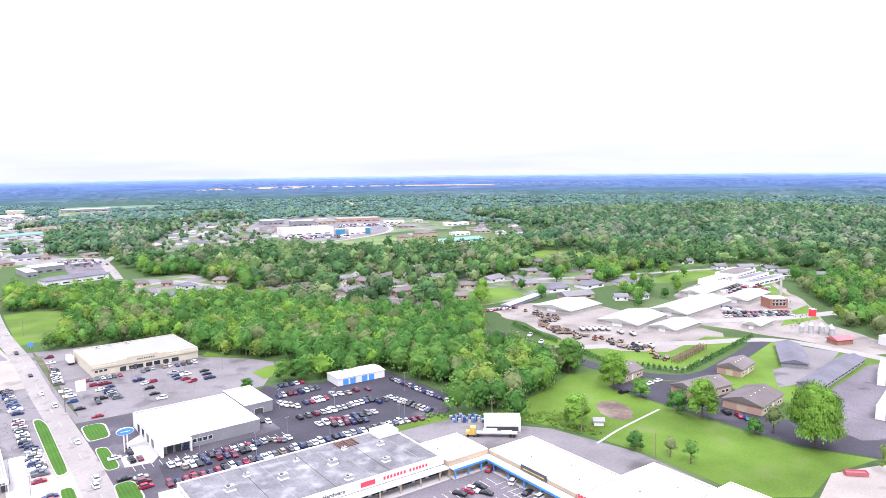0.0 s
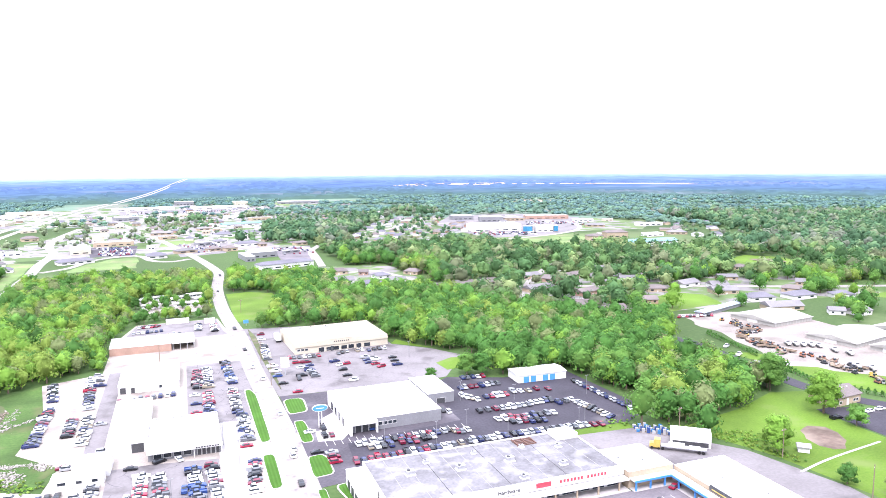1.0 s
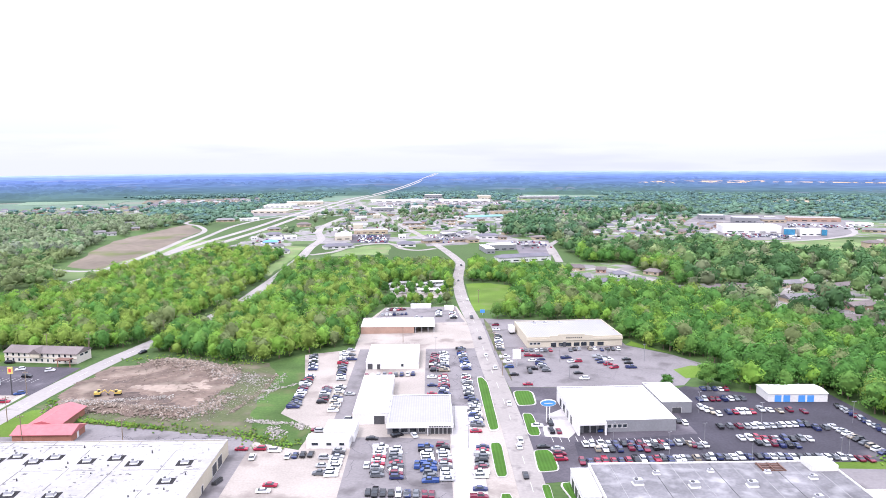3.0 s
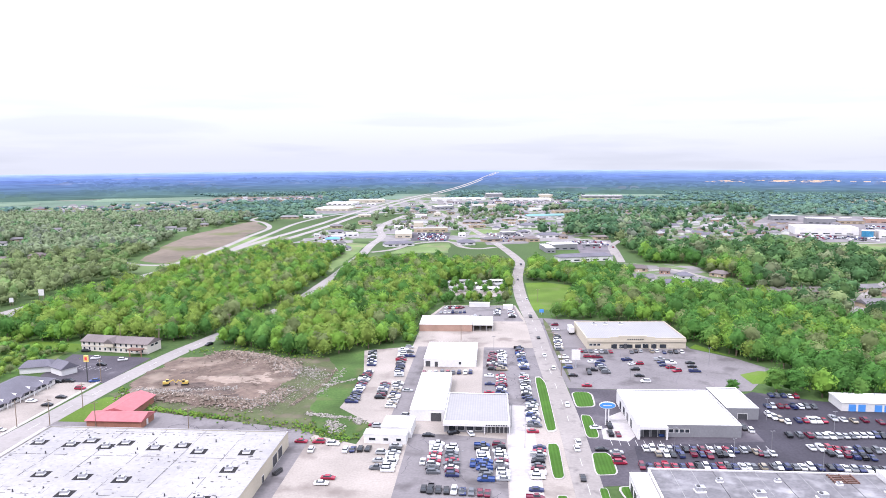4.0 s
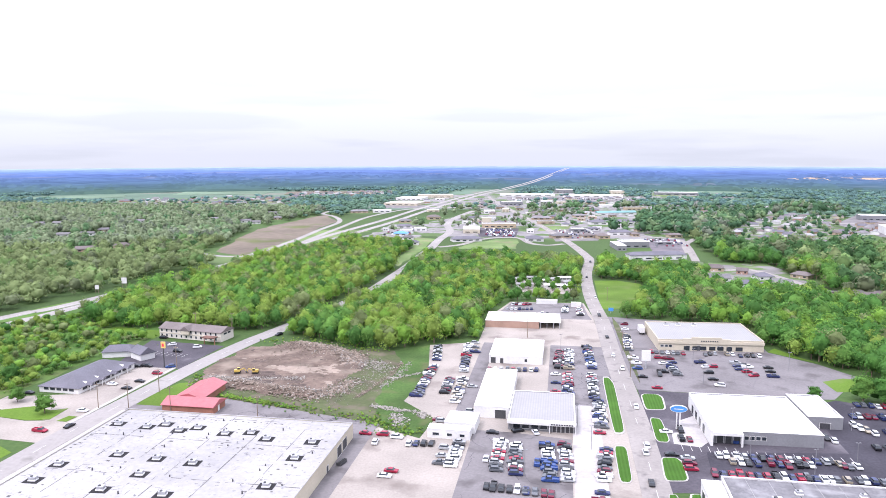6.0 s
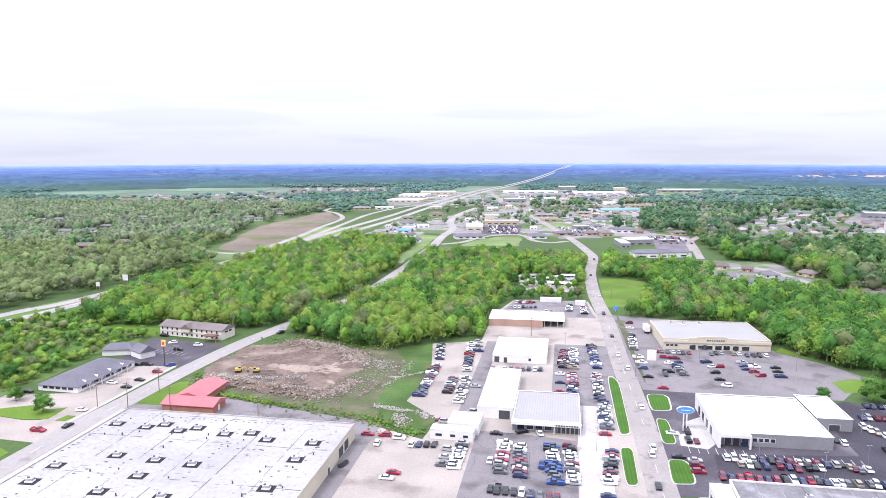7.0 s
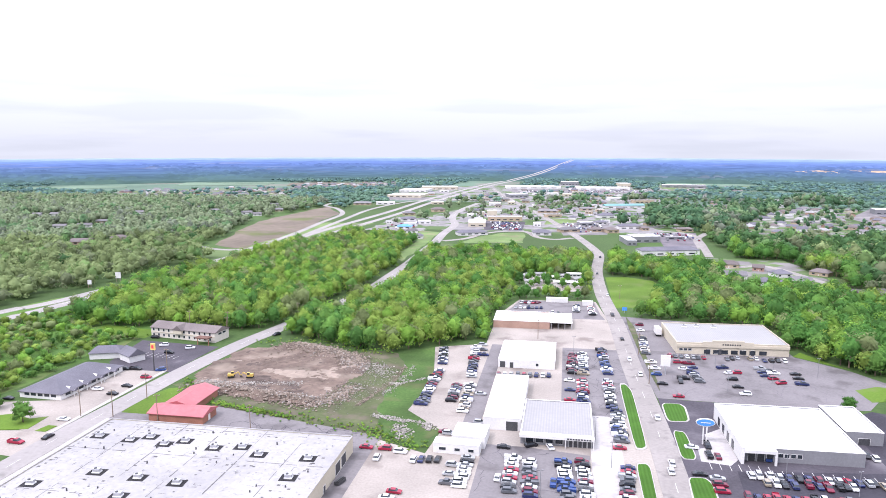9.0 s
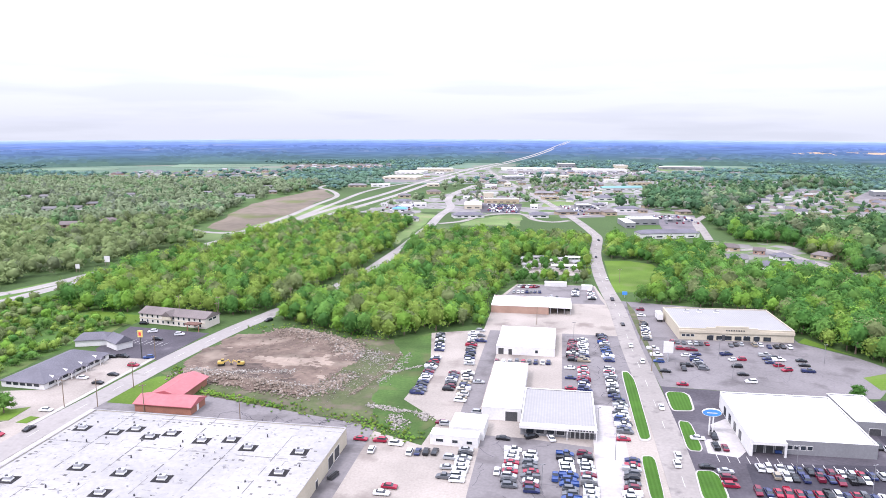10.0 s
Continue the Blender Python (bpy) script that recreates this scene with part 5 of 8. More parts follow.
# flats, sheds and the works on the east
for x, y, w, d, r in ((250, 142, 21, 15, 9), (247, 163, 21, 13, -6), (285, 171, 16, 11, 12), (238, 197, 16, 11, 6)):
    flat = pitched_building("flats", "tan-walled flats with a brown gabled roof", x, y, w, d, 3.6, 2.2, r, WALL_TAN, ROOF_BROWN, windows=(("S", 0.08, 0.3, 1.0, 2.0, 2), ("S", 0.7, 0.92, 1.0, 2.0, 2)), doors=(("S", 0.46, 0.54, 0, 2.6, 1),))
    for p0, p1 in ((-d / 2 + 0.4, -d * 0.14), (d * 0.14, d / 2 - 0.4)):
        part("brick_panel", boxes((-w / 2 - 0.08, p0, 0.05, -w / 2 - 0.003, p1, 2.9)), BRICK_PALE, flat, "brown brick panel")
    for k in range(4):
        part("roof_vent", boxes((-w * 0.3 + k * w * 0.2, -1.6, 5.15, -w * 0.3 + k * w * 0.2 + 0.4, -1.2, 5.75)), WALL_WHITE, flat)
pitched_building("shed", "dark-roofed shed with pale walls", 327, 168, 38, 11, 2.2, 1.5, 33, WALL_GREY, ROOF_SLATE, windows=(("S", 0.1, 0.9, 1, 2.2, 6),))
pitched_building("shed", "long dark-roofed shed on asphalt", 314, 142, 58, 9.5, 2.2, 1.5, 8, WALL_GREY, ROOF_SLATE, windows=(("S", 0.05, 0.95, 1, 2.2, 12),))
for x, y, w, d, r in ((286, 103, 28, 14, 14), (328, 122, 26, 13, 20)):
    flat_building("store_shed", "white flat-roofed shed beside a lane", x - w / 2, y - d / 2, x + w / 2, y + d / 2, 5, WALL_WHITE, ROOF_WHITE, r, 0.2, doors=(("W", 0.2, 0.5, 0, 3, 1),))
for x, y, w, d, h, rise, r in ((328, 318, 34, 30, 2.2, 2.2, 8), (331, 267, 38, 26, 2.2, 2.2, 12), (389, 267, 62, 26, 2.4, 2.8, 8), (335, 240, 28, 17, 2.2, 1.8, 7), (446, 263, 42, 18, 2.4, 1.8, 10), (452, 296, 60, 17, 2.4, 2.0, 11), (375, 213, 19, 10, 2.4, 1.8, 10)):
    pitched_building("sales_barn", "long white-roofed barn in a yard", x, y, w, d, h, rise, r, TENT, TENT, doors=(("W", 0.35, 0.65, 0, 2.4, 1),))
for x, y, w, d, r, roof in ((513, 288, 50, 8, 3, ROOF_GREY), (518, 302, 48, 8, 6, ROOF_GREY), (531, 323, 38, 18, 8, ROOF_BROWN), (487, 316, 32, 8, 8, ROOF_WHITE)):
    flat_building("works_hall", "long low white works hall with a weathered roof", x - w / 2, y - d / 2, x + w / 2, y + d / 2, 3.6, WALL_WHITE, roof, r, 0.2, windows=(("S", 0.05, 0.95, 1.2, 2.2, 6),))
flat_building("brick_works", "red-brick works block beside a stack", 427, 230, 439, 241, 6.5, BRICK, ROOF_WHITE, -30, 0.3, windows=(("S", 0.1, 0.9, 2, 4, 4), ("S", 0.1, 0.9, 4.6, 5.8, 4)))
st = thing("chimney_stack", pose(447, 239, 0), "pale tapering chimney stack", "chimney")
bm = bmesh.new(); tube(bm, 0, 0, 0, 17, 1.1, 0.75, 14)
part("shaft", bm, CONCRETE, st)
bm = bmesh.new(); tube(bm, 0, 0, 17, 17.6, 0.95, 0.95, 14)
part("rim", bm, CONCRETE, st)
for x, y, r, h in ((382, 186, 1.4, 4.5), (384, 181, 1.4, 4.5), (385, 176, 1.3, 4), (380, 190, 1.2, 3.5), (387, 183, 1.3, 4), (388, 178, 1.2, 4)):
    silo = thing("grain_silo", pose(x, y, 0), "galvanised grain silo with a conical cap", "silo", "grain silos")
    bm = bmesh.new(); tube(bm, 0, 0, 0, h, r, r, 16)
    part("drum", bm, STEEL, silo)
    bm = bmesh.new(); tube(bm, 0, 0, h, h + 1.6, r + 0.1, 0.3, 16)
    part("cap", bm, STEEL, silo)
flat_building("works_tower", "narrow red works tower block", 423, 205, 426, 208, 4.5, RED_TRIM, ROOF_WHITE, -30, 0.2)
pitched_building("works_shed", "small shed with a red roof", 372, 166, 10, 7, 2.6, 1.4, -20, BRICK, ROOF_RED)
flat_building("works_store", "long white works store shed", 384, 138, 420, 150, 4.5, WALL_WHITE, ROOF_WHITE, -10, 0.2)
pitched_building("blue_roof_shed", "long open shed with a pale blue roof", 316, 349, 46, 6, 2.2, 0.8, 20, WALL_GREY, PALE_BLUE)
# machinery, boats and frames for sale
random.seed(11)
stock = spline([(300, 322), (297, 300), (284, 296), (277, 270), (277, 253), (280, 244), (283, 230), (280, 214), (278, 203)], 2.0)
boat_row = [(288.8 + 2.8 * k, 268.3 - 2.25 * k) for k in range(5)] + [(300, 250), (302, 243), (286, 226), (289, 221)]
for k in range(88):
    x, y = stock[random.randrange(len(stock))]
    x, y = x + random.uniform(-4.5, 4.5), y + random.uniform(-4, 4)
    kind = random.choice("mmmt")
    if k < len(boat_row):
        (x, y), kind = boat_row[k], "b"
    lab = {"m": "small yellow or orange machine in a sales yard", "b": "white boat on a road trailer", "t": "dark flat trailer in a sales yard"}[kind]
    it = thing({"m": "farm_machine", "b": "boat", "t": "flat_trailer"}[kind], pose(x, y, 0.05, 0, 0, random.uniform(0, 180) if kind != "b" else 62 + random.uniform(-8, 8)), lab, {"m": "machine", "b": "boat", "t": "trailer"}[kind], "sales yard stock")
    if kind == "b":
        bm = bmesh.new()
        prof = [(-2.8, 1.1), (1.0, 1.15), (2.4, 0.6), (3.2, 0.0)]
        hi = [bm.verts.new((px, s * pw, 1.7)) for s in (1, -1) for px, pw in (prof if s > 0 else prof[-2::-1])]
        lo = [bm.verts.new((v.co.x * 0.9, v.co.y * 0.5, 0.7)) for v in hi]
        bm.faces.new(hi); bm.faces.new(lo[::-1])
        for i in range(len(hi)):
            bm.faces.new((lo[i], lo[(i + 1) % len(hi)], hi[(i + 1) % len(hi)], hi[i]))
        bmesh.ops.recalc_face_normals(bm, faces=bm.faces[:])
        part("hull", bm, WALL_WHITE, it)
        part("windscreen", boxes((-0.2, -0.8, 1.7, 0.2, 0.8, 2.2)), GLASS, it)
        part("trailer_frame", boxes((-2.6, -0.9, 0.4, 3.6, 0.9, 0.65), (-1.2, -1.1, 0.0, -0.6, -0.9, 0.6), (-1.2, 0.9, 0.0, -0.6, 1.1, 0.6)), DARK_METAL, it)
    elif kind == "t":
        part("bed", boxes((-3, -1.1, 0.7, 3, 1.1, 0.9), (-3, -1.1, 0.9, 3, -1.0, 1.3), (-3, 1.0, 0.9, 3, 1.1, 1.3)), WOOD, it)
        for wy in (-1.25, 1.1):
            part("wheel", boxes((-0.9, wy, 0, 0.9, wy + 0.15, 0.7)), RUBBER, it)
    else:
        mat = random.choice((YELLOW, ORANGE, WOOD, STEEL, DARK_METAL, BRICK))
        it.scale = (0.72, 0.72, 0.72)
        part("chassis", boxes((-1.6, -0.8, 0.5, 1.6, 0.8, 1.3), (0.6, -0.5, 1.3, 1.6, 0.5, 1.6)), mat, it)
        part("cab", boxes((-0.9, -0.7, 1.3, 0.4, 0.7, 2.5)), GLASS, it)
        for wy in (-1.1, 0.8):
            part("track", boxes((-1.7, wy, 0, 1.7, wy + 0.3, 0.8)), RUBBER, it)
        part("bucket_arm", boxes((1.6, -0.6, 0.3, 2.6, 0.6, 0.5), (1.6, -0.1, 0.5, 2.2, 0.1, 1.5)), mat, it)

# rusty storage racks beside the hedge
for k in range(7):
    rack = thing("storage_rack", pose(276 + 5.0 * k, 196 + 1.1 * k, 0.05, 0, 0, 12), "rusty steel storage rack in a sales yard", "rack", "storage racks")
    for px in (-1.9, 0.0, 1.9):
        for py in (-1.6, 1.5):
            part("upright", boxes((px - 0.1, py, 0, px + 0.1, py + 0.16, 2.6)), RUST, rack)
    for z in (0.9, 1.7, 2.5):
        for py in (-1.5, 0.0, 1.5):
            part("beam", boxes((-2.1, py - 0.1, z, 2.1, py + 0.1, z + 0.16)), RUST, rack)
# semi-trailer, pallets and shed behind the shops
tr = thing("semi_truck", pose(150, 178.5, 0.05, 0, 0, -40), "yellow semi truck with a flatbed trailer", "truck")
part("cab", boxes((-9.5, -1.2, 0.7, -7.6, 1.2, 3.4), (-11, -1.1, 0.7, -9.5, 1.1, 2.0)), YELLOW, tr, "yellow cab")
part("windscreen", boxes((-9.54, -1.0, 2.1, -9.5, 1.0, 3.1)), GLASS, tr)
part("flatbed", boxes((-7.3, -1.25, 1.2, 7, 1.25, 1.5)), STEEL, tr)
part("load", boxes((-5, -1.0, 1.5, 0, 1.0, 2.4), (1.5, -0.9, 1.5, 5, 0.9, 1.9)), ROOF_WHITE, tr)
for wx in (-10.2, -8.0, -6.8, 4.6, 5.9):
    for wy in (-1.2, 0.9):
        bm = bmesh.new(); tube(bm, 0, 0, 0, 0.32, 0.5, 0.5, 12)
        bmesh.ops.transform(bm, matrix=pose(wx, wy + 0.32, 0.5, 90), verts=bm.verts[:])
        part("wheel", bm, RUBBER, tr)
flat_building("open_store", "open-fronted white-roofed store shed", 150, 180, 163, 187, 4.2, WALL_WHITE, ROOF_WHITE, -38, 0.1, doors=(("S", -0.08, 1.08, 0.2, 1.9, 1),))
for k in range(34):
    x, y = 146 + (k % 9) * 1.4 + 0.5 * (k // 9), 198 - (k % 9) * 1.1 + 1.5 * (k // 9)
    h = 0.9 + 0.5 * ((k * 7) % 3)
    pal = thing("goods_stack", pose(x, y, 0.05, 0, 0, -38), "wrapped stack of goods on a pallet", "pallet", "stacked pallets")
    part("pallet", boxes((-0.6, -0.5, 0, 0.6, 0.5, 0.14)), WOOD, pal)
    part("wrapped_load", boxes((-0.55, -0.45, 0.14, 0.55, 0.45, 0.14 + h)), (PAINT["sky_blue"], ROOF_WORN, PAINT["blue"], STEEL)[k % 4], pal)
pitched_building("garden_shed", "small white garden shed on a lawn", 186.3, 164.4, 3.4, 2.6, 2.0, 0.7, -40, WALL_WHITE, ROOF_METAL, category="shed", clear=1)
sk = thing("skip", pose(216.5, 89, 0.05, 0, 0, -45), "orange-red open skip on gravel", "skip")
part("tub", boxes((-3.2, -1.2, 0.1, 3.2, 1.2, 0.9), (-3.2, -1.2, 0.9, 3.2, -1.08, 1.3), (-3.2, 1.08, 0.9, 3.2, 1.2, 1.3), (-3.2, -1.08, 0.9, -3.08, 1.08, 1.3), (3.08, -1.08, 0.9, 3.2, 1.08, 1.3)), ROOF_RED, sk)

PLAIN[0] = True
# town along the highway: shops, halls and offices
ROOFS = {"white": ROOF_WHITE, "cream": ROOF_WHITE, "tan": ROOF_WORN, "slate": ROOF_SLATE, "ash-grey": ROOF_GREYSH, "grey": ROOF_GREY, "brown": ROOF_BROWN, "teal": ROOF_TEAL, "blue": BLUE_TRIM, "pale-blue": PALE_BLUE, "pink": ROOF_METAL, "glass": ROOF_WHITE}
placed = []


def in_front(x, y, half, reach, gap=2.0):
    """Keeps the yard between a building and the open side to the south-west free of trees."""
    r = math.hypot(x, y)
    ux, uy = -x / r, -y / r
    CLEAR.append((np.array([(x - uy * half, y + ux * half), (x + uy * half, y - ux * half), (x + uy * half + ux * reach, y - ux * half + uy * reach), (x - uy * half + ux * reach, y + ux * half + uy * reach)]), gap))


def town(x, y, w, d, h, r, k, reach=0.0):
    n = min(5, max(2, int(w / 8)))
    placed.append((x, y, max(w, d) / 2))
    in_front(x, y, w / 2 + 3, max(min(reach, 40) if x > 300 else reach, d / 2 + (0.055 if x > 300 else 0.09) * math.hypot(x, y)))
    if k in ("slate", "ash-grey", "teal", "blue", "pale-blue", "brown"):
        return pitched_building("town_building", "town building with a %s pitched roof" % k, x, y, w, d, h * 0.75, min(2.6, d * 0.16), r, WALL_TAN if k in ("ash-grey", "brown") else WALL_WHITE, ROOFS[k], hip=min(w, d) / 2.4 if k not in ("teal", "pale-blue") else 0, windows=(("S", 0.05, 0.95, 1.0, 2.2, n),), clear=4)
    wall = {"pink": BRICK_PALE, "grey": WALL_TAN, "tan": WALL_TAN, "cream": WALL_CREAM, "glass": WALL_GREY}.get(k, (WALL_WHITE, WALL_CREAM, WALL_WHITE, WALL_GREY)[int(x + y) % 4])
    ob = flat_building("town_building", "flat-roofed town building with %s" % {"glass": "a blue glazed front", "pink": "pale brick walls", "tan": "tan walls"}.get(k, "a %s roof" % k), x - w / 2, y - d / 2, x + w / 2, y + d / 2, h, wall, ROOFS[k], r, 0.3,
                       windows=(("S", 0.04, 0.96, 1.0, min(3.0, h - 1), n),) if k != "glass" else ())
    if k == "glass":
        part("glass_front", boxes((-w / 2 + 0.5, -d / 2 - 0.3, 1, w / 2 - 0.5, -d / 2 - 0.05, h - 0.6)), BLUE_GLASS, ob, "blue glazed front")
    return ob


# shopping plaza between the two roads
town(-107, 848, 20, 40, 5, 7, "white")
town(-79, 906, 43, 18, 5, 7, "tan")
town(-101, 755, 32, 14, 4, 22, "slate")
town(-28, 769, 19, 16, 4, 7, "slate")
town(-36, 848, 8, 10, 4, 7, "white")
town(-100, 953, 13, 14, 8, 7, "cream")
town(-81, 940, 14, 14, 4, 7, "ash-grey")
# beside the pale road and the highway
town(-183, 795, 16, 12, 4, 7, "blue")
town(-182, 822, 11, 10, 4, 20, "white")
town(-171, 849, 14, 12, 4, 20, "white")
town(-198, 880, 19, 12, 4, 18, "slate")
town(-183, 1006, 19, 16, 5, 18, "brown")
town(-207, 1132, 19, 14, 4, 18, "white")
town(-322, 1098, 28, 14, 4, 16, "ash-grey")
town(-288, 1112, 30, 14, 4, 16, "white")
town(-213, 950, 17, 12, 4, 16, "ash-grey")
# east of the main road, and the office court
town(0, 800, 22, 12, 4, 24, "ash-grey")
town(20, 867, 17, 12, 4, 20, "white")
town(29, 805, 14, 10, 4, 24, "brown")
town(39, 881, 13, 10, 4, 20, "slate")
town(46, 800, 13, 14, 5, 16, "brown")
town(68, 839, 26, 14, 5, 14, "slate")
town(84, 829, 8, 12, 4, 7, "brown")
town(57, 718, 9, 36, 5, 8, "white")
town(73, 734, 27, 20, 6, 14, "white")
town(85, 650, 52, 14, 6, 16, "slate", 26)
town(106, 753, 19, 3, 3, 16, "white")
town(127, 825, 16, 10, 4, 16, "brown")
# behind them, to the railway
town(49, 960, 23, 16, 5, 16, "slate")
town(77, 968, 38, 18, 5, 16, "slate")
town(83, 1117, 62, 14, 5, 18, "teal")
town(121, 1217, 34, 16, 5, 16, "grey")
town(-28, 1019, 28, 12, 4, 7, "ash-grey")
town(-20, 958, 21, 12, 4, 16, "grey")
town(-92, 1311, 36, 30, 6, 18, "white")
town(-113, 1117, 18, 14, 5, 6, "white")
town(-90, 1151, 11, 12, 5, 6, "white")
town(-28, 1364, 20, 14, 5, 16, "white")
town(-1, 1350, 16, 12, 5, 16, "white")
town(-69, 1188, 12, 12, 5, 6, "ash-grey")
town(-104, 1210, 14, 14, 5, 6, "ash-grey")
town(78, 1262, 22, 16, 5, 16, "white")
town(26, 1065, 18, 12, 4, 16, "ash-grey")
# wide retail halls far up the highway
town(-77, 1591, 119, 40, 4.6, 10, "white", 90)
town(4, 1743, 41, 30, 8, 5, "white", 60)
town(72, 1574, 112, 40, 4.6, 5, "white", 90)
town(126, 1689, 26, 30, 8, 16, "cream", 60)
town(257, 1678, 94, 24, 6, -3, "white", 90)
town(-290, 1287, 64, 50, 4.6, -6, "white", 90)
town(-308, 1438, 56, 50, 4.6, -4, "white", 60)
town(-273, 1518, 76, 36, 6, 12, "white", 60)
# hospital, its clinics, a church and a school on the east
town(407, 893, 70, 36, 9, -10, "white", 70)
town(440, 852, 13, 12, 8, -30, "glass", 60)
town(462, 848, 26, 18, 8, -12, "white", 60)
town(474, 838, 7, 7, 8.4, -12, "glass", 60)
town(434, 1081, 35, 24, 7, -7, "white", 60)
town(462, 1025, 37, 20, 8, -12, "white", 60)
town(568, 1036, 71, 24, 6, -16, "pink", 90)
town(503, 1027, 34, 20, 6, -7, "ash-grey", 60)
town(593, 961, 32, 14, 4, -25, "white", 60)
town(562, 877, 28, 14, 4, -30, "ash-grey", 60)
town(466, 728, 19, 14, 7, -10, "brown", 40)
town(506, 744, 28, 16, 9, -10, "brown", 40)
town(501, 673, 72, 16, 4, -4, "teal", 40)
town(486, 633, 42, 12, 3, -2, "pale-blue", 40)
town(644, 862, 38, 14, 4, -13, "white", 60)
town(557, 737, 24, 14, 4, -5, "white", 40)
town(600, 744, 24, 14, 4, -24, "ash-grey", 40)

# smaller shops scattered over the paved town ground
random.seed(33)
for (ax, ay), (bx, by), n, big in (((-150, 860), (110, 1180), 26, 0.7), ((-300, 1215), (110, 1480), 16, 1.0), ((-60, 1490), (300, 1740), 10, 1.2), ((-215, 700), (-150, 900), 6, 0.6), ((440, 880), (640, 1110), 6, 0.8)):
    for k in range(n):
        x, y, w, d = random.uniform(ax, bx), random.uniform(ay, by), random.uniform(11, 24) * big, random.uniform(8, 13) * big
        if any(math.hypot(x - q[0], y - q[1]) < q[2] + max(w, d) / 2 + 4 for q in placed) or any(np.hypot(*(ln - (x, y)).T).min() < max(w, d) / 2 + g for ln, g in CLEAR_LINES):
            continue
        placed.append((x, y, max(w, d) / 2))
        r, kind = random.choice((-8, 0, 5, 12, 30)), random.choice(("white", "white", "grey", "slate", "ash-grey", "brown"))
        if kind in ("slate", "ash-grey", "brown"):
            pitched_building("shop", "small town shop with a %s roof" % kind, x, y, w, d, 3.0, 1.8, r, random.choice((WALL_WHITE, WALL_CREAM, WALL_TAN)), ROOFS[kind], hip=d / 2, windows=(("S", 0.1, 0.9, 0.8, 2.4, 2),), clear=4, category="shop")
        else:
            flat_building("shop", "small flat-roofed town shop with %s roof" % kind, x - w / 2, y - d / 2, x + w / 2, y + d / 2, 3.4, random.choice((WALL_WHITE, WALL_TAN, WALL_CREAM)), ROOFS[kind], r, 0.3, windows=(("S", 0.1, 0.9, 0.8, 2.6, 2),))


# houses in the suburbs
HOUSE_KINDS = ((13, 9, 0, ROOF_GREYSH, WALL_WHITE, "white house with a grey gabled roof"), (15, 9, 4, ROOF_BROWN, WALL_TAN, "tan house with a brown hipped roof"),
               (17, 8, 0, ROOF_BROWN, BRICK_PALE, "long brick bungalow with a brown roof"), (12, 10, 5, ROOF_SLATE, WALL_WHITE, "white house with a slate hipped roof"), (14, 8, 0, ROOF_GREYSH, WALL_TAN, "tan house with a grey gabled roof"))
HOME_SPOTS = []


def home(x, y, w, d, h, r, kind, reach=27.0):
    hip, roof, wall, lab = HOUSE_KINDS[kind][2:]
    ob = pitched_building("house", lab, x, y, w, d, 2.8, d * 0.2, r, wall, roof, hip=hip, windows=(("S", 0.1, 0.36, 0.9, 2.1, 1), ("S", 0.66, 0.92, 0.9, 2.1, 1)), doors=(("S", 0.46, 0.55, 0, 2.1, 1),), category="house")
    tagged(ob, "", "", "suburban houses")
    in_front(x, y, max(w, d) / 2 + 1, reach)
    HOME_SPOTS.append((x, y, max(w, d) / 2 + 2))


# long low apartment rows and bungalows east of the wood
home(188, 485, 25, 11, 3, 5, 2)
home(214, 493, 25, 11, 3, 10, 2)
home(276, 481, 26, 11, 3, -60, 2)
home(300, 497, 26, 11, 3, 20, 2)
home(244, 455, 23, 11, 3, 14, 4)
home(236, 393, 22, 12, 3, -15, 2)
home(251, 370, 16, 12, 3, 2, 2)
home(291, 388, 11, 10, 3, -17, 2)
home(306, 453, 12, 10, 3, -1, 4)
home(341, 514, 18, 11, 3, -19, 4)
home(357, 430, 20, 11, 3, 15, 0)
home(374, 415, 13, 11, 3, -16, 0)
home(362, 396, 18, 12, 3, -16, 4)
home(366, 367, 18, 12, 3, -10, 3)
home(357, 338, 23, 12, 3, -13, 4, 10)
home(412, 382, 13, 10, 3, -50, 1)
home(442, 398, 12, 10, 3, -50, 4)
home(397, 362, 20, 12, 3, -1, 3)
home(376, 314, 9, 8, 3, -39, 0, 8)
home(388, 308, 12, 9, 3, 5, 0, 8)
home(380, 491, 18, 11, 3, -6, 1)
home(454, 477, 11, 10, 3, -41, 1)
home(270, 430, 22, 10, 3, 20, 2)
home(322, 420, 15, 9, 3, -20, 1)
home(262, 508, 20, 10, 3, 12, 4)
home(330, 465, 16, 9, 3, -15, 0)
home(405, 440, 15, 9, 3, -20, 4)
home(425, 352, 15, 9, 3, -20, 3)
# hamlet at the lane's end
home(123, 593, 15, 11, 3, -8, 1)
home(142, 580, 8, 9, 3, -16, 2)
home(117, 545, 15, 11, 3, 0, 0)
home(151, 557, 12, 11, 3, 15, 3)
home(157, 530, 13, 11, 3, -8, 0)
home(134, 523, 18, 11, 3, 15, 3)
home(182, 567, 13, 10, 3, -40, 1)
# white houses north of the works
home(558, 391, 12, 9, 3, -25, 0)
home(552, 352, 11, 9, 3, -23, 0)
home(566, 336, 14, 9, 3, -30, 0)
home(575, 318, 11, 9, 3, -36, 0)
home(563, 296, 18, 10, 3, -40, 0)
home(570, 276, 14, 10, 3, -48, 4)
home(657, 307, 13, 9, 3, -47, 0)
# homes among the trees west of the highway
home(-695, 844, 13, 9, 3, 10, 0, 78)
home(-676, 853, 11, 9, 3, 20, 0, 78)
home(-570, 729, 14, 9, 3, 20, 0, 78)
home(-549, 743, 15, 9, 3, 25, 0, 78)
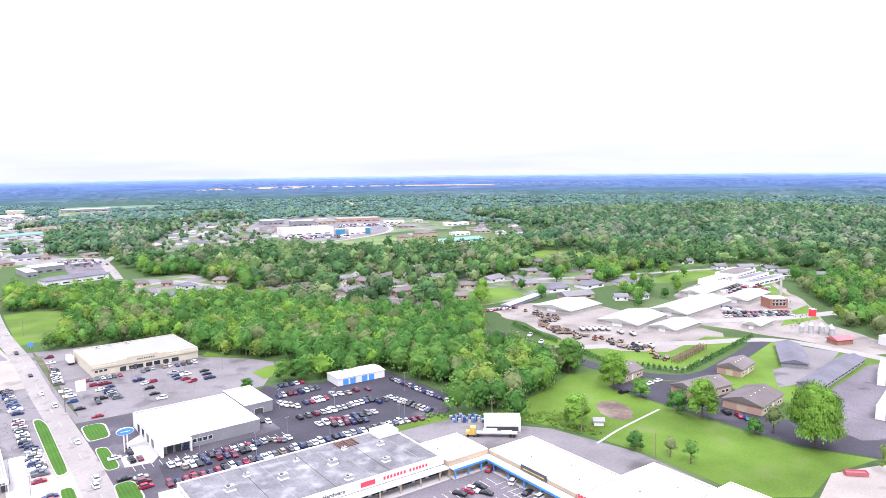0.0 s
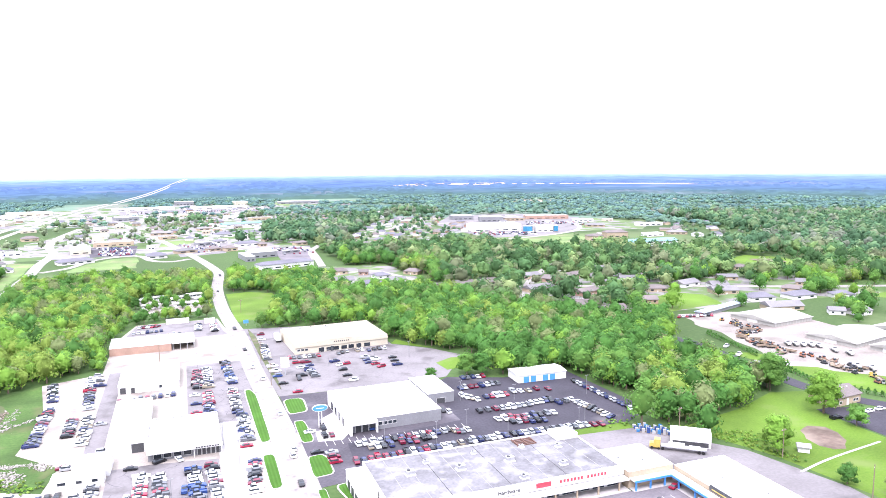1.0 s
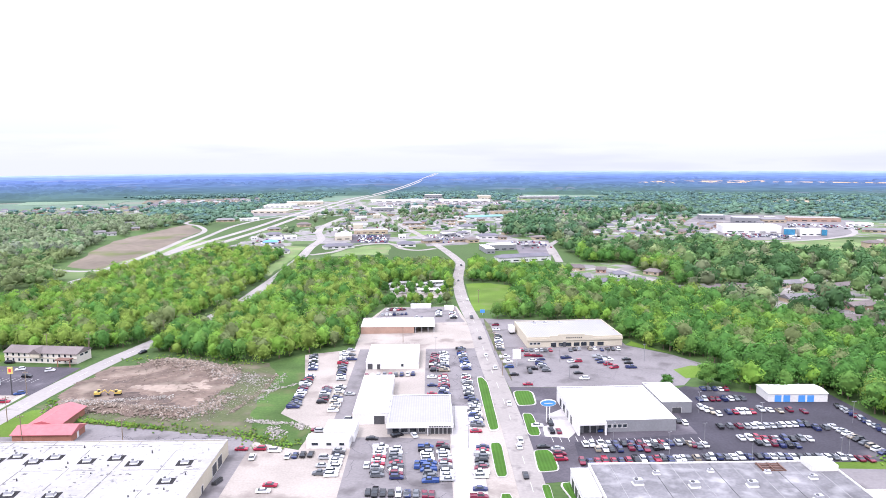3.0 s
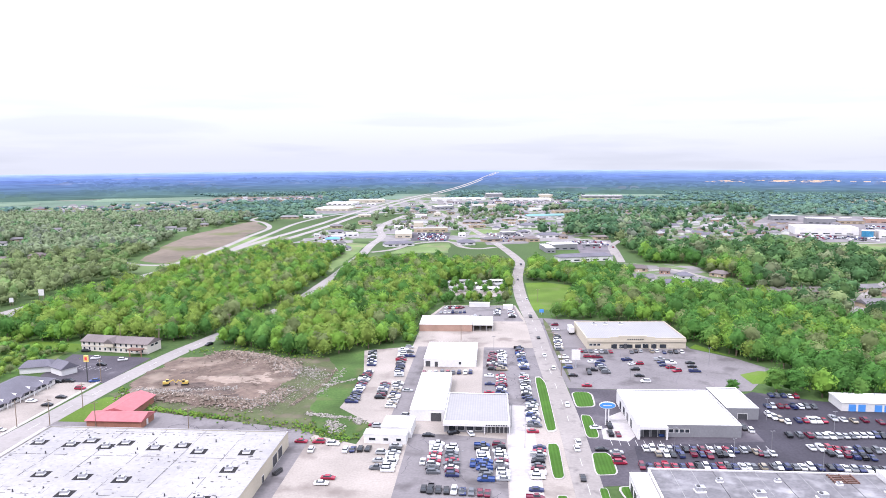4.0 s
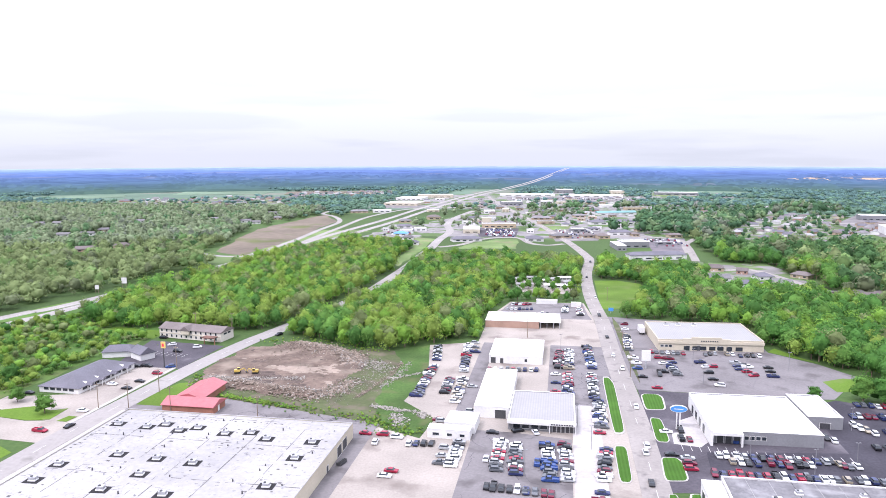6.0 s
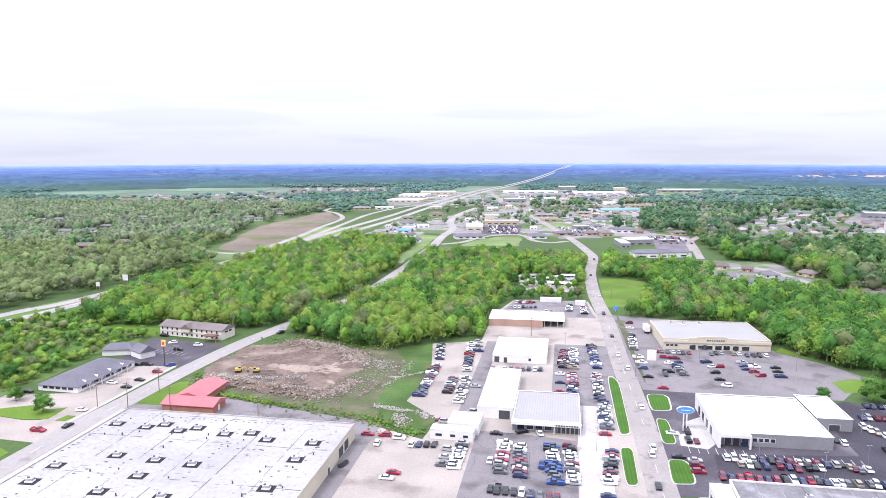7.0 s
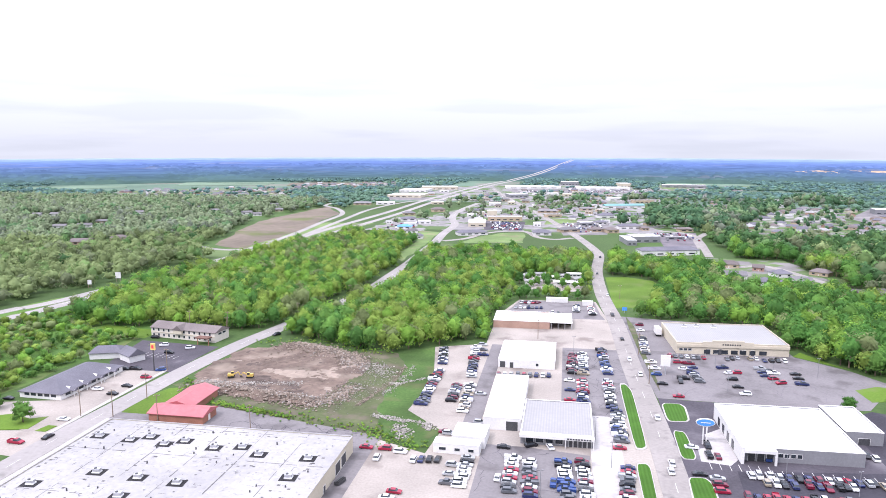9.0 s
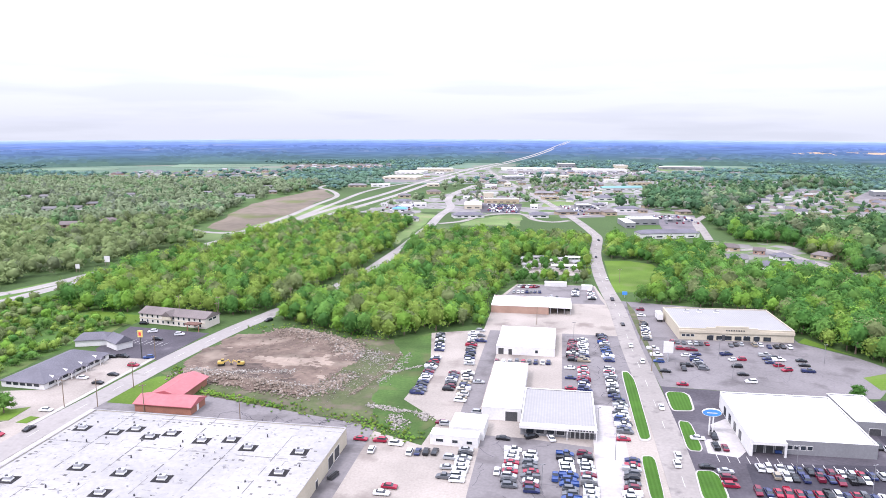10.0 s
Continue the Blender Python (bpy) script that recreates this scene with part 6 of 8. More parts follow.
home(-557, 784, 12, 9, 3, 30, 4, 78)
home(-580, 897, 11, 9, 3, 20, 0, 78)
home(-541, 980, 12, 9, 3, 20, 0, 78)
home(-493, 941, 13, 9, 3, 30, 4, 78)
home(-434, 920, 14, 9, 3, 30, 0, 78)
home(-411, 903, 11, 9, 3, 30, 0, 78)
home(-449, 1050, 14, 9, 3, 20, 0, 78)
home(-408, 970, 11, 9, 3, 20, 4, 78)
home(-459, 619, 19, 12, 3, 25, 2, 58)
home(-442, 650, 15, 11, 3, 25, 1, 58)


def within(x, y, poly):
    r = False
    for (x0, y0), (x1, y1) in zip(poly, poly[1:] + poly[:1]):
        if (y0 > y) != (y1 > y) and x < (x1 - x0) * (y - y0) / (y1 - y0) + x0:
            r = not r
    return r


def homes_over(poly, pitch, keep, turn):
    """Homes in rows over an estate's outline."""
    out, xs, ys = [], [p[0] for p in poly], [p[1] for p in poly]
    c, s, far = math.cos(radians(turn)), math.sin(radians(turn)), 2 * int(max(max(xs) - min(xs), max(ys) - min(ys)) / pitch)
    mx, my = sum(xs) / len(xs), sum(ys) / len(ys)
    for i in range(-far, far + 1):
        for j in range(-far, far + 1):
            u, v = pitch * i + random.uniform(-7, 7), 1.35 * pitch * j + (5 if j % 2 else -5) + random.uniform(-7, 7)
            x, y = mx + u * c - v * s, my + u * s + v * c
            if random.random() < keep and within(x, y, poly):
                out.append((x, y, turn + random.choice((0, 0, 90, 45)) + random.uniform(-18, 18)))
    return out


# open ground before the school and beside the works
in_front(505, 485, 34, 45)
in_front(488, 334, 32, 18)
ESTATES = {
    "hospital": [(178, 822), (225, 806), (318, 813), (341, 861), (366, 880), (415, 971), (445, 1100), (402, 1120), (353, 1144), (259, 1030)],
    "west": [(-813, 1140), (-580, 1139), (-500, 1180), (-566, 1495), (-739, 1438), (-900, 1330)],
    "northwest": [(-590, 1474), (-375, 1533), (-413, 1718), (-624, 1649)],
    "church": [(560, 690), (600, 615), (660, 640), (720, 711), (690, 840), (613, 850)],
    "town": [(-150, 900), (100, 880), (120, 1200), (-110, 1200)],
    "rail": [(120, 1010), (240, 1060), (420, 1200), (330, 1300), (130, 1280)],
    "retail": [(-290, 1220), (90, 1230), (240, 1560), (-40, 1560), (-260, 1420)],
    "woods": [(470, 430), (900, 520), (1000, 760), (720, 1050), (640, 860), (760, 720), (620, 560)],
    "east": [(600, 210), (900, 300), (900, 480), (640, 400)]}
far_homes = []
for key, pitch, keep, turn in (("hospital", 20, 0.85, -25), ("west", 24, 0.6, 12), ("northwest", 21, 0.8, 8), ("church", 26, 0.5, -20), ("town", 30, 0.4, 10), ("rail", 30, 0.4, 15), ("retail", 36, 0.35, 5), ("woods", 52, 0.4, -20), ("east", 55, 0.4, -30)):
    far_homes += homes_over(ESTATES[key], pitch, keep, turn)
taken = list(placed) + HOME_SPOTS
HV, HF, HM, base = [], [], [], 0
for x, y, turn in far_homes:
    w, d, h, rise, a = random.uniform(4.8, 7.4), random.uniform(3.7, 4.8), random.uniform(2.4, 3.4), random.uniform(1.6, 2.6), radians(turn)
    if any(math.hypot(x - q[0], y - q[1]) < q[2] + 8 for q in taken) or any(np.hypot(*(ln - (x, y)).T).min() < 5 + g for ln, g in CLEAR_LINES):
        continue
    taken.append((x, y, 7))
    in_front(x, y, 6, 10, 0.3)
    o, k = 0.5, random.choice((0, 0, 0, 1, 2, 3))
    q = w - d * random.choice((0.0, 0.8, 0.9))
    v = [(-w, -d, 0), (w, -d, 0), (w, d, 0), (-w, d, 0), (-w, -d, h), (w, -d, h), (w, d, h), (-w, d, h), (-q, 0, h + rise), (q, 0, h + rise),
         (-w - o, -d - o, h - 0.2), (w + o, -d - o, h - 0.2), (w + o, d + o, h - 0.2), (-w - o, d + o, h - 0.2), (-q - o, 0, h + rise + 0.25), (q + o, 0, h + rise + 0.25)]
    f = [(0, 1, 5), (0, 5, 4), (1, 2, 6), (1, 6, 5), (2, 3, 7), (2, 7, 6), (3, 0, 4), (3, 4, 7), (4, 8, 7), (5, 6, 9), (10, 11, 15), (10, 15, 14), (12, 13, 14), (12, 14, 15)]
    if q < w:
        f += [(11, 12, 15), (13, 10, 14)]
    roof = 4 + random.choice((0, 1, 1, 1, 2, 2, 2, 3))
    HV += [(x + p * math.cos(a) - q * math.sin(a), y + p * math.sin(a) + q * math.cos(a), z) for p, q, z in v]
    HF += [tuple(i + base for i in t) for t in f]
    HM += [k] * 10 + [roof] * (len(f) - 10)
    base += len(v)
me = bpy.data.meshes.new("distant_homes")
me.from_pydata(HV, [], HF)
for m in (WALL_WHITE, WALL_CREAM, BRICK_PALE, WALL_TAN, ROOF_GREYSH, ROOF_BROWN, ROOF_SLATE, ROOF_METAL):
    me.materials.append(m)
me.polygons.foreach_set("material_index", HM)
tagged(new("distant_homes", me), "far rows of white and tan homes with pitched roofs", "houses", "", "stuff")
SUBURBS = [np.array(ESTATES[k], float) for k in ("hospital", "west", "northwest", "church", "town", "rail", "retail")]
SUBURBS += [np.array(p, float) for p in ([(350, 800), (445, 800), (505, 829), (630, 1033), (589, 1144), (451, 1174), (360, 1008)], [(505, 829), (603, 817), (680, 920), (630, 1033)])]
# cars standing in far lots
HV, HF, HM, base = [], [], [], 0
for cx, cy, w, d, n, a in ((-72, 842, 34, 80, 130, 7), (110, 770, 34, 60, 50, 8), (20, 840, 40, 90, 70, 8), (400, 840, 80, 40, 90, -25), (540, 950, 100, 60, 70, -25), (-20, 1480, 160, 60, 110, 5), (90, 1500, 120, 50, 80, 5), (-90, 960, 70, 60, 40, 0), (60, 1000, 100, 60, 40, 0), (-190, 830, 30, 70, 26, 0), (450, 270, 130, 30, 40, 15), (480, 300, 100, 30, 30, 15)):
    c, s = math.cos(radians(a)), math.sin(radians(a))
    for k in range(n):
        u, v = random.uniform(-w / 2, w / 2), round(random.uniform(-d / 2, d / 2) / 7) * 7
        x, y = cx + u * c - v * s, cy + u * s + v * c
        if any(math.hypot(x - q[0], y - q[1]) < q[2] + 1 for q in taken):
            continue
        HV += [(x + p, y + q, z) for p, q, z in ((-0.9, -2.2, 0.1), (0.9, -2.2, 0.1), (0.9, 2.2, 0.1), (-0.9, 2.2, 0.1), (-0.9, -2.2, 0.95), (0.9, -2.2, 0.95), (0.9, 2.2, 0.95), (-0.9, 2.2, 0.95), (-0.7, -1.3, 1.5), (0.7, -1.3, 1.5), (0.7, 0.8, 1.5), (-0.7, 0.8, 1.5))]
        HF += [tuple(i + base for i in q) for q in ((0, 1, 5, 4), (1, 2, 6, 5), (2, 3, 7, 6), (3, 0, 4, 7), (4, 5, 9, 8), (5, 6, 10, 9), (6, 7, 11, 10), (7, 4, 8, 11), (8, 9, 10, 11))]
        HM += [random.randrange(6)] * 9
        base += 12
me = bpy.data.meshes.new("distant_cars")
me.from_pydata(HV, [], HF)
for cn in ("white", "silver", "black", "maroon", "navy", "grey"):
    me.materials.append(PAINT[cn])
me.polygons.foreach_set("material_index", HM)
tagged(new("distant_cars", me), "far rows of parked cars in mixed colours", "cars", "", "stuff")


# ---- trees ----
def ico_arrays():
    bm = bmesh.new()
    bmesh.ops.create_icosphere(bm, subdivisions=1, radius=1.0)
    v = np.array([q.co for q in bm.verts])
    f = np.array([[q.index for q in t.verts] for t in bm.faces])
    bm.free()
    return v, f


ICO_V, ICO_F = ico_arrays()


def tree_arrays(rng, height, spread, clumps, leaves, leaf, trunk=True, weep=0.0, low=0.12, solid=False):
    """Triangles of one tree: (vertices, triangles, 0 for bark and 1 for leaves)."""
    V, F, M, base = [], [], [], 0

    def add(v, f, m):
        nonlocal base
        V.append(v); F.append(f + base); M.append(np.full(len(f), m)); base += len(v)

    def limb(p, q, r0, r1, n=5):
        a = np.linspace(0, 2 * np.pi, n, endpoint=False)
        ring = np.stack([np.cos(a), np.sin(a), 0 * a], 1)
        v = np.concatenate([p + ring * r0, q + ring * r1])
        k = np.arange(n)
        j = (k + 1) % n
        add(v, np.concatenate([np.stack([k, j, j + n], 1), np.stack([k, j + n, k + n], 1)]), 0)

    crown0 = height * low
    centres = []
    for k in range(clumps):
        a, u = 2.4 * k + rng.uniform(-0.5, 0.5), (k + rng.uniform(0, 1)) / clumps
        rr = spread * 0.68 * np.sqrt(max(0.03, 1.0 - (0.95 * u) ** 2)) * rng.uniform(0.75, 1.1)
        centres.append((np.array([rr * np.cos(a), rr * np.sin(a), crown0 + (height - crown0) * (0.14 + 0.7 * u)]), spread * rng.uniform(0.3, 0.44)))
    centres.append((np.array([0, 0, height * (0.5 + low * 0.5)]), spread * 0.74))
    if trunk:
        top = np.array([0, 0, height * 0.6])
        limb(np.zeros(3), top, height * 0.024, height * 0.012, 6)
        for c, r in centres[:4]:
            limb(np.array([0, 0, height * rng.uniform(0.25, 0.45)]), c, height * 0.011, height * 0.004, 4)
    for c, r in centres:
        sq = np.array([1, 1, 0.8 if c is not centres[-1][0] else min(1.15, 0.42 * height / r)])
        if c is centres[-1][0] or solid:
            v = ICO_V * (r * ((0.66 if solid and c is not centres[-1][0] else 0.9) if trunk else 0.82)) * sq * rng.uniform(0.8, 1.15, (len(ICO_V), 1)) + c
            add(v, ICO_F, 2)
        n = int(leaves / len(centres))
        d = rng.normal(size=(n, 3)); d[:, 2] = np.abs(d[:, 2]) * 0.9 - 0.25
        d /= np.linalg.norm(d, axis=1)[:, None]
        p = c + d * r * sq * rng.uniform(0.6, 1.18, (n, 1))
        p[:, 2] -= weep * rng.uniform(0, 1, n) * r
        q = (p - np.array([0, 0, height * 0.42])) / np.array([spread, spread, height * 0.5])
        d = q * 0.75 + d * 0.6 + np.array([0, 0, 0.1]) + rng.normal(0, 0.18, (n, 3)); d /= np.linalg.norm(d, axis=1)[:, None]
        t = np.cross(d, rng.normal(size=(n, 3))); t /= np.linalg.norm(t, axis=1)[:, None] + 1e-9
        b = np.cross(d, t)
        s = leaf * rng.uniform(0.6, 1.3, (n, 1))
        if weep:
            b = np.stack([0.35 * d[:, 0], 0.35 * d[:, 1], -1.5 + 0 * d[:, 2]], 1)
            t = np.cross(d, b); t /= np.linalg.norm(t, axis=1)[:, None] + 1e-9
        v = np.stack([p - t * s * 0.6 - b * s * 0.4, p + t * s * 0.6 - b * s * 0.35, p + b * s * 0.75], 1).reshape(-1, 3)
        add(v, np.arange(3 * n).reshape(n, 3), 1)
    return np.concatenate(V), np.concatenate(F), np.concatenate(M)


def mesh_from(name, v, f, mats, idx=None, smooth=None):
    me = bpy.data.meshes.new(name)
    me.vertices.add(len(v)); me.vertices.foreach_set("co", np.ascontiguousarray(v, dtype=np.float32).ravel())
    me.loops.add(3 * len(f)); me.loops.foreach_set("vertex_index", np.ascontiguousarray(f, dtype=np.int32).ravel())
    me.polygons.add(len(f)); me.polygons.foreach_set("loop_start", np.arange(0, 3 * len(f), 3, dtype=np.int32))
    for m in mats:
        me.materials.append(m)
    if idx is not None:
        me.polygons.foreach_set("material_index", np.ascontiguousarray(idx, dtype=np.int32))
    if smooth is not None:
        me.polygons.foreach_set("use_smooth", np.ascontiguousarray(smooth, dtype=bool))
    me.update(calc_edges=True)
    return me


def joined(name, kinds, spots, label, category, leaves=None):
    """One mesh of many trees: spots are rows of x, y, z, turn, size, kind, leaf colour."""
    V, F, M, S, base = [], [], [], [], 0
    for x, y, z, a, s, k, leaf in spots:
        v, f, m = kinds[int(k)]
        c, n = math.cos(a) * s, math.sin(a) * s
        w = np.stack([v[:, 0] * c - v[:, 1] * n + x, v[:, 0] * n + v[:, 1] * c + y, v[:, 2] * s + z], 1)
        V.append(w); F.append(f + base); M.append(np.where(m == 0, 0, 1 + int(leaf))); S.append(m == 2); base += len(v)
    me = mesh_from(name, np.concatenate(V), np.concatenate(F), [BARK] + (leaves or LEAF), np.concatenate(M), np.concatenate(S))
    return tagged(new(name, me), label, category, "", "stuff")


def inside(px, py, poly):
    r = np.zeros(len(px), bool)
    n = len(poly)
    for i in range(n):
        (x0, y0), (x1, y1) = poly[i], poly[(i + 1) % n]
        if y0 != y1:
            r ^= ((y0 > py) != (y1 > py)) & (px < (x1 - x0) * (py - y0) / (y1 - y0) + x0)
    return r


def line_gap(px, py, line, closed=False):
    d = np.full(len(px), 1e9)
    n = len(line)
    for i in range(n if closed else n - 1):
        a, b = line[i], line[(i + 1) % n]
        u = b - a
        t = np.clip(((px - a[0]) * u[0] + (py - a[1]) * u[1]) / (u @ u + 1e-9), 0, 1)
        d = np.minimum(d, np.hypot(px - a[0] - t * u[0], py - a[1] - t * u[1]))
    return d


def free(px, py):
    ok = np.ones(len(px), bool)
    for poly, gap in CLEAR:
        lo, hi = poly.min(0) - gap - 1, poly.max(0) + gap + 1
        near = ok & (px > lo[0]) & (px < hi[0]) & (py > lo[1]) & (py < hi[1])
        if near.any():
            i = np.where(near)[0]
            bad = inside(px[i], py[i], poly)
            if gap:
                bad |= line_gap(px[i], py[i], poly, True) < gap
            ok[i[bad]] = False
    for line, gap in CLEAR_LINES:
        lo, hi = line.min(0) - gap, line.max(0) + gap
        near = ok & (px > lo[0]) & (px < hi[0]) & (py > lo[1]) & (py < hi[1])
        if near.any():
            i = np.where(near)[0]
            ok[i[line_gap(px[i], py[i], line[::2]) < gap]] = False
    return ok


rng = np.random.default_rng(7)
NEAR = [tree_arrays(rng, h, s, 13, 345, 0.76, low=0.03) for h, s in ((12, 5.6), (14, 5.4), (11, 5.7), (14.5, 5.9), (10, 5.2), (12.5, 5.4), (11, 6.0))]
MID = [tree_arrays(rng, h, s, 6, 104, 1.2, False, low=0.05) for h, s in ((11, 6.2), (13, 5.8), (10, 6.4), (12, 5.6), (14, 6.2))]
MID_FAR = [tree_arrays(rng, h, s, 4, 36, 1.85, False, low=0.05) for h, s in ((11, 6.4), (13, 6.0), (10, 6.6), (12, 5.8))]
FAR = [tree_arrays(rng, 10, 10.0, 0, 22, 2.6, False) for k in range(4)]

CLEAR.append((np.array([(-36, 462), (10, 462), (12, 528), (-36, 530)], float), 0))
# woods: (outline, spacing, share kept)
WOODS = (
    ([(-146, 346), (-84, 320), (-62, 338), (-40, 348), (-40, 408), (-30, 448), (18, 452), (17, 560), (18, 612), (-60, 622), (-118, 612), (-119, 560), (-122, 454)], 6.7, 0.97),
    ([(-288, 500), (-300, 440), (-262, 420), (-245, 346), (-206, 346), (-162, 345), (-150, 360), (-136, 450), (-134, 560), (-141, 600), (-146, 690), (-172, 712), (-205, 722), (-238, 740), (-248, 692), (-256, 575)], 7.0, 0.96),
    ([(-300, 408), (-240, 300), (-214, 240), (-212, 300), (-205, 345), (-245, 350), (-262, 500), (-290, 470)], 6.5, 0.75),
    ([(-330, 200), (-240, 200), (-212, 240), (-240, 300), (-300, 400)], 6.2, 0.5),
    ([(30, 432), (30, 540), (34, 632), (56, 590), (118, 566), (140, 600), (140, 690), (180, 640), (215, 600), (190, 500), (180, 420), (170, 380), (118, 345), (100, 360), (100, 400), (66, 404), (30, 404), (45, 430), (64, 492), (60, 524), (44, 535)], 7.2, 0.93),
    ([(106, 352), (126, 318), (140, 288), (162, 274), (166, 214), (148, 206), (150, 198), (162, 196), (178, 196), (200, 206), (224, 218), (246, 214), (244, 300), (262, 340), (250, 370), (215, 395), (180, 420), (165, 380)], 6.7, 0.96),
    ([(161, 199), (163, 190), (172, 178), (179, 158), (186, 162), (184, 178), (192, 194), (198, 204)], 5.5, 0.95),
    ([(128, 290), (140, 296), (162, 275), (130, 275), (124, 284)], 7.0, 0.95),
    ([(246, 300), (268, 345), (300, 360), (285, 395), (250, 385)], 8, 0.7),
    ([(412, 187), (402, 152), (430, 140), (560, 170), (600, 260), (552, 292), (480, 232)], 8.5, 0.9),
    ([(379, 334), (430, 366), (480, 388), (520, 398), (570, 430), (560, 450), (480, 430), (430, 402), (388, 362)], 7.5, 0.9),
    ([(371, 296), (414, 313), (420, 326), (382, 322)], 6.5, 0.8),
    ([(340, 400), (380, 440), (440, 470), (420, 500), (350, 460)], 9, 0.7),
)
MIDS = (
    (ESTATES["hospital"], 15, 0.75),
    (ESTATES["church"], 15, 0.7),
    ([(-1000, 500), (-331, 380), (-316, 430), (-306, 500), (-297, 560), (-338, 618), (-350, 690), (-388, 832), (-380, 940), (-374, 1060), (-390, 1130), (-1000, 1130)], 9.6, 0.98),
    ([(-1000, 200), (-362, 200), (-335, 330), (-329, 380), (-1000, 500)], 10, 0.95),
    ([(190, 500), (215, 600), (180, 640), (136, 690), (138, 800), (172, 790), (186, 726), (228, 716), (290, 757), (330, 700), (345, 625), (376, 660), (440, 650), (470, 600), (450, 430), (300, 380), (250, 372), (180, 425)], 10.8, 0.92),
    ([(450, 430), (470, 600), (620, 620), (700, 720), (760, 1000), (1300, 800), (1300, 300), (760, 120), (600, 180), (560, 340)], 12.4, 0.97),
    ([(400, 120), (760, 120), (1100, 300), (1100, -100), (420, 20)], 11.5, 0.88),
    ([(-150, 900), (110, 850), (136, 790), (178, 822), (259, 1030), (350, 1144), (440, 1180), (420, 1300), (-100, 1230)], 11.5, 0.8),
    ([(-262, 800), (-140, 850), (-120, 1200), (-215, 1200)], 15, 0.3),
)


def scatter(poly, step, keep, jitter=0.42):
    p = np.array(poly, float)
    (x0, y0), (x1, y1) = p.min(0), p.max(0)
    gx, gy = np.meshgrid(np.arange(x0, x1, step), np.arange(y0, y1, step * 0.87))
    gx[1::2] += step / 2
    px = gx.ravel() + rng.uniform(-jitter, jitter, gx.size) * step
    py = gy.ravel() + rng.uniform(-jitter, jitter, gx.size) * step
    ok = inside(px, py, p) & (rng.uniform(size=len(px)) < keep)
    px, py = px[ok], py[ok]
    ok = free(px, py)
    return px[ok], py[ok]


def leaf_of(x, y, lift=0.0):
    """Stands of one kind, mixed."""
    n = noise.noise((x * 0.018, y * 0.018, 3.1)) + rng.normal(0, 0.55) + (-0.36 if x > 90 else lift + 0.26 if x < -60 else 0.15 if x < 20 else -0.1)
    if rng.uniform() < 0.13:
        return 4
    return 3 if n > 0.5 else 0 if n > 0.1 else 1 if n > -0.35 else 2


near_spots = []
for poly, step, keep in WOODS:
    for x, y in zip(*scatter(poly, step, keep)):
        scrub = x < -205 and y < 345 or x + 0.9 * y < 55 and y < 400 or -46 < x < 14 and y < 480
        near_spots.append((x, y, 0.0, rng.uniform(0, 6.28), rng.uniform(0.4, 0.75) if scrub and x > -46 else rng.uniform(0.25, 0.6) if scrub else rng.uniform(0.75, 1.22) if x > 60 else rng.uniform(0.65, 1.1), rng.integers(0, len(NEAR)), (3, 0, 3, 1, 4)[rng.integers(0, 5)] if scrub and x < -60 else leaf_of(x, y)))
near_spots.sort(key=lambda s: math.hypot(s[0], s[1]))
mid_spots, edge_spots, HOMES = [], [], np.array([q[:2] for q in taken], float)
for poly, step, keep in MIDS:
    px, py = scatter(poly, step, keep)
    town_side = np.zeros(len(px), bool)
    for sub in SUBURBS:
        town_side |= inside(px, py, sub)
    for x, y, t in zip(px, py, town_side):
        if t and rng.uniform() > 0.75 or not -0.9 < math.atan2(x, y) < 1.4 and rng.uniform() > 0.25:
            continue
        if t and HOMES.size and np.hypot(*(HOMES - (x, y)).T).min() < 8:
            continue
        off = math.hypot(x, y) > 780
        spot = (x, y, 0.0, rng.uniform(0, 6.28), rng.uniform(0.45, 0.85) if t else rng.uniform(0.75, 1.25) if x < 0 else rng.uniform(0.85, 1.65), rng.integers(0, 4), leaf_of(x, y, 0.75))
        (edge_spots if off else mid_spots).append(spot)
far_spots = []
for k in range(2):
    n = 15000 if k == 0 else 1500
    az = rng.uniform(radians(-48), radians(76), n) if k == 0 else rng.uniform(radians(76), radians(312), n)
    r = np.sqrt(rng.uniform(1050 ** 2 if k == 0 else 300 ** 2, 1950 ** 2, n))
    px, py = r * np.sin(az), r * np.cos(az)
    open_land = np.array([noise.noise((x * 0.0016, y * 0.0016, 9.0)) for x, y in zip(px, py)])
    ok = (open_land < np.where(px > 150, 0.55, 0.46)) & free(px, py)
    for sub in SUBURBS:
        ok &= ~inside(px, py, sub) | (rng.uniform(size=n) < 0.2)
    for poly, step, keep in MIDS:
        ok &= ~inside(px, py, np.array(poly, float))
    for x, y, rr in zip(px[ok], py[ok], r[ok]):
        # the bluer hazed leaf is likelier the farther the tree stands
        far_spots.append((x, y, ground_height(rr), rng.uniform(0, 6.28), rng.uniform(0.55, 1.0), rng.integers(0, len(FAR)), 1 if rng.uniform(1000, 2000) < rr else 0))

SINGLE = 75
joined("woodland", NEAR, near_spots[SINGLE:], "dense spring-green broadleaf woodland", "woodland")
joined("suburban_woodland", MID, mid_spots, "leafy suburban and roadside woodland", "woodland", LEAF_MID_HAZE)
joined("distant_woodland", MID_FAR, edge_spots, "leafy woodland beyond the suburbs", "woodland", LEAF_EDGE_HAZE)
joined("far_woodland", FAR, far_spots, "far wooded country in haze-tinted greens", "woodland", LEAF_FAR_HAZE)

parts_cache = {}


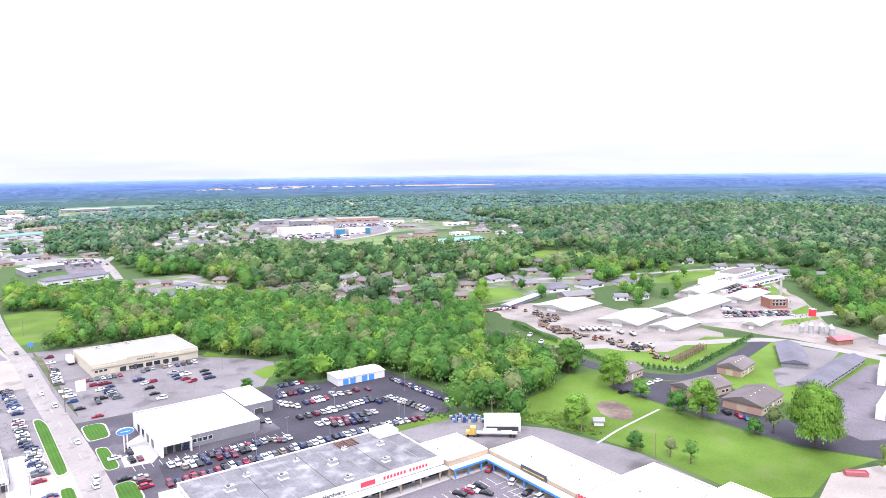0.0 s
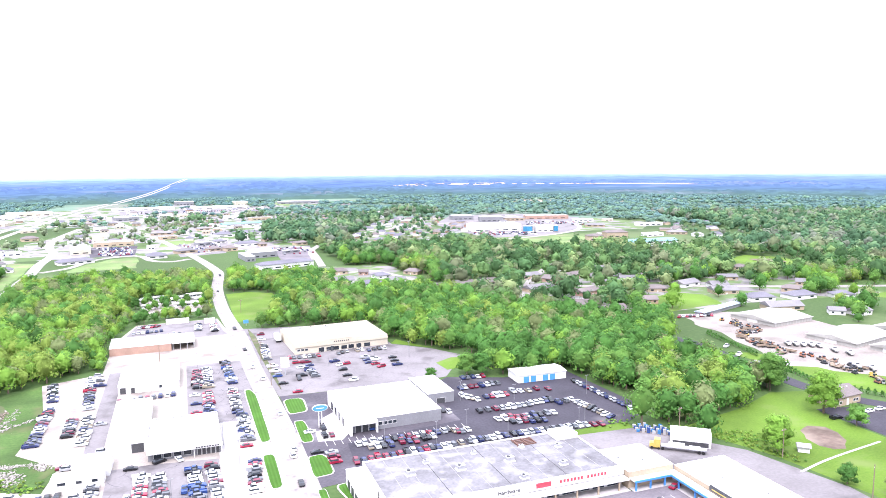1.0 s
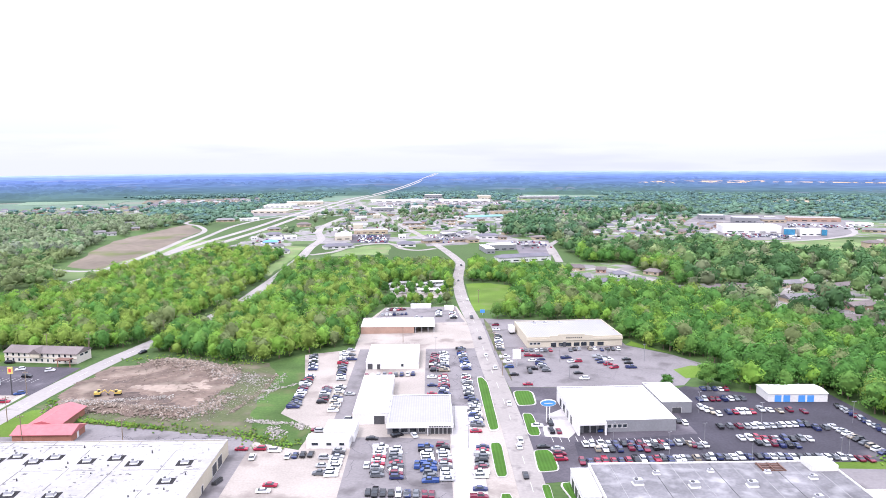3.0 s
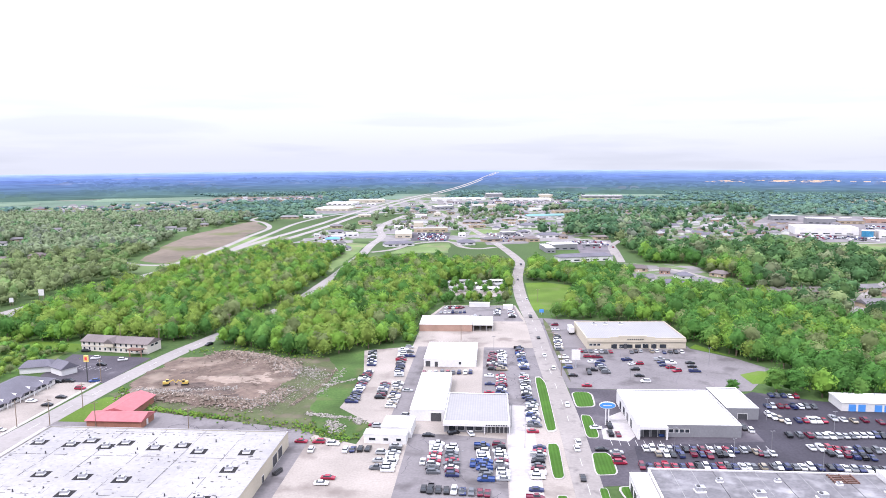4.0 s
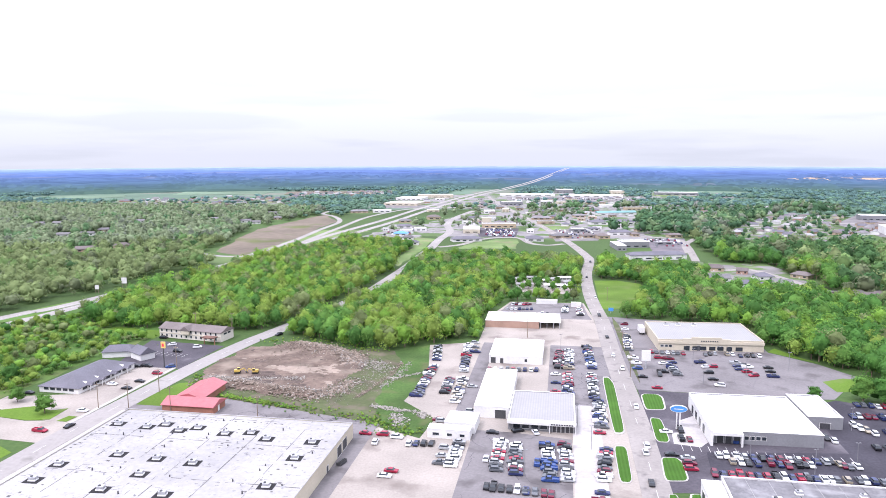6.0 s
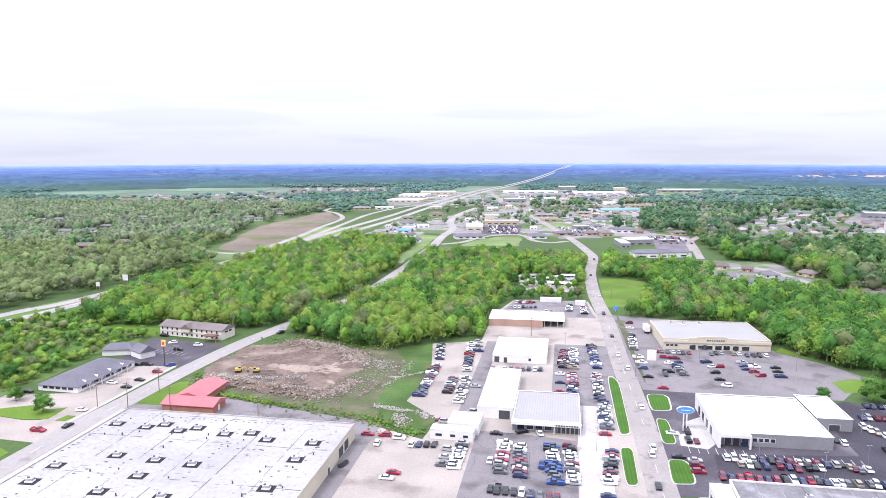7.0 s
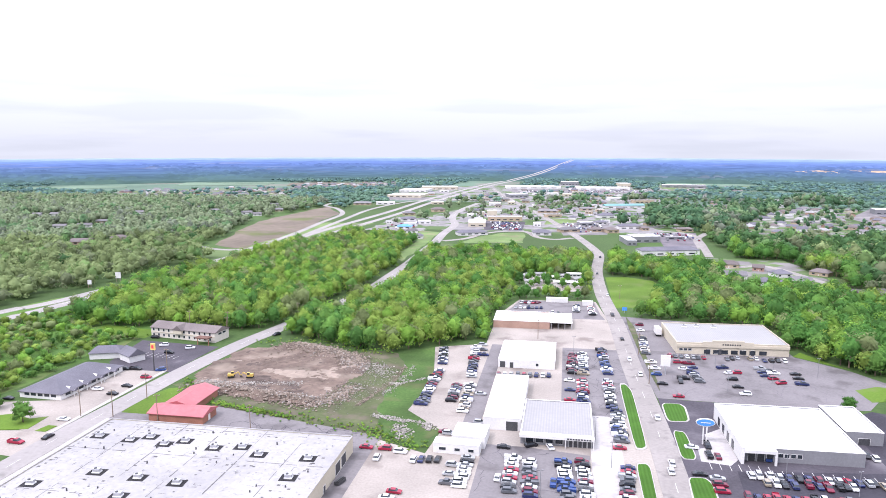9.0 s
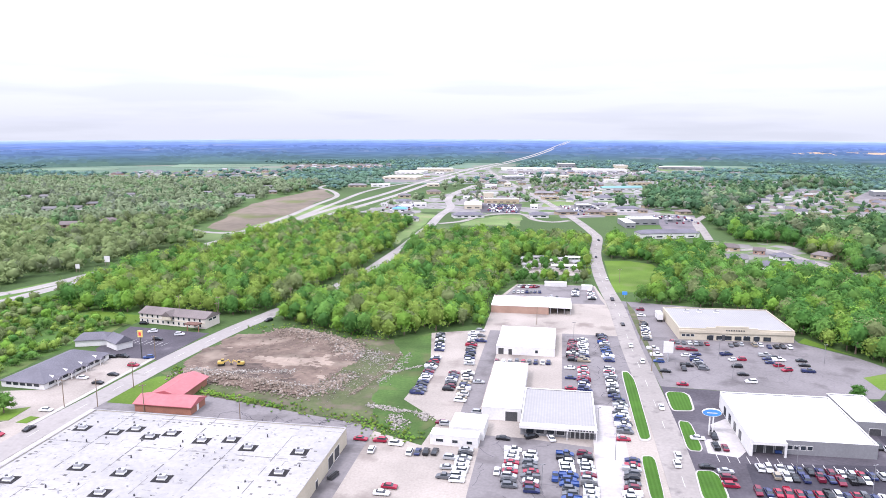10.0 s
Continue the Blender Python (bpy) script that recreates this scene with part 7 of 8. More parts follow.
def tree(x, y, kinds, k, leaf, size, turn, label, group=""):
    key = (id(kinds), k, leaf)
    m = pose(x, y, 0, 0, 0, math.degrees(turn))
    if key not in parts_cache:
        v, f, mm = kinds[k]
        made = []
        for nm, sel, mat in (("trunk", 0, BARK), ("crown", 1, LEAF[leaf])):
            keep = (mm == 0) if sel == 0 else (mm > 0)
            ff = f[keep]
            used, inv = np.unique(ff, return_inverse=True)
            made.append((nm, mesh_from(nm, v[used], inv.reshape(-1, 3), [mat], None, mm[keep] == 2)))
        parts_cache[key] = made
    ob = thing("tree", m @ Matrix.Scale(size, 4), label, "tree", group)
    for nm, me in parts_cache[key]:
        c = new(nm, me)
        c.parent = ob


for x, y, z, a, s, k, leaf in near_spots[:SINGLE]:
    tree(x, y, NEAR, int(k), int(leaf), s, a, "leafy spring-green broadleaf tree at a wood's edge", "woodland edge trees")
WILLOW = [tree_arrays(rng, 22, 9.6, 30, 13000, 0.46, True, 0.4, 0.16, True)]
LONE = [tree_arrays(rng, 14.5, 5.8, 20, 2900, 0.46, True, 0, 0.1, True), tree_arrays(rng, 7, 3.2, 12, 1200, 0.34, True, 0, 0.06, True)]
AIRY = [tree_arrays(rng, 9, 3.0, 8, 520, 0.36, True, 0, 0.15)]
tree(228, 107, WILLOW, 0, 0, 1.0, 0.3, "large drooping bright green willow on a lawn")
for x, y, kinds, k, leaf, s, lab in (
        (221, 145, LONE, 0, 0, 1.15, "round green tree beside flats"), (178, 167, LONE, 0, 0, 0.95, "round green tree on a lawn"), (222, 188, LONE, 0, 0, 1.2, "tall green tree on a lawn"), (179, 142, LONE, 1, 2, 1.0, "small dark green tree on a lawn"),
        (183, 131, AIRY, 0, 4, 0.9, "thin young tree on a lawn"), (184, 124, AIRY, 0, 1, 1.0, "thin young tree on a lawn"), (220, 155, LONE, 1, 2, 1.4, "dark green tree beside asphalt"), (222, 125, LONE, 1, 2, 1.0, "dark green bush beside asphalt"),
        (229, 122, AIRY, 0, 4, 1.3, "thin pale tree beside asphalt"), (224, 83, AIRY, 0, 3, 1.3, "thin pale tree by gravel"), (224, 216, LONE, 0, 1, 1.2, "large dark green tree at a wood's edge"), (222, 174, LONE, 1, 1, 1.3, "green bush beside asphalt"),
        (-184, 222, LONE, 1, 1, 1.2, "small bright tree in a parking island"), (-203, 231, LONE, 1, 1, 1.0, "small bush in a parking island"), (-222, 250, LONE, 1, 2, 1.3, "dark green bush beside an office"), (98, 282, LONE, 1, 2, 0.9, "dark green bush at a lot's edge"),
        (116, 284, LONE, 1, 1, 1.6, "dark green tree at a lot's edge"), (122, 281, LONE, 1, 2, 1.7, "dark green tree at a lot's edge")):
    tree(x, y, kinds, k, leaf, s, x % 6, lab)
for x, y, s in ((293, 365, 1.3), (376, 473, 1), (380, 454, 1.1), (392, 452, 1), (423, 478, 1.2), (377, 415, 0.9), (340, 355, 1), (394, 394, 1.3), (436, 423, 1), (449, 421, 0.9), (463, 421, 1), (445, 377, 1), (434, 350, 0.9), (391, 311, 0.8), (490, 378, 1.1), (484, 359, 1),
                (459, 330, 0.8), (404, 298, 0.7), (428, 305, 0.8), (368, 292, 0.6), (317, 431, 1.1), (346, 460, 1), (387, 499, 1), (272, 375, 1.2), (471, 393, 1.1), (491, 345, 0.8), (285, 420, 1.1), (326, 404, 1), (348, 385, 0.8), (415, 410, 1)):
    tree(x, y, NEAR, int(x) % len(NEAR), (1, 2, 0)[int(y) % 3], s, x % 6, "full green tree in a suburban garden", "garden trees")
tree(398, 330, NEAR, 2, 3, 0.9, 1.0, "bright yellow-green tree beside houses")
for x, y, s in ((-14, 497, 0.7), (-8, 505, 0.6), (-17, 504, 0.65), (-36, 508, 0.75), (-28, 508, 0.6), (11, 500, 0.7), (-4, 486, 0.5), (-14, 486, 0.55), (-25, 487, 0.55), (4, 487, 0.5), (12, 518, 0.7), (-13, 523, 0.7)):
    tree(x, y, NEAR, int(y) % len(NEAR), (2, 1, 2)[int(y) % 3], s, x % 6, "dark green tree among mobile homes")
for x, y, s, leaf in ((-21, 491, 0.5, 1), (-4, 491, 0.45, 0), (-33, 496, 0.6, 2), (-1, 506, 0.5, 1), (-14, 507, 0.5, 3), (-26, 511, 0.6, 1), (8, 488, 0.5, 0)):
    tree(x, y, LONE, 0, leaf, s, x % 6, "small round tree among mobile homes")
# clipped hedge of small conifers
def conifer(x, y, s):
    ob = thing("conifer", pose(x, y, 0, 0, 0, x * 37 % 360), "small dark clipped conifer in a row", "shrub", "hedge row")
    ob.scale = (s, s, s)
    if "c" not in parts_cache:
        bm = bmesh.new(); tube(bm, 0, 0, 0, 0.5, 0.12, 0.1, 6)
        a = bpy.data.meshes.new("trunk"); bm.to_mesh(a); bm.free(); a.materials.append(BARK)
        n = 130
        u, an = rng.uniform(0, 1, n), rng.uniform(0, 6.28, n)
        rr = 0.85 * (1 - u) ** 0.7 + 0.05
        p = np.stack([rr * np.cos(an), rr * np.sin(an), 0.35 + 2.3 * u], 1)
        q = rng.normal(0, 0.22, (n, 3, 3)) + p[:, None]
        parts_cache["c"] = (a, mesh_from("crown", q.reshape(-1, 3), np.arange(3 * n).reshape(n, 3), [LEAF[2]]))
    for nm, me in zip(("trunk", "foliage"), parts_cache["c"]):
        c = new(nm, me); c.parent = ob


for a, b, n in (((266, 301), (258, 258), 18), ((257, 252), (250, 219), 14), ((250, 214), (264, 184), 14), ((268, 184), (347, 200), 34)):
    for k in range(n):
        f = k / (n - 1)
        conifer(a[0] + (b[0] - a[0]) * f, a[1] + (b[1] - a[1]) * f, rng.uniform(0.85, 1.15))

# ---- earth-moving site ----
def in_site(x, y):
    return inside(np.array([x]), np.array([y]), [(-153, 275), (-151, 318), (-123, 331), (-98, 321), (-84, 300), (-86, 275), (-93, 252), (-127, 258), (-141, 258)])[0]


SITE = np.array([(-153, 275), (-151, 318), (-123, 331), (-98, 321), (-84, 300), (-86, 275), (-93, 252), (-127, 258), (-141, 258)], float)


def warped(x, y):
    return x + 5 * noise.noise((x * 0.11, y * 0.11, 1.0)), y + 5 * noise.noise((x * 0.11, y * 0.11, 6.0))


def site_edge(x, y):
    return in_site(*warped(x, y))


def fade(x, y):
    u, v = warped(x, y)
    return min(1.0, float(line_gap(np.array([u]), np.array([v]), SITE, True)[0]) / 3.5)


def ridge(x, y, line, width, high):
    return high * math.exp(-(float(line_gap(np.array([x]), np.array([y]), np.array(line, float))[0]) / width) ** 2)


BERM, HEAP = [(-143, 262), (-125, 263), (-108, 259), (-95, 257)], [(-128, 324), (-112, 320), (-100, 312)]
bm = bmesh.new()
grid = {}
STEP = 1.2
for i in range(74):
    for j in range(74):
        x, y = -156 + STEP * i, 246 + STEP * j
        if site_edge(x, y):
            h = 0.15 + 0.5 * max(0, noise.noise((x * 0.09, y * 0.09, 0))) + 0.25 * noise.noise((x * 0.35, y * 0.35, 4)) + ridge(x, y, BERM, 4, 1.7) + ridge(x, y, HEAP, 6, 1.8)
            h += (ridge(x, y, BERM, 6, 0.5) + ridge(x, y, HEAP, 8, 0.5)) * noise.noise((x * 0.9, y * 0.9, 2))
            grid[i, j] = bm.verts.new((x, y, max(h * fade(x, y), 0.0) + 0.035))
for (i, j), v in list(grid.items()):
    q = [grid.get(k) for k in ((i, j), (i + 1, j), (i + 1, j + 1), (i, j + 1))]
    if all(q):
        f = bm.faces.new(q)
        f.smooth = True
        x, y = v.co.x, v.co.y
        n = noise.noise((x * 0.06, y * 0.1, 11)) + 0.3 * noise.noise((x * 0.3, y * 0.5, 3)) + ridge(x, y, [(-112, 290), (-96, 288)], 7, 0.5)
        f.material_index = 1 if n > 0.38 else 2 if n < -0.32 or (261 < y < 270 and -124 < x < -116) else 0
for v in [v for v in bm.verts if not v.link_faces]:
    bm.verts.remove(v)
site = part("earth_site", bm, DIRT, None)
site.data.materials.append(SAND)
site.data.materials.append(DAMP)
tagged(site, "uneven bare brown earth of a building site", "earth", "", "structure")
CLEAR.append((np.array([(-153, 275), (-151, 318), (-123, 331), (-84, 316), (-70, 292), (-74, 261), (-89, 249), (-127, 258)], float), 1))
OCT_V = np.array([(1, 0, 0), (-1, 0, 0), (0, 1, 0), (0, -1, 0), (0, 0, 1), (0, 0, -1)], float)
OCT_F = np.array([(0, 2, 4), (2, 1, 4), (1, 3, 4), (3, 0, 4), (2, 0, 5), (1, 2, 5), (3, 1, 5), (0, 3, 5)])


def rocks(name, pts, sizes, mat, label):
    V, F, base = [], [], 0
    for (x, y), s in zip(pts, sizes):
        a = rng.uniform(0, 6.28)
        v = OCT_V * rng.uniform(0.6, 1.3, (6, 1)) * s * np.array([1, 0.8, 0.6])
        v = np.stack([v[:, 0] * np.cos(a) - v[:, 1] * np.sin(a), v[:, 0] * np.sin(a) + v[:, 1] * np.cos(a), v[:, 2]], 1)
        z = 0.05
        if site_edge(x, y):
            z += (ridge(x, y, BERM, 4, 1.7) + ridge(x, y, HEAP, 6, 1.8) + 0.15) * fade(x, y)
        V.append(v + np.array([x, y, 0.2 * s + z])); F.append(OCT_F + base); base += 6
    tagged(new(name, mesh_from(name, np.concatenate(V), np.concatenate(F), [mat])), label, "rubble", "", "stuff")


def along(line, n, spread):
    line = np.array(line, float)
    t = rng.uniform(0, len(line) - 1, n)
    i = np.minimum(t.astype(int), len(line) - 2)
    return line[i] + (line[i + 1] - line[i]) * (t - i)[:, None] + rng.normal(0, spread, (n, 2))


def grit(n, lo, hi):
    return lo + (hi - lo) * rng.uniform(0, 1, n) ** 2


rocks("rubble_heap", along([(-132, 325), (-114, 322), (-98, 313), (-90, 306)], 2200, 4.2), grit(2200, 0.15, 0.95), SPOIL, "grey-brown rubble heaped at a site's rim")
rocks("rubble_pale", along([(-118, 323), (-104, 315), (-92, 306), (-80, 300), (-73, 292)], 700, 3.6), grit(700, 0.12, 0.75), STONE, "pale broken rubble at a site's rim")
rocks("rubble_berm", along([(-145, 264), (-125, 263), (-108, 258), (-94, 255), (-86, 264), (-84, 276)], 2400, 2.6), grit(2400, 0.15, 0.85), SPOIL, "brown rubble and broken slabs on a bank")
rocks("berm_debris", along([(-148, 268), (-130, 264), (-106, 260), (-92, 257), (-86, 266), (-82, 280)], 800, 2.8), grit(800, 0.12, 0.7), STONE, "pale broken slabs on a bank")
rocks("inner_ridge", along([(-146, 272), (-130, 271), (-118, 273), (-104, 276)], 700, 1.2), grit(700, 0.12, 0.6), STONE, "ridge of pale broken slabs across bare earth")
rocks("scattered_rubble", along([(-146, 300), (-120, 312), (-96, 300), (-90, 275), (-110, 262), (-135, 285)], 900, 8), grit(900, 0.1, 0.5), SPOIL, "brown broken rubble strewn over earth")
rocks("scrub_stones", along([(-90, 304), (-80, 296), (-74, 284), (-78, 268), (-84, 256)], 600, 4.6), grit(600, 0.08, 0.4), STONE, "pale stones strewn over scrub")
rocks("riprap", along([(-70, 282), (-66, 283), (-56, 292), (-53, 298)], 220, 0.5), grit(220, 0.25, 0.7), STONE, "row of pale stones along a bank")
rocks("riprap_bed", along([(-68, 249), (-60, 247), (-48, 245), (-46, 240)], 520, 0.9), grit(520, 0.18, 0.65), STONE, "bed of pale stones in a ditch")
rocks("riprap_pool", along([(-57, 242), (-53, 232)], 240, 1.6), grit(240, 0.2, 0.7), STONE, "pale stones round a culvert")
rocks("riprap_drain", along([(-69, 304), (-70, 282), (-74, 266), (-76, 258)], 420, 0.8), grit(420, 0.15, 0.55), SPOIL, "grey stones along a drain")
rocks("drain_rim", along([(-66, 306), (-66, 284), (-70, 268)], 160, 1.0), grit(160, 0.2, 0.6), STONE, "pale stones beside a drain")
for x, y, r in ((-135.5, 277.5, 20), (-127.8, 278.4, 190)):
    ex = thing("excavator", pose(x, y, 0.4, 0, 0, r) @ Matrix.Scale(0.68, 4), "yellow tracked excavator on bare earth", "excavator", "excavators")
    part("track", boxes((-1.9, -1.5, 0, 1.9, -0.9, 0.9)), RUBBER, ex)
    part("track", boxes((-1.9, 0.9, 0, 1.9, 1.5, 0.9)), RUBBER, ex)
    part("body", boxes((-2.0, -1.3, 0.95, 1.5, 1.3, 2.0), (-1.9, -1.1, 2.0, -0.2, 1.1, 2.4)), YELLOW, ex)
    part("cab", boxes((0.0, 0.2, 2.0, 1.4, 1.2, 3.2)), GLASS, ex)
    part("cab_roof", boxes((-0.1, 0.1, 3.2, 1.5, 1.3, 3.35)), YELLOW, ex)
    bm = boxes((0, -0.25, -0.25, 3.4, 0.25, 0.3))
    bmesh.ops.transform(bm, matrix=pose(1.2, -0.3, 1.6, 0, -25, 0), verts=bm.verts[:])
    part("boom", bm, YELLOW, ex)
    bm = boxes((0, -0.2, -0.2, 2.4, 0.2, 0.2))
    bmesh.ops.transform(bm, matrix=pose(4.2, -0.3, 3.0, 0, 60, 0), verts=bm.verts[:])
    part("arm", bm, YELLOW, ex)
    part("bucket", boxes((5.0, -0.8, 0.3, 5.9, 0.2, 1.2)), DARK_METAL, ex)
# scrub on the rough ground
shrub_spots = []
SHRUB = [tree_arrays(rng, 1.8, 1.4, 1, 44, 0.34, False) for k in range(3)]
for line, n, sp in (([(-128, 250), (-112, 246), (-96, 242)], 230, 1.1), ([(-100, 244), (-66, 236), (-60, 231), (-45, 227)], 240, 2.4), ([(-152, 272), (-140, 258), (-128, 250)], 120, 1.2), ([(-150, 330), (-124, 334), (-100, 328), (-84, 322)], 150, 2.5), ([(150, 207), (140, 209)], 30, 2), ([(-225, 230), (-250, 280), (-235, 330), (-215, 300)], 90, 12), ([(-300, 300), (-260, 240), (-230, 210)], 90, 14), ([(390, 200), (430, 212), (500, 285)], 40, 4), ([(160, 200), (175, 185), (182, 172)], 160, 2.5), ([(166, 190), (174, 174), (180, 160)], 120, 1.5)):
    for x, y in along(line, n, sp):
        shrub_spots.append((x, y, 0, rng.uniform(0, 6.28), rng.uniform(0.2, 0.6), rng.integers(0, 3), (0, 3, 1, 3, 0)[rng.integers(0, 5)]))
joined("undergrowth", SHRUB, shrub_spots, "tangled yellow-green bushes on rough ground", "bushes")

# thick bushes over the old pasture
BUSH = [tree_arrays(rng, h, s, 4, 110, 0.6, False, low=0.0) for h, s in ((5.5, 4.2), (4.2, 3.8), (7, 4.0))]
bush_spots = []
for poly, step, keep in (([(-335, 205), (-240, 200), (-214, 240), (-212, 300), (-206, 326), (-242, 330), (-246, 352), (-282, 372), (-318, 290)], 5.2, 0.72), ([(-296, 350), (-262, 352), (-258, 420), (-282, 440)], 5.0, 0.8)):
    for x, y in zip(*scatter(poly, step, keep)):
        if noise.noise((x * 0.03, y * 0.03, 8.0)) > -0.25:
            bush_spots.append((x, y, 0, rng.uniform(0, 6.28), rng.uniform(0.45, 1.05), rng.integers(0, 3), (3, 0, 3, 1, 4, 2)[rng.integers(0, 6)]))
joined("pasture_bushes", BUSH, bush_spots, "thick yellow-green bushes over an old pasture", "bushes")

# ---- poles, lamps and billboards ----
def pole(x, y, h, label="wooden utility pole with a crossarm", arm=True, mat=None):
    ob = thing("utility_pole" if arm else "lamp_post", pose(x, y, 0, 0, 0, (x * 13) % 40), label, "pole", "poles")
    bm = bmesh.new(); tube(bm, 0, 0, 0, h, 0.17 if arm else 0.09, 0.11 if arm else 0.07, 8)
    part("shaft", bm, mat or WOOD, ob)
    if arm:
        part("crossarm", boxes((-1.1, -0.08, h - 0.8, 1.1, 0.08, h - 0.62)), WOOD, ob)
        for k in (-0.9, 0.9):
            part("insulator", boxes((k - 0.06, -0.06, h - 0.62, k + 0.06, 0.06, h - 0.4)), STEEL, ob)
    else:
        part("crossbar", boxes((-0.75, -0.04, h - 0.02, 0.75, 0.04, h + 0.06)), WALL_GREY, ob)
        for k in (-0.55, 0.55):
            part("lamp_head", boxes((k - 0.25, -0.15, h + 0.06, k + 0.25, 0.15, h + 0.18)), WALL_GREY, ob)


for x, y in ((-168, 230), (-157, 232), (-155.5, 250), (-166, 281), (-167, 336), (-172, 347), (-192, 345), (-139, 230.5), (-103, 226), (31, 458), (-15, 358), (178, 133), (176, 163), (158, 191), (31.2, 300), (31, 340), (-144, 372), (-133, 430)):
    pole(x, y, 10 if y < 400 else 9)
for x, y in ((2, 336), (2, 300), (8, 240), (-8, 200), (60, 222), (76, 214), (90, 221), (100, 208), (131, 209), (60, 320), (80, 310), (100, 320), (60, 296), (128, 208), (151, 240), (118, 240), (100, 252), (12, 222)):
    pole(x, y, 8, "slim steel lamp post with two heads in a car lot", False, WALL_GREY)
for x, y, w in ((-307, 453, 3.8), (-312, 430, 2.6)):
    bb = thing("billboard", pose(x, y, 0, 0, 0, 8), "white billboard on posts beside a highway", "billboard", "billboards")
    part("panel", boxes((-w / 2, -0.15, 2.6, w / 2, 0.15, 2.6 + 1.1 * w)), WALL_WHITE, bb)
    for k in (-w / 3, w / 3):
        part("post", boxes((k - 0.15, -0.1, 0, k + 0.15, 0.1, 2.6)), WOOD, bb)
bb = thing("blue_sign", pose(31, 421, 0), "small blue roadside sign", "sign")
part("panel", boxes((-1.4, -0.1, 1.4, 1.4, 0.1, 3.4)), BLUE_TRIM, bb)
part("post", boxes((-0.1, -0.1, 0, 0.1, 0.1, 1.4)), STEEL, bb)


# ---- cars ----
def car(kind, colour):
    name, lab = {"s": ("sedan", "sedan"), "u": ("suv", "sport utility car"), "p": ("pickup", "pickup truck"), "v": ("van", "van")}[kind]
    ob = thing(name, pose(0, 0, 0), "%s %s parked on a lot" % (colour.replace("_", " "), lab), "car", "parked cars")
    L, Wd, low, top, roof0, roof1, g0, g1 = {"s": (4.7, 1.82, 0.92, 1.45, -0.95, 0.55, -1.75, 1.2), "u": (4.7, 1.9, 1.08, 1.76, -1.75, 0.5, -2.15, 1.15), "p": (5.7, 1.98, 1.12, 1.85, -0.25, 1.0, -0.6, 1.6), "v": (5.4, 2.0, 1.2, 2.1, -2.3, 0.9, -2.6, 1.9)}[kind]
    a = L / 2
    prof = [(-a, 0.45), (-a + 0.1, 0.28), (a - 0.15, 0.28), (a, 0.45), (a - 0.03, 0.72), (g1 + 0.1, low), (g0 - 0.1, low), (-a + 0.05, low - 0.08)]
    bm = bmesh.new()
    rows = [[bm.verts.new((x, s * Wd / 2, z)) for x, z in prof] for s in (-1, 1)]
    mid = [[bm.verts.new((v.co.x, v.co.y * 0.9, v.co.z + (0.04 if v.co.z > 0.6 else 0))) for v in r] for r in rows]
    n = len(prof)
    for p, q in ((rows[0], mid[0]), (mid[0], mid[1]), (mid[1], rows[1])):
        for k in range(n):
            bm.faces.new((p[k], q[k], q[(k + 1) % n], p[(k + 1) % n]))
    bm.faces.new(rows[0]); bm.faces.new(rows[1][::-1])
    if kind == "p":      # bed walls
        box(bm, -a + 0.05, -Wd / 2 + 0.02, low - 0.02, g0 - 0.1, -Wd / 2 + 0.14, low + 0.22)
        box(bm, -a + 0.05, Wd / 2 - 0.14, low - 0.02, g0 - 0.1, Wd / 2 - 0.02, low + 0.22)
        box(bm, -a + 0.02, -Wd / 2 + 0.02, low - 0.02, -a + 0.12, Wd / 2 - 0.02, low + 0.22)
    box(bm, roof0, -Wd / 2 * 0.76, top - 0.05, roof1, Wd / 2 * 0.76, top)      # roof panel
    bmesh.ops.recalc_face_normals(bm, faces=bm.faces[:])
    part("body", bm, PAINT[colour], ob)
    bm = bmesh.new()
    lo = [bm.verts.new((x, y, low - 0.02)) for x, y in ((g0, -Wd * 0.46), (g1, -Wd * 0.46), (g1, Wd * 0.46), (g0, Wd * 0.46))]
    hi = [bm.verts.new((x, y, top - 0.05)) for x, y in ((roof0, -Wd * 0.375), (roof1, -Wd * 0.375), (roof1, Wd * 0.375), (roof0, Wd * 0.375))]
    for k in range(4):
        bm.faces.new((lo[k], lo[(k + 1) % 4], hi[(k + 1) % 4], hi[k]))
    part("cabin_glass", bm, GLASS, ob)
    for wx in (-a * 0.62, a * 0.64):
        for wy in (-Wd / 2 + 0.02, Wd / 2 - 0.24):
            bm = bmesh.new(); tube(bm, 0, 0, 0, 0.22, 0.34, 0.34, 10)
            bmesh.ops.transform(bm, matrix=pose(wx, wy + 0.22, 0.34, 90), verts=bm.verts[:])
            part("wheel", bm, RUBBER, ob)
    return ob


MIX = {"m": ("white", "silver", "white", "black", "maroon", "navy", "white", "silver", "navy", "grey", "red", "navy", "white", "black"), "w": ("white", "silver", "white", "grey", "white", "black", "tan", "navy"), "d": ("black", "grey", "navy", "maroon", "white", "silver", "navy", "red", "white"),
       "b": ("blue", "navy", "black", "silver", "grey", "white", "navy", "blue", "maroon", "white", "black"), "r": ("red", "white", "maroon", "silver", "maroon", "black")}
cars = {}
crng = random.Random(3)


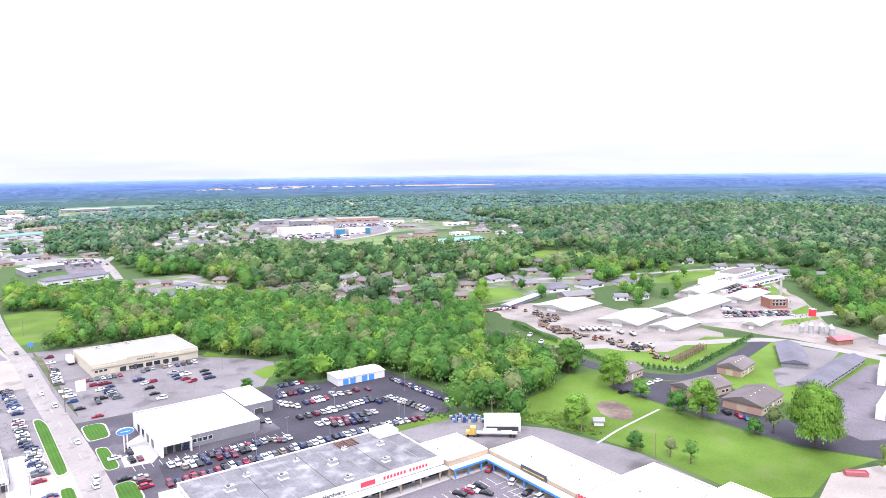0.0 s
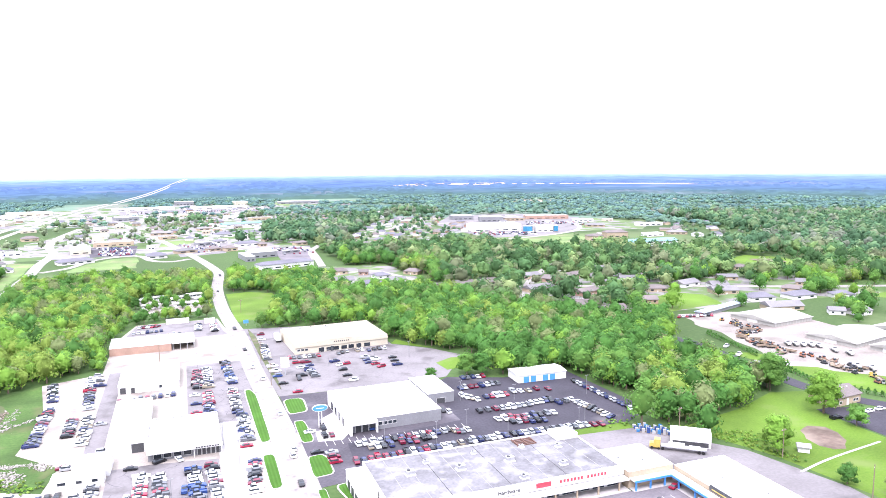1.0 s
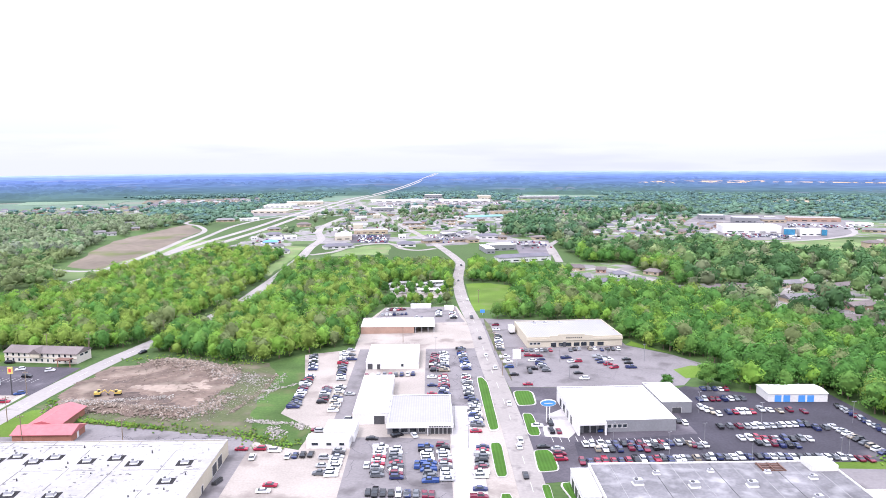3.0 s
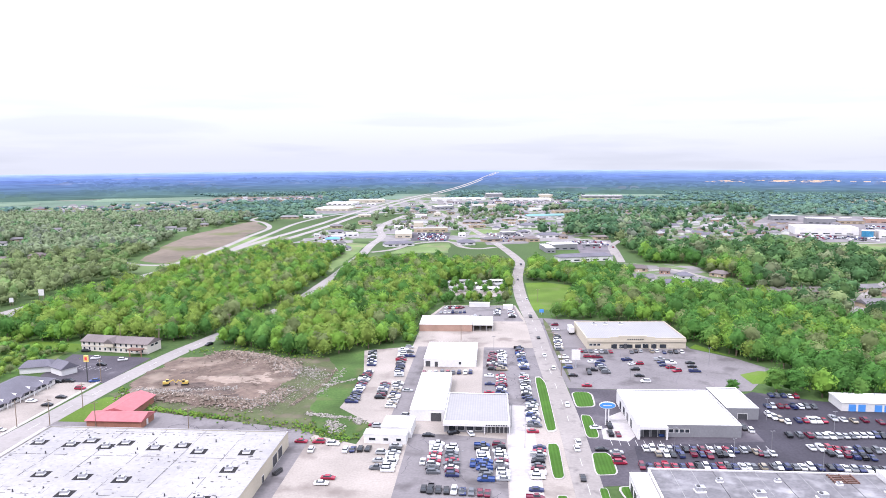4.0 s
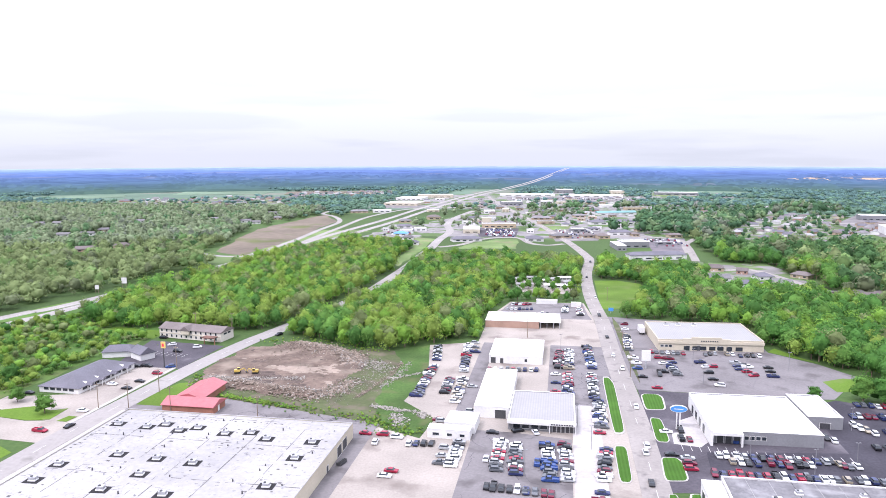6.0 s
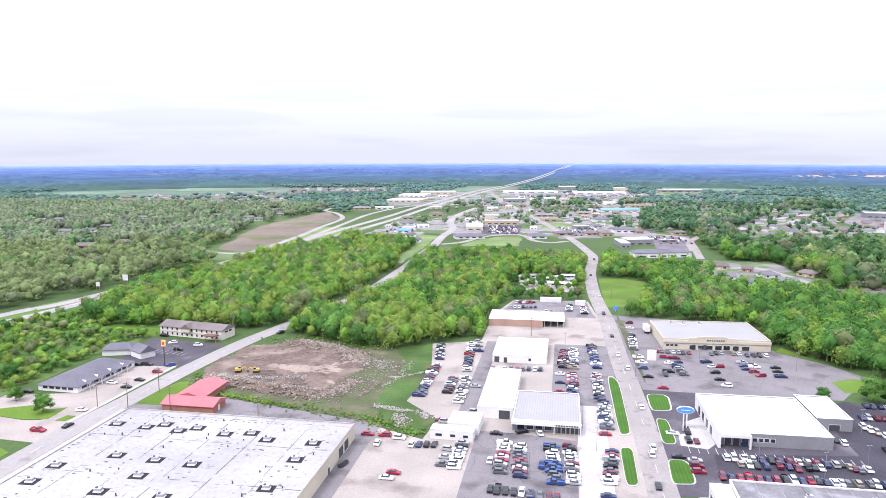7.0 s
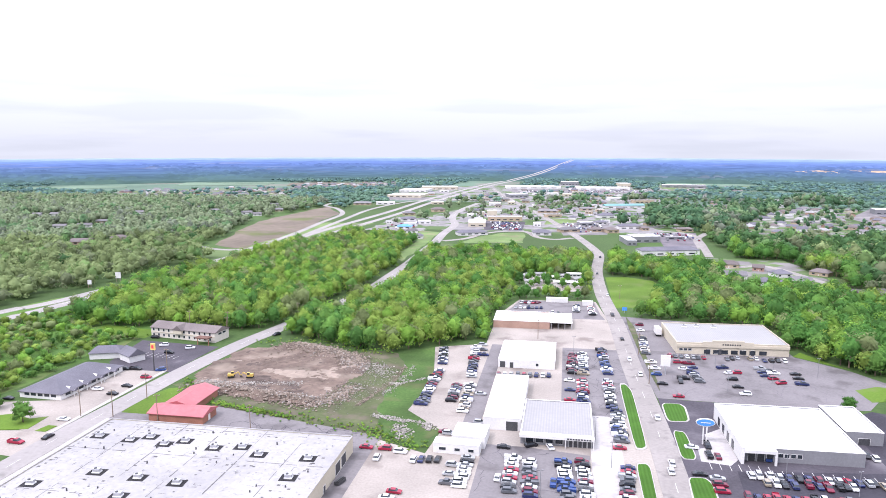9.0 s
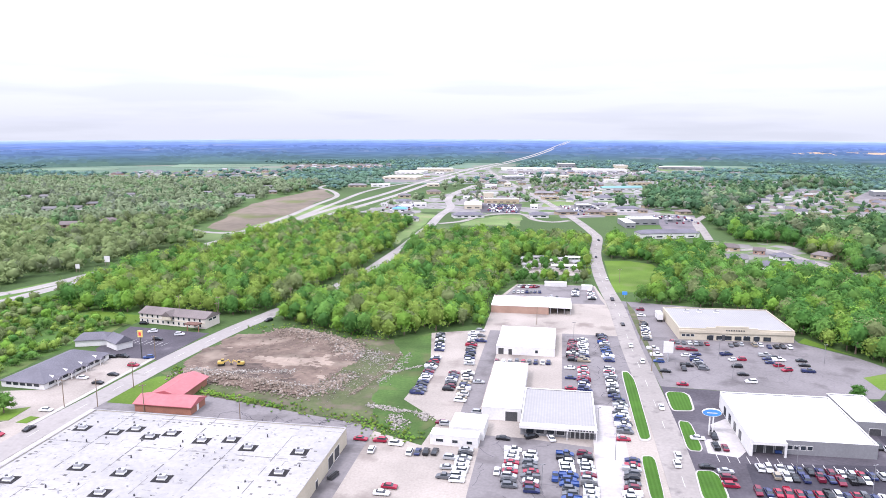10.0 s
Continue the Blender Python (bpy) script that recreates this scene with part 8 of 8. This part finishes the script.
def car_row(x0, y0, x1, y1, n, heading, mix):
    length = math.hypot(x1 - x0, y1 - y0)
    if n >= 4:
        n = max(n, min(n + 6, 1 + round(length / 2.55)))
    for k in range(n):
        f = k / max(1, n - 1)
        x, y = x0 + (x1 - x0) * f + crng.uniform(-0.2, 0.2), y0 + (y1 - y0) * f + crng.uniform(-0.12, 0.12)
        key = (crng.choice("suupssu" if mix != "b" else "pupusu"), crng.choice(MIX[mix]) if n > 1 else MIX[mix][0])
        m = pose(x, y, 0.08, 0, 0, heading + crng.uniform(-3, 3) + crng.choice((0, 0, 180))) @ Matrix.Diagonal((0.92, 0.9, 0.86, 1.0))
        if key in cars:
            ob = copy_thing(cars[key], Matrix())
            ob.matrix_basis = m
        else:
            cars[key] = car(*key)
            cars[key].matrix_basis = m


car_row(-57.1, 332.5, -54.0, 310.5, 4, 0, 'm')
car_row(-53.6, 300.6, -53.3, 261.7, 9, 0, 'm')
car_row(-42.8, 337.1, -39.5, 295.5, 7, 0, 'm')
car_row(-40.3, 341.9, -38.3, 326.0, 3, 0, 'b')
car_row(-43.4, 283.9, -43.2, 267.1, 4, 0, 'd')
car_row(-38.2, 284.9, -37.4, 257.3, 5, 0, 'w')
car_row(-33.3, 276.0, -30.0, 248.1, 2, 0, 'w')
car_row(1.6, 332.0, 1.2, 307.2, 6, 0, 'r')
car_row(5.8, 335.6, 5.8, 306.8, 7, 0, 'w')
car_row(0.1, 297.4, -0.0, 275.2, 3, 0, 'm')
car_row(5.1, 297.8, 5.0, 274.0, 7, 0, 'm')
car_row(14.5, 343.1, 15.6, 308.5, 9, 0, 'b')
car_row(15.0, 298.5, 15.1, 270.4, 8, 0, 'm')
car_row(16.5, 267.0, 16.7, 246.9, 6, 0, 'w')
car_row(-17.1, 222.8, -16.7, 201.7, 8, 0, 'm')
car_row(-11.9, 220.6, -10.8, 200.1, 7, 0, 'd')
car_row(-2.1, 222.5, -0.4, 197.7, 6, 0, 'b')
car_row(3.5, 223.4, 4.7, 198.4, 7, 0, 'r')
car_row(16.6, 221.8, 14.9, 200.2, 7, 0, 'm')
car_row(14.0, 192.2, 13.3, 187.4, 2, 0, 'm')
car_row(-30.4, 220.4, -30.5, 202.5, 6, 0, 'm')
car_row(-34.0, 214.7, -33.9, 203.5, 3, 0, 'w')
car_row(-40.7, 238.4, -39.0, 237.2, 2, 0, 'r')
car_row(-46.3, 216.5, -39.1, 217.6, 4, 90, 'd')
car_row(-18.4, 190.8, -7.2, 189.8, 6, 90, 'w')
car_row(-6.9, 189.8, 0.1, 189.2, 4, 90, 'd')
car_row(50.8, 223.1, 82.1, 223.4, 13, 90, 'm')
car_row(83.6, 224.2, 87.9, 220.9, 3, 90, 'w')
car_row(54.3, 219.1, 61.2, 218.5, 4, 90, 'w')
car_row(65.2, 220.0, 70.2, 219.1, 3, 90, 'd')
car_row(73.2, 220.3, 77.2, 220.4, 3, 90, 'w')
car_row(47.2, 209.5, 66.7, 210.4, 9, 90, 'd')
car_row(68.7, 210.2, 79.6, 211.1, 6, 90, 'm')
car_row(73.0, 210.8, 77.8, 211.2, 2, 90, 'd')
car_row(80.9, 211.0, 87.0, 211.8, 3, 90, 'w')
car_row(86.4, 221.5, 90.3, 221.7, 2, 90, 'r')
car_row(88.5, 211.6, 100.7, 211.9, 6, 90, 'm')
car_row(104.2, 212.1, 114.7, 211.2, 6, 90, 'w')
car_row(116.7, 211.5, 127.7, 210.6, 5, 90, 'w')
car_row(129.6, 210.4, 137.6, 208.8, 4, 90, 'r')
car_row(111.3, 278.2, 120.7, 277.3, 4, 90, 'd')
car_row(105.1, 265.2, 122.4, 265.7, 7, 90, 'b')
car_row(102.3, 256.2, 106.2, 249.6, 4, 90, 'w')
car_row(110.8, 251.1, 119.9, 251.5, 5, 90, 'm')
car_row(124.3, 253.6, 130.2, 251.9, 3, 90, 'w')
car_row(134.5, 252.7, 139.2, 251.1, 2, 90, 'r')
car_row(101.7, 237.3, 105.4, 237.5, 2, 90, 'w')
car_row(108.7, 237.2, 122.8, 237.1, 6, 90, 'd')
car_row(124.0, 238.1, 133.1, 238.5, 4, 90, 'w')
car_row(134.9, 234.9, 138.2, 235.2, 2, 90, 'w')
car_row(141.4, 236.0, 142.3, 237.1, 1, 90, 'w')
car_row(104.9, 226.9, 115.2, 226.0, 5, 90, 'r')
car_row(116.4, 225.9, 127.2, 225.5, 5, 90, 'm')
car_row(108.6, 222.6, 120.3, 220.1, 6, 90, 'm')
car_row(154.6, 256.1, 157.6, 218.9, 15, 75, 'm')
car_row(142.3, 232.1, 145.2, 213.7, 8, 20, 'w')
car_row(73.3, 238.1, 76.2, 237.8, 2, 90, 'w')
car_row(58.4, 236.1, 58.7, 236.6, 1, 90, 'b')
car_row(89.0, 242.9, 90.5, 241.0, 2, 90, 'b')
car_row(36.5, 221.5, 36.7, 221.5, 1, 0, 'd')
car_row(41.1, 219.7, 40.9, 211.7, 3, 0, 'r')
car_row(41.7, 234.9, 44.1, 234.7, 2, 90, 'b')
car_row(37.6, 240.1, 38.2, 240.0, 1, 0, 'w')
car_row(42.4, 242.4, 42.6, 242.4, 1, 90, 'd')
car_row(44.5, 339.3, 58.7, 338.5, 6, 90, 'm')
car_row(68.6, 338.6, 73.4, 341.1, 3, 90, 'm')
car_row(78.6, 340.4, 81.5, 340.9, 2, 90, 'w')
car_row(84.5, 339.0, 92.8, 339.7, 4, 90, 'm')
car_row(46.6, 329.8, 47.5, 320.8, 2, 0, 'r')
car_row(50.7, 329.0, 51.7, 323.0, 2, 0, 'd')
car_row(50.3, 317.6, 51.4, 305.2, 4, 0, 'd')
car_row(45.5, 308.2, 47.0, 308.5, 1, 0, 'd')
car_row(43.7, 303.8, 43.9, 303.9, 1, 90, 'd')
car_row(40.5, 286.3, 41.3, 286.5, 1, 0, 'r')
car_row(64.1, 325.2, 65.4, 318.8, 2, 20, 'd')
car_row(68.4, 319.4, 68.4, 318.7, 1, 0, 'r')
car_row(64.8, 310.3, 65.0, 310.3, 1, 0, 'd')
car_row(64.8, 301.1, 65.0, 301.1, 1, 0, 'd')
car_row(65.8, 293.2, 66.0, 293.2, 1, 0, 'w')
car_row(79.4, 326.5, 79.1, 317.0, 3, 0, 'b')
car_row(82.8, 324.1, 83.1, 321.3, 2, 0, 'w')
car_row(81.5, 314.0, 82.8, 308.8, 2, 20, 'd')
car_row(91.8, 321.4, 92.0, 321.4, 1, 0, 'd')
car_row(91.5, 315.8, 90.6, 308.9, 2, 0, 'd')
car_row(35.4, 368.2, 34.4, 340.9, 5, 0, 'w')
car_row(35.1, 327.8, 35.4, 311.3, 3, 0, 'b')
car_row(36.3, 299.9, 36.5, 299.9, 1, 0, 'd')
car_row(36.6, 393.4, 36.0, 382.0, 2, 0, 'd')
car_row(-28.6, 299.8, -8.2, 302.1, 5, 90, 'd')
car_row(-62.7, 222.4, -61.2, 221.5, 1, 0, 'r')
car_row(-56.6, 222.3, -55.8, 221.3, 1, 0, 'r')
car_row(-51.3, 220.9, -51.1, 220.9, 1, 0, 'w')
car_row(-57.5, 215.9, -57.3, 215.6, 1, 90, 'w')
car_row(-20.3, 230.0, -20.1, 230.0, 1, 0, 'd')
car_row(-11.9, 232.7, -11.8, 232.7, 1, 30, 'd')
car_row(-6.2, 232.5, -6.1, 232.5, 1, 110, 'w')
car_row(-20.3, 209.1, -20.3, 208.7, 1, 90, 'w')
car_row(-4.6, 208.6, -4.6, 208.3, 1, 90, 'b')
car_row(-47.2, 196.1, -46.9, 196.2, 1, 0, 'r')
car_row(-48.4, 192.5, -48.3, 192.5, 1, 0, 'w')
car_row(15.5, 235.5, 15.6, 235.2, 1, 0, 'r')
car_row(15.6, 255.3, 16.3, 241.0, 6, 0, 'b')
car_row(113.1, 151.5, 113.1, 151.5, 1, 115, 'd')
car_row(115.8, 151.2, 115.9, 151.2, 1, 115, 'r')
car_row(117.4, 150.9, 117.5, 150.8, 1, 115, 'w')
car_row(120.4, 151.3, 120.5, 151.3, 1, 115, 'd')
car_row(119.3, 147.2, 119.4, 147.1, 1, 115, 'd')
car_row(130.4, 147.9, 130.4, 147.9, 1, 30, 'w')
car_row(129.1, 140.1, 129.2, 140.1, 1, 15, 'd')
car_row(130.1, 135.9, 130.1, 135.8, 1, 15, 'w')
car_row(130.1, 158.5, 130.2, 158.5, 1, 20, 'r')
car_row(232.1, 130.8, 232.2, 130.7, 1, 60, 'b')
car_row(233.4, 134.9, 233.5, 134.8, 1, 60, 'b')
car_row(233.4, 137.8, 233.5, 137.8, 1, 60, 'r')
car_row(233.0, 142.7, 233.1, 142.7, 1, 60, 'd')
car_row(247.0, 168.7, 247.1, 168.6, 1, 0, 'd')
car_row(245.1, 183.0, 245.2, 182.9, 1, 0, 'w')
car_row(239.0, 182.8, 239.1, 182.7, 1, 0, 'w')
car_row(257.2, 277.1, 257.3, 277.0, 1, 30, 'w')
car_row(251.8, 262.5, 251.9, 262.4, 1, 30, 'w')
car_row(221.5, 182.1, 221.6, 182.1, 1, 0, 'd')
car_row(279.9, 341.6, 301.3, 338.0, 8, 45, 'r')
car_row(-173.3, 206.7, -173.2, 206.7, 1, 0, 'r')
car_row(-171.7, 225.9, -171.6, 225.9, 1, 0, 'w')
car_row(-179.8, 255.2, -179.7, 255.2, 1, 0, 'w')
car_row(-170.8, 251.5, -170.7, 251.6, 1, 0, 'd')
car_row(-170.6, 260.2, -170.4, 260.2, 1, 0, 'd')
car_row(-169.5, 271.1, -169.4, 271.1, 1, 0, 'r')
car_row(-169.0, 281.0, -168.8, 281.1, 1, 20, 'b')
car_row(-184.1, 279.6, -184.0, 279.7, 1, 0, 'd')
car_row(-180.0, 280.2, -179.9, 280.3, 1, 0, 'd')
car_row(-188.1, 315.0, -187.9, 315.1, 1, 20, 'w')
car_row(-173.6, 313.0, -173.5, 313.0, 1, 20, 'w')
car_row(-179.0, 304.2, -178.9, 304.2, 1, 0, 'd')
car_row(-199.8, 326.4, -199.7, 326.4, 1, 0, 'd')
car_row(-195.7, 246.4, -195.6, 246.4, 1, 0, 'd')
car_row(-205.9, 240.1, -205.8, 240.1, 1, 0, 'd')
car_row(-208.4, 237.1, -208.3, 237.1, 1, 30, 'd')
car_row(-166.2, 211.9, -166.1, 211.9, 1, 88, 'd')
car_row(28.0, 200.3, 28.1, 200.3, 1, 90, 'd')
car_row(29.6, 227.1, 29.7, 227.1, 1, 90, 'w')
car_row(28.8, 221.7, 28.9, 221.7, 1, 90, 'm')
car_row(29.9, 262.9, 30.0, 262.9, 1, 90, 'w')
car_row(28.8, 310.4, 28.9, 310.4, 1, 90, 'w')
car_row(26.2, 330.6, 26.4, 330.6, 1, 90, 'w')
car_row(23.8, 413.1, 24.0, 413.1, 1, 90, 'd')
car_row(25.4, 363.9, 25.5, 363.9, 1, 90, 'd')
car_row(24.3, 466.3, 24.4, 466.4, 1, 90, 'w')
car_row(20.8, 541.9, 21.1, 541.9, 1, 90, 'd')
car_row(26.3, 620.3, 26.6, 620.3, 1, 90, 'd')
car_row(-143.4, 341.6, -143.3, 341.6, 1, 60, 'd')
car_row(390.0, 243.0, 424.0, 222.0, 9, 60, 'r')
car_row(382.0, 238.0, 418.0, 216.0, 9, 60, 'm')
car_row(-30.0, 422.0, -16.0, 424.0, 6, 90, 'w')
car_row(-27.0, 436.0, -18.0, 437.0, 4, 60, 'm')
car_row(4.0, 418.0, 4.5, 434.0, 5, 0, 'w')
car_row(13.0, 412.0, 12.5, 430.0, 5, 0, 'd')
car_row(-12.0, 412.0, -6.0, 413.0, 3, 90, 'w')
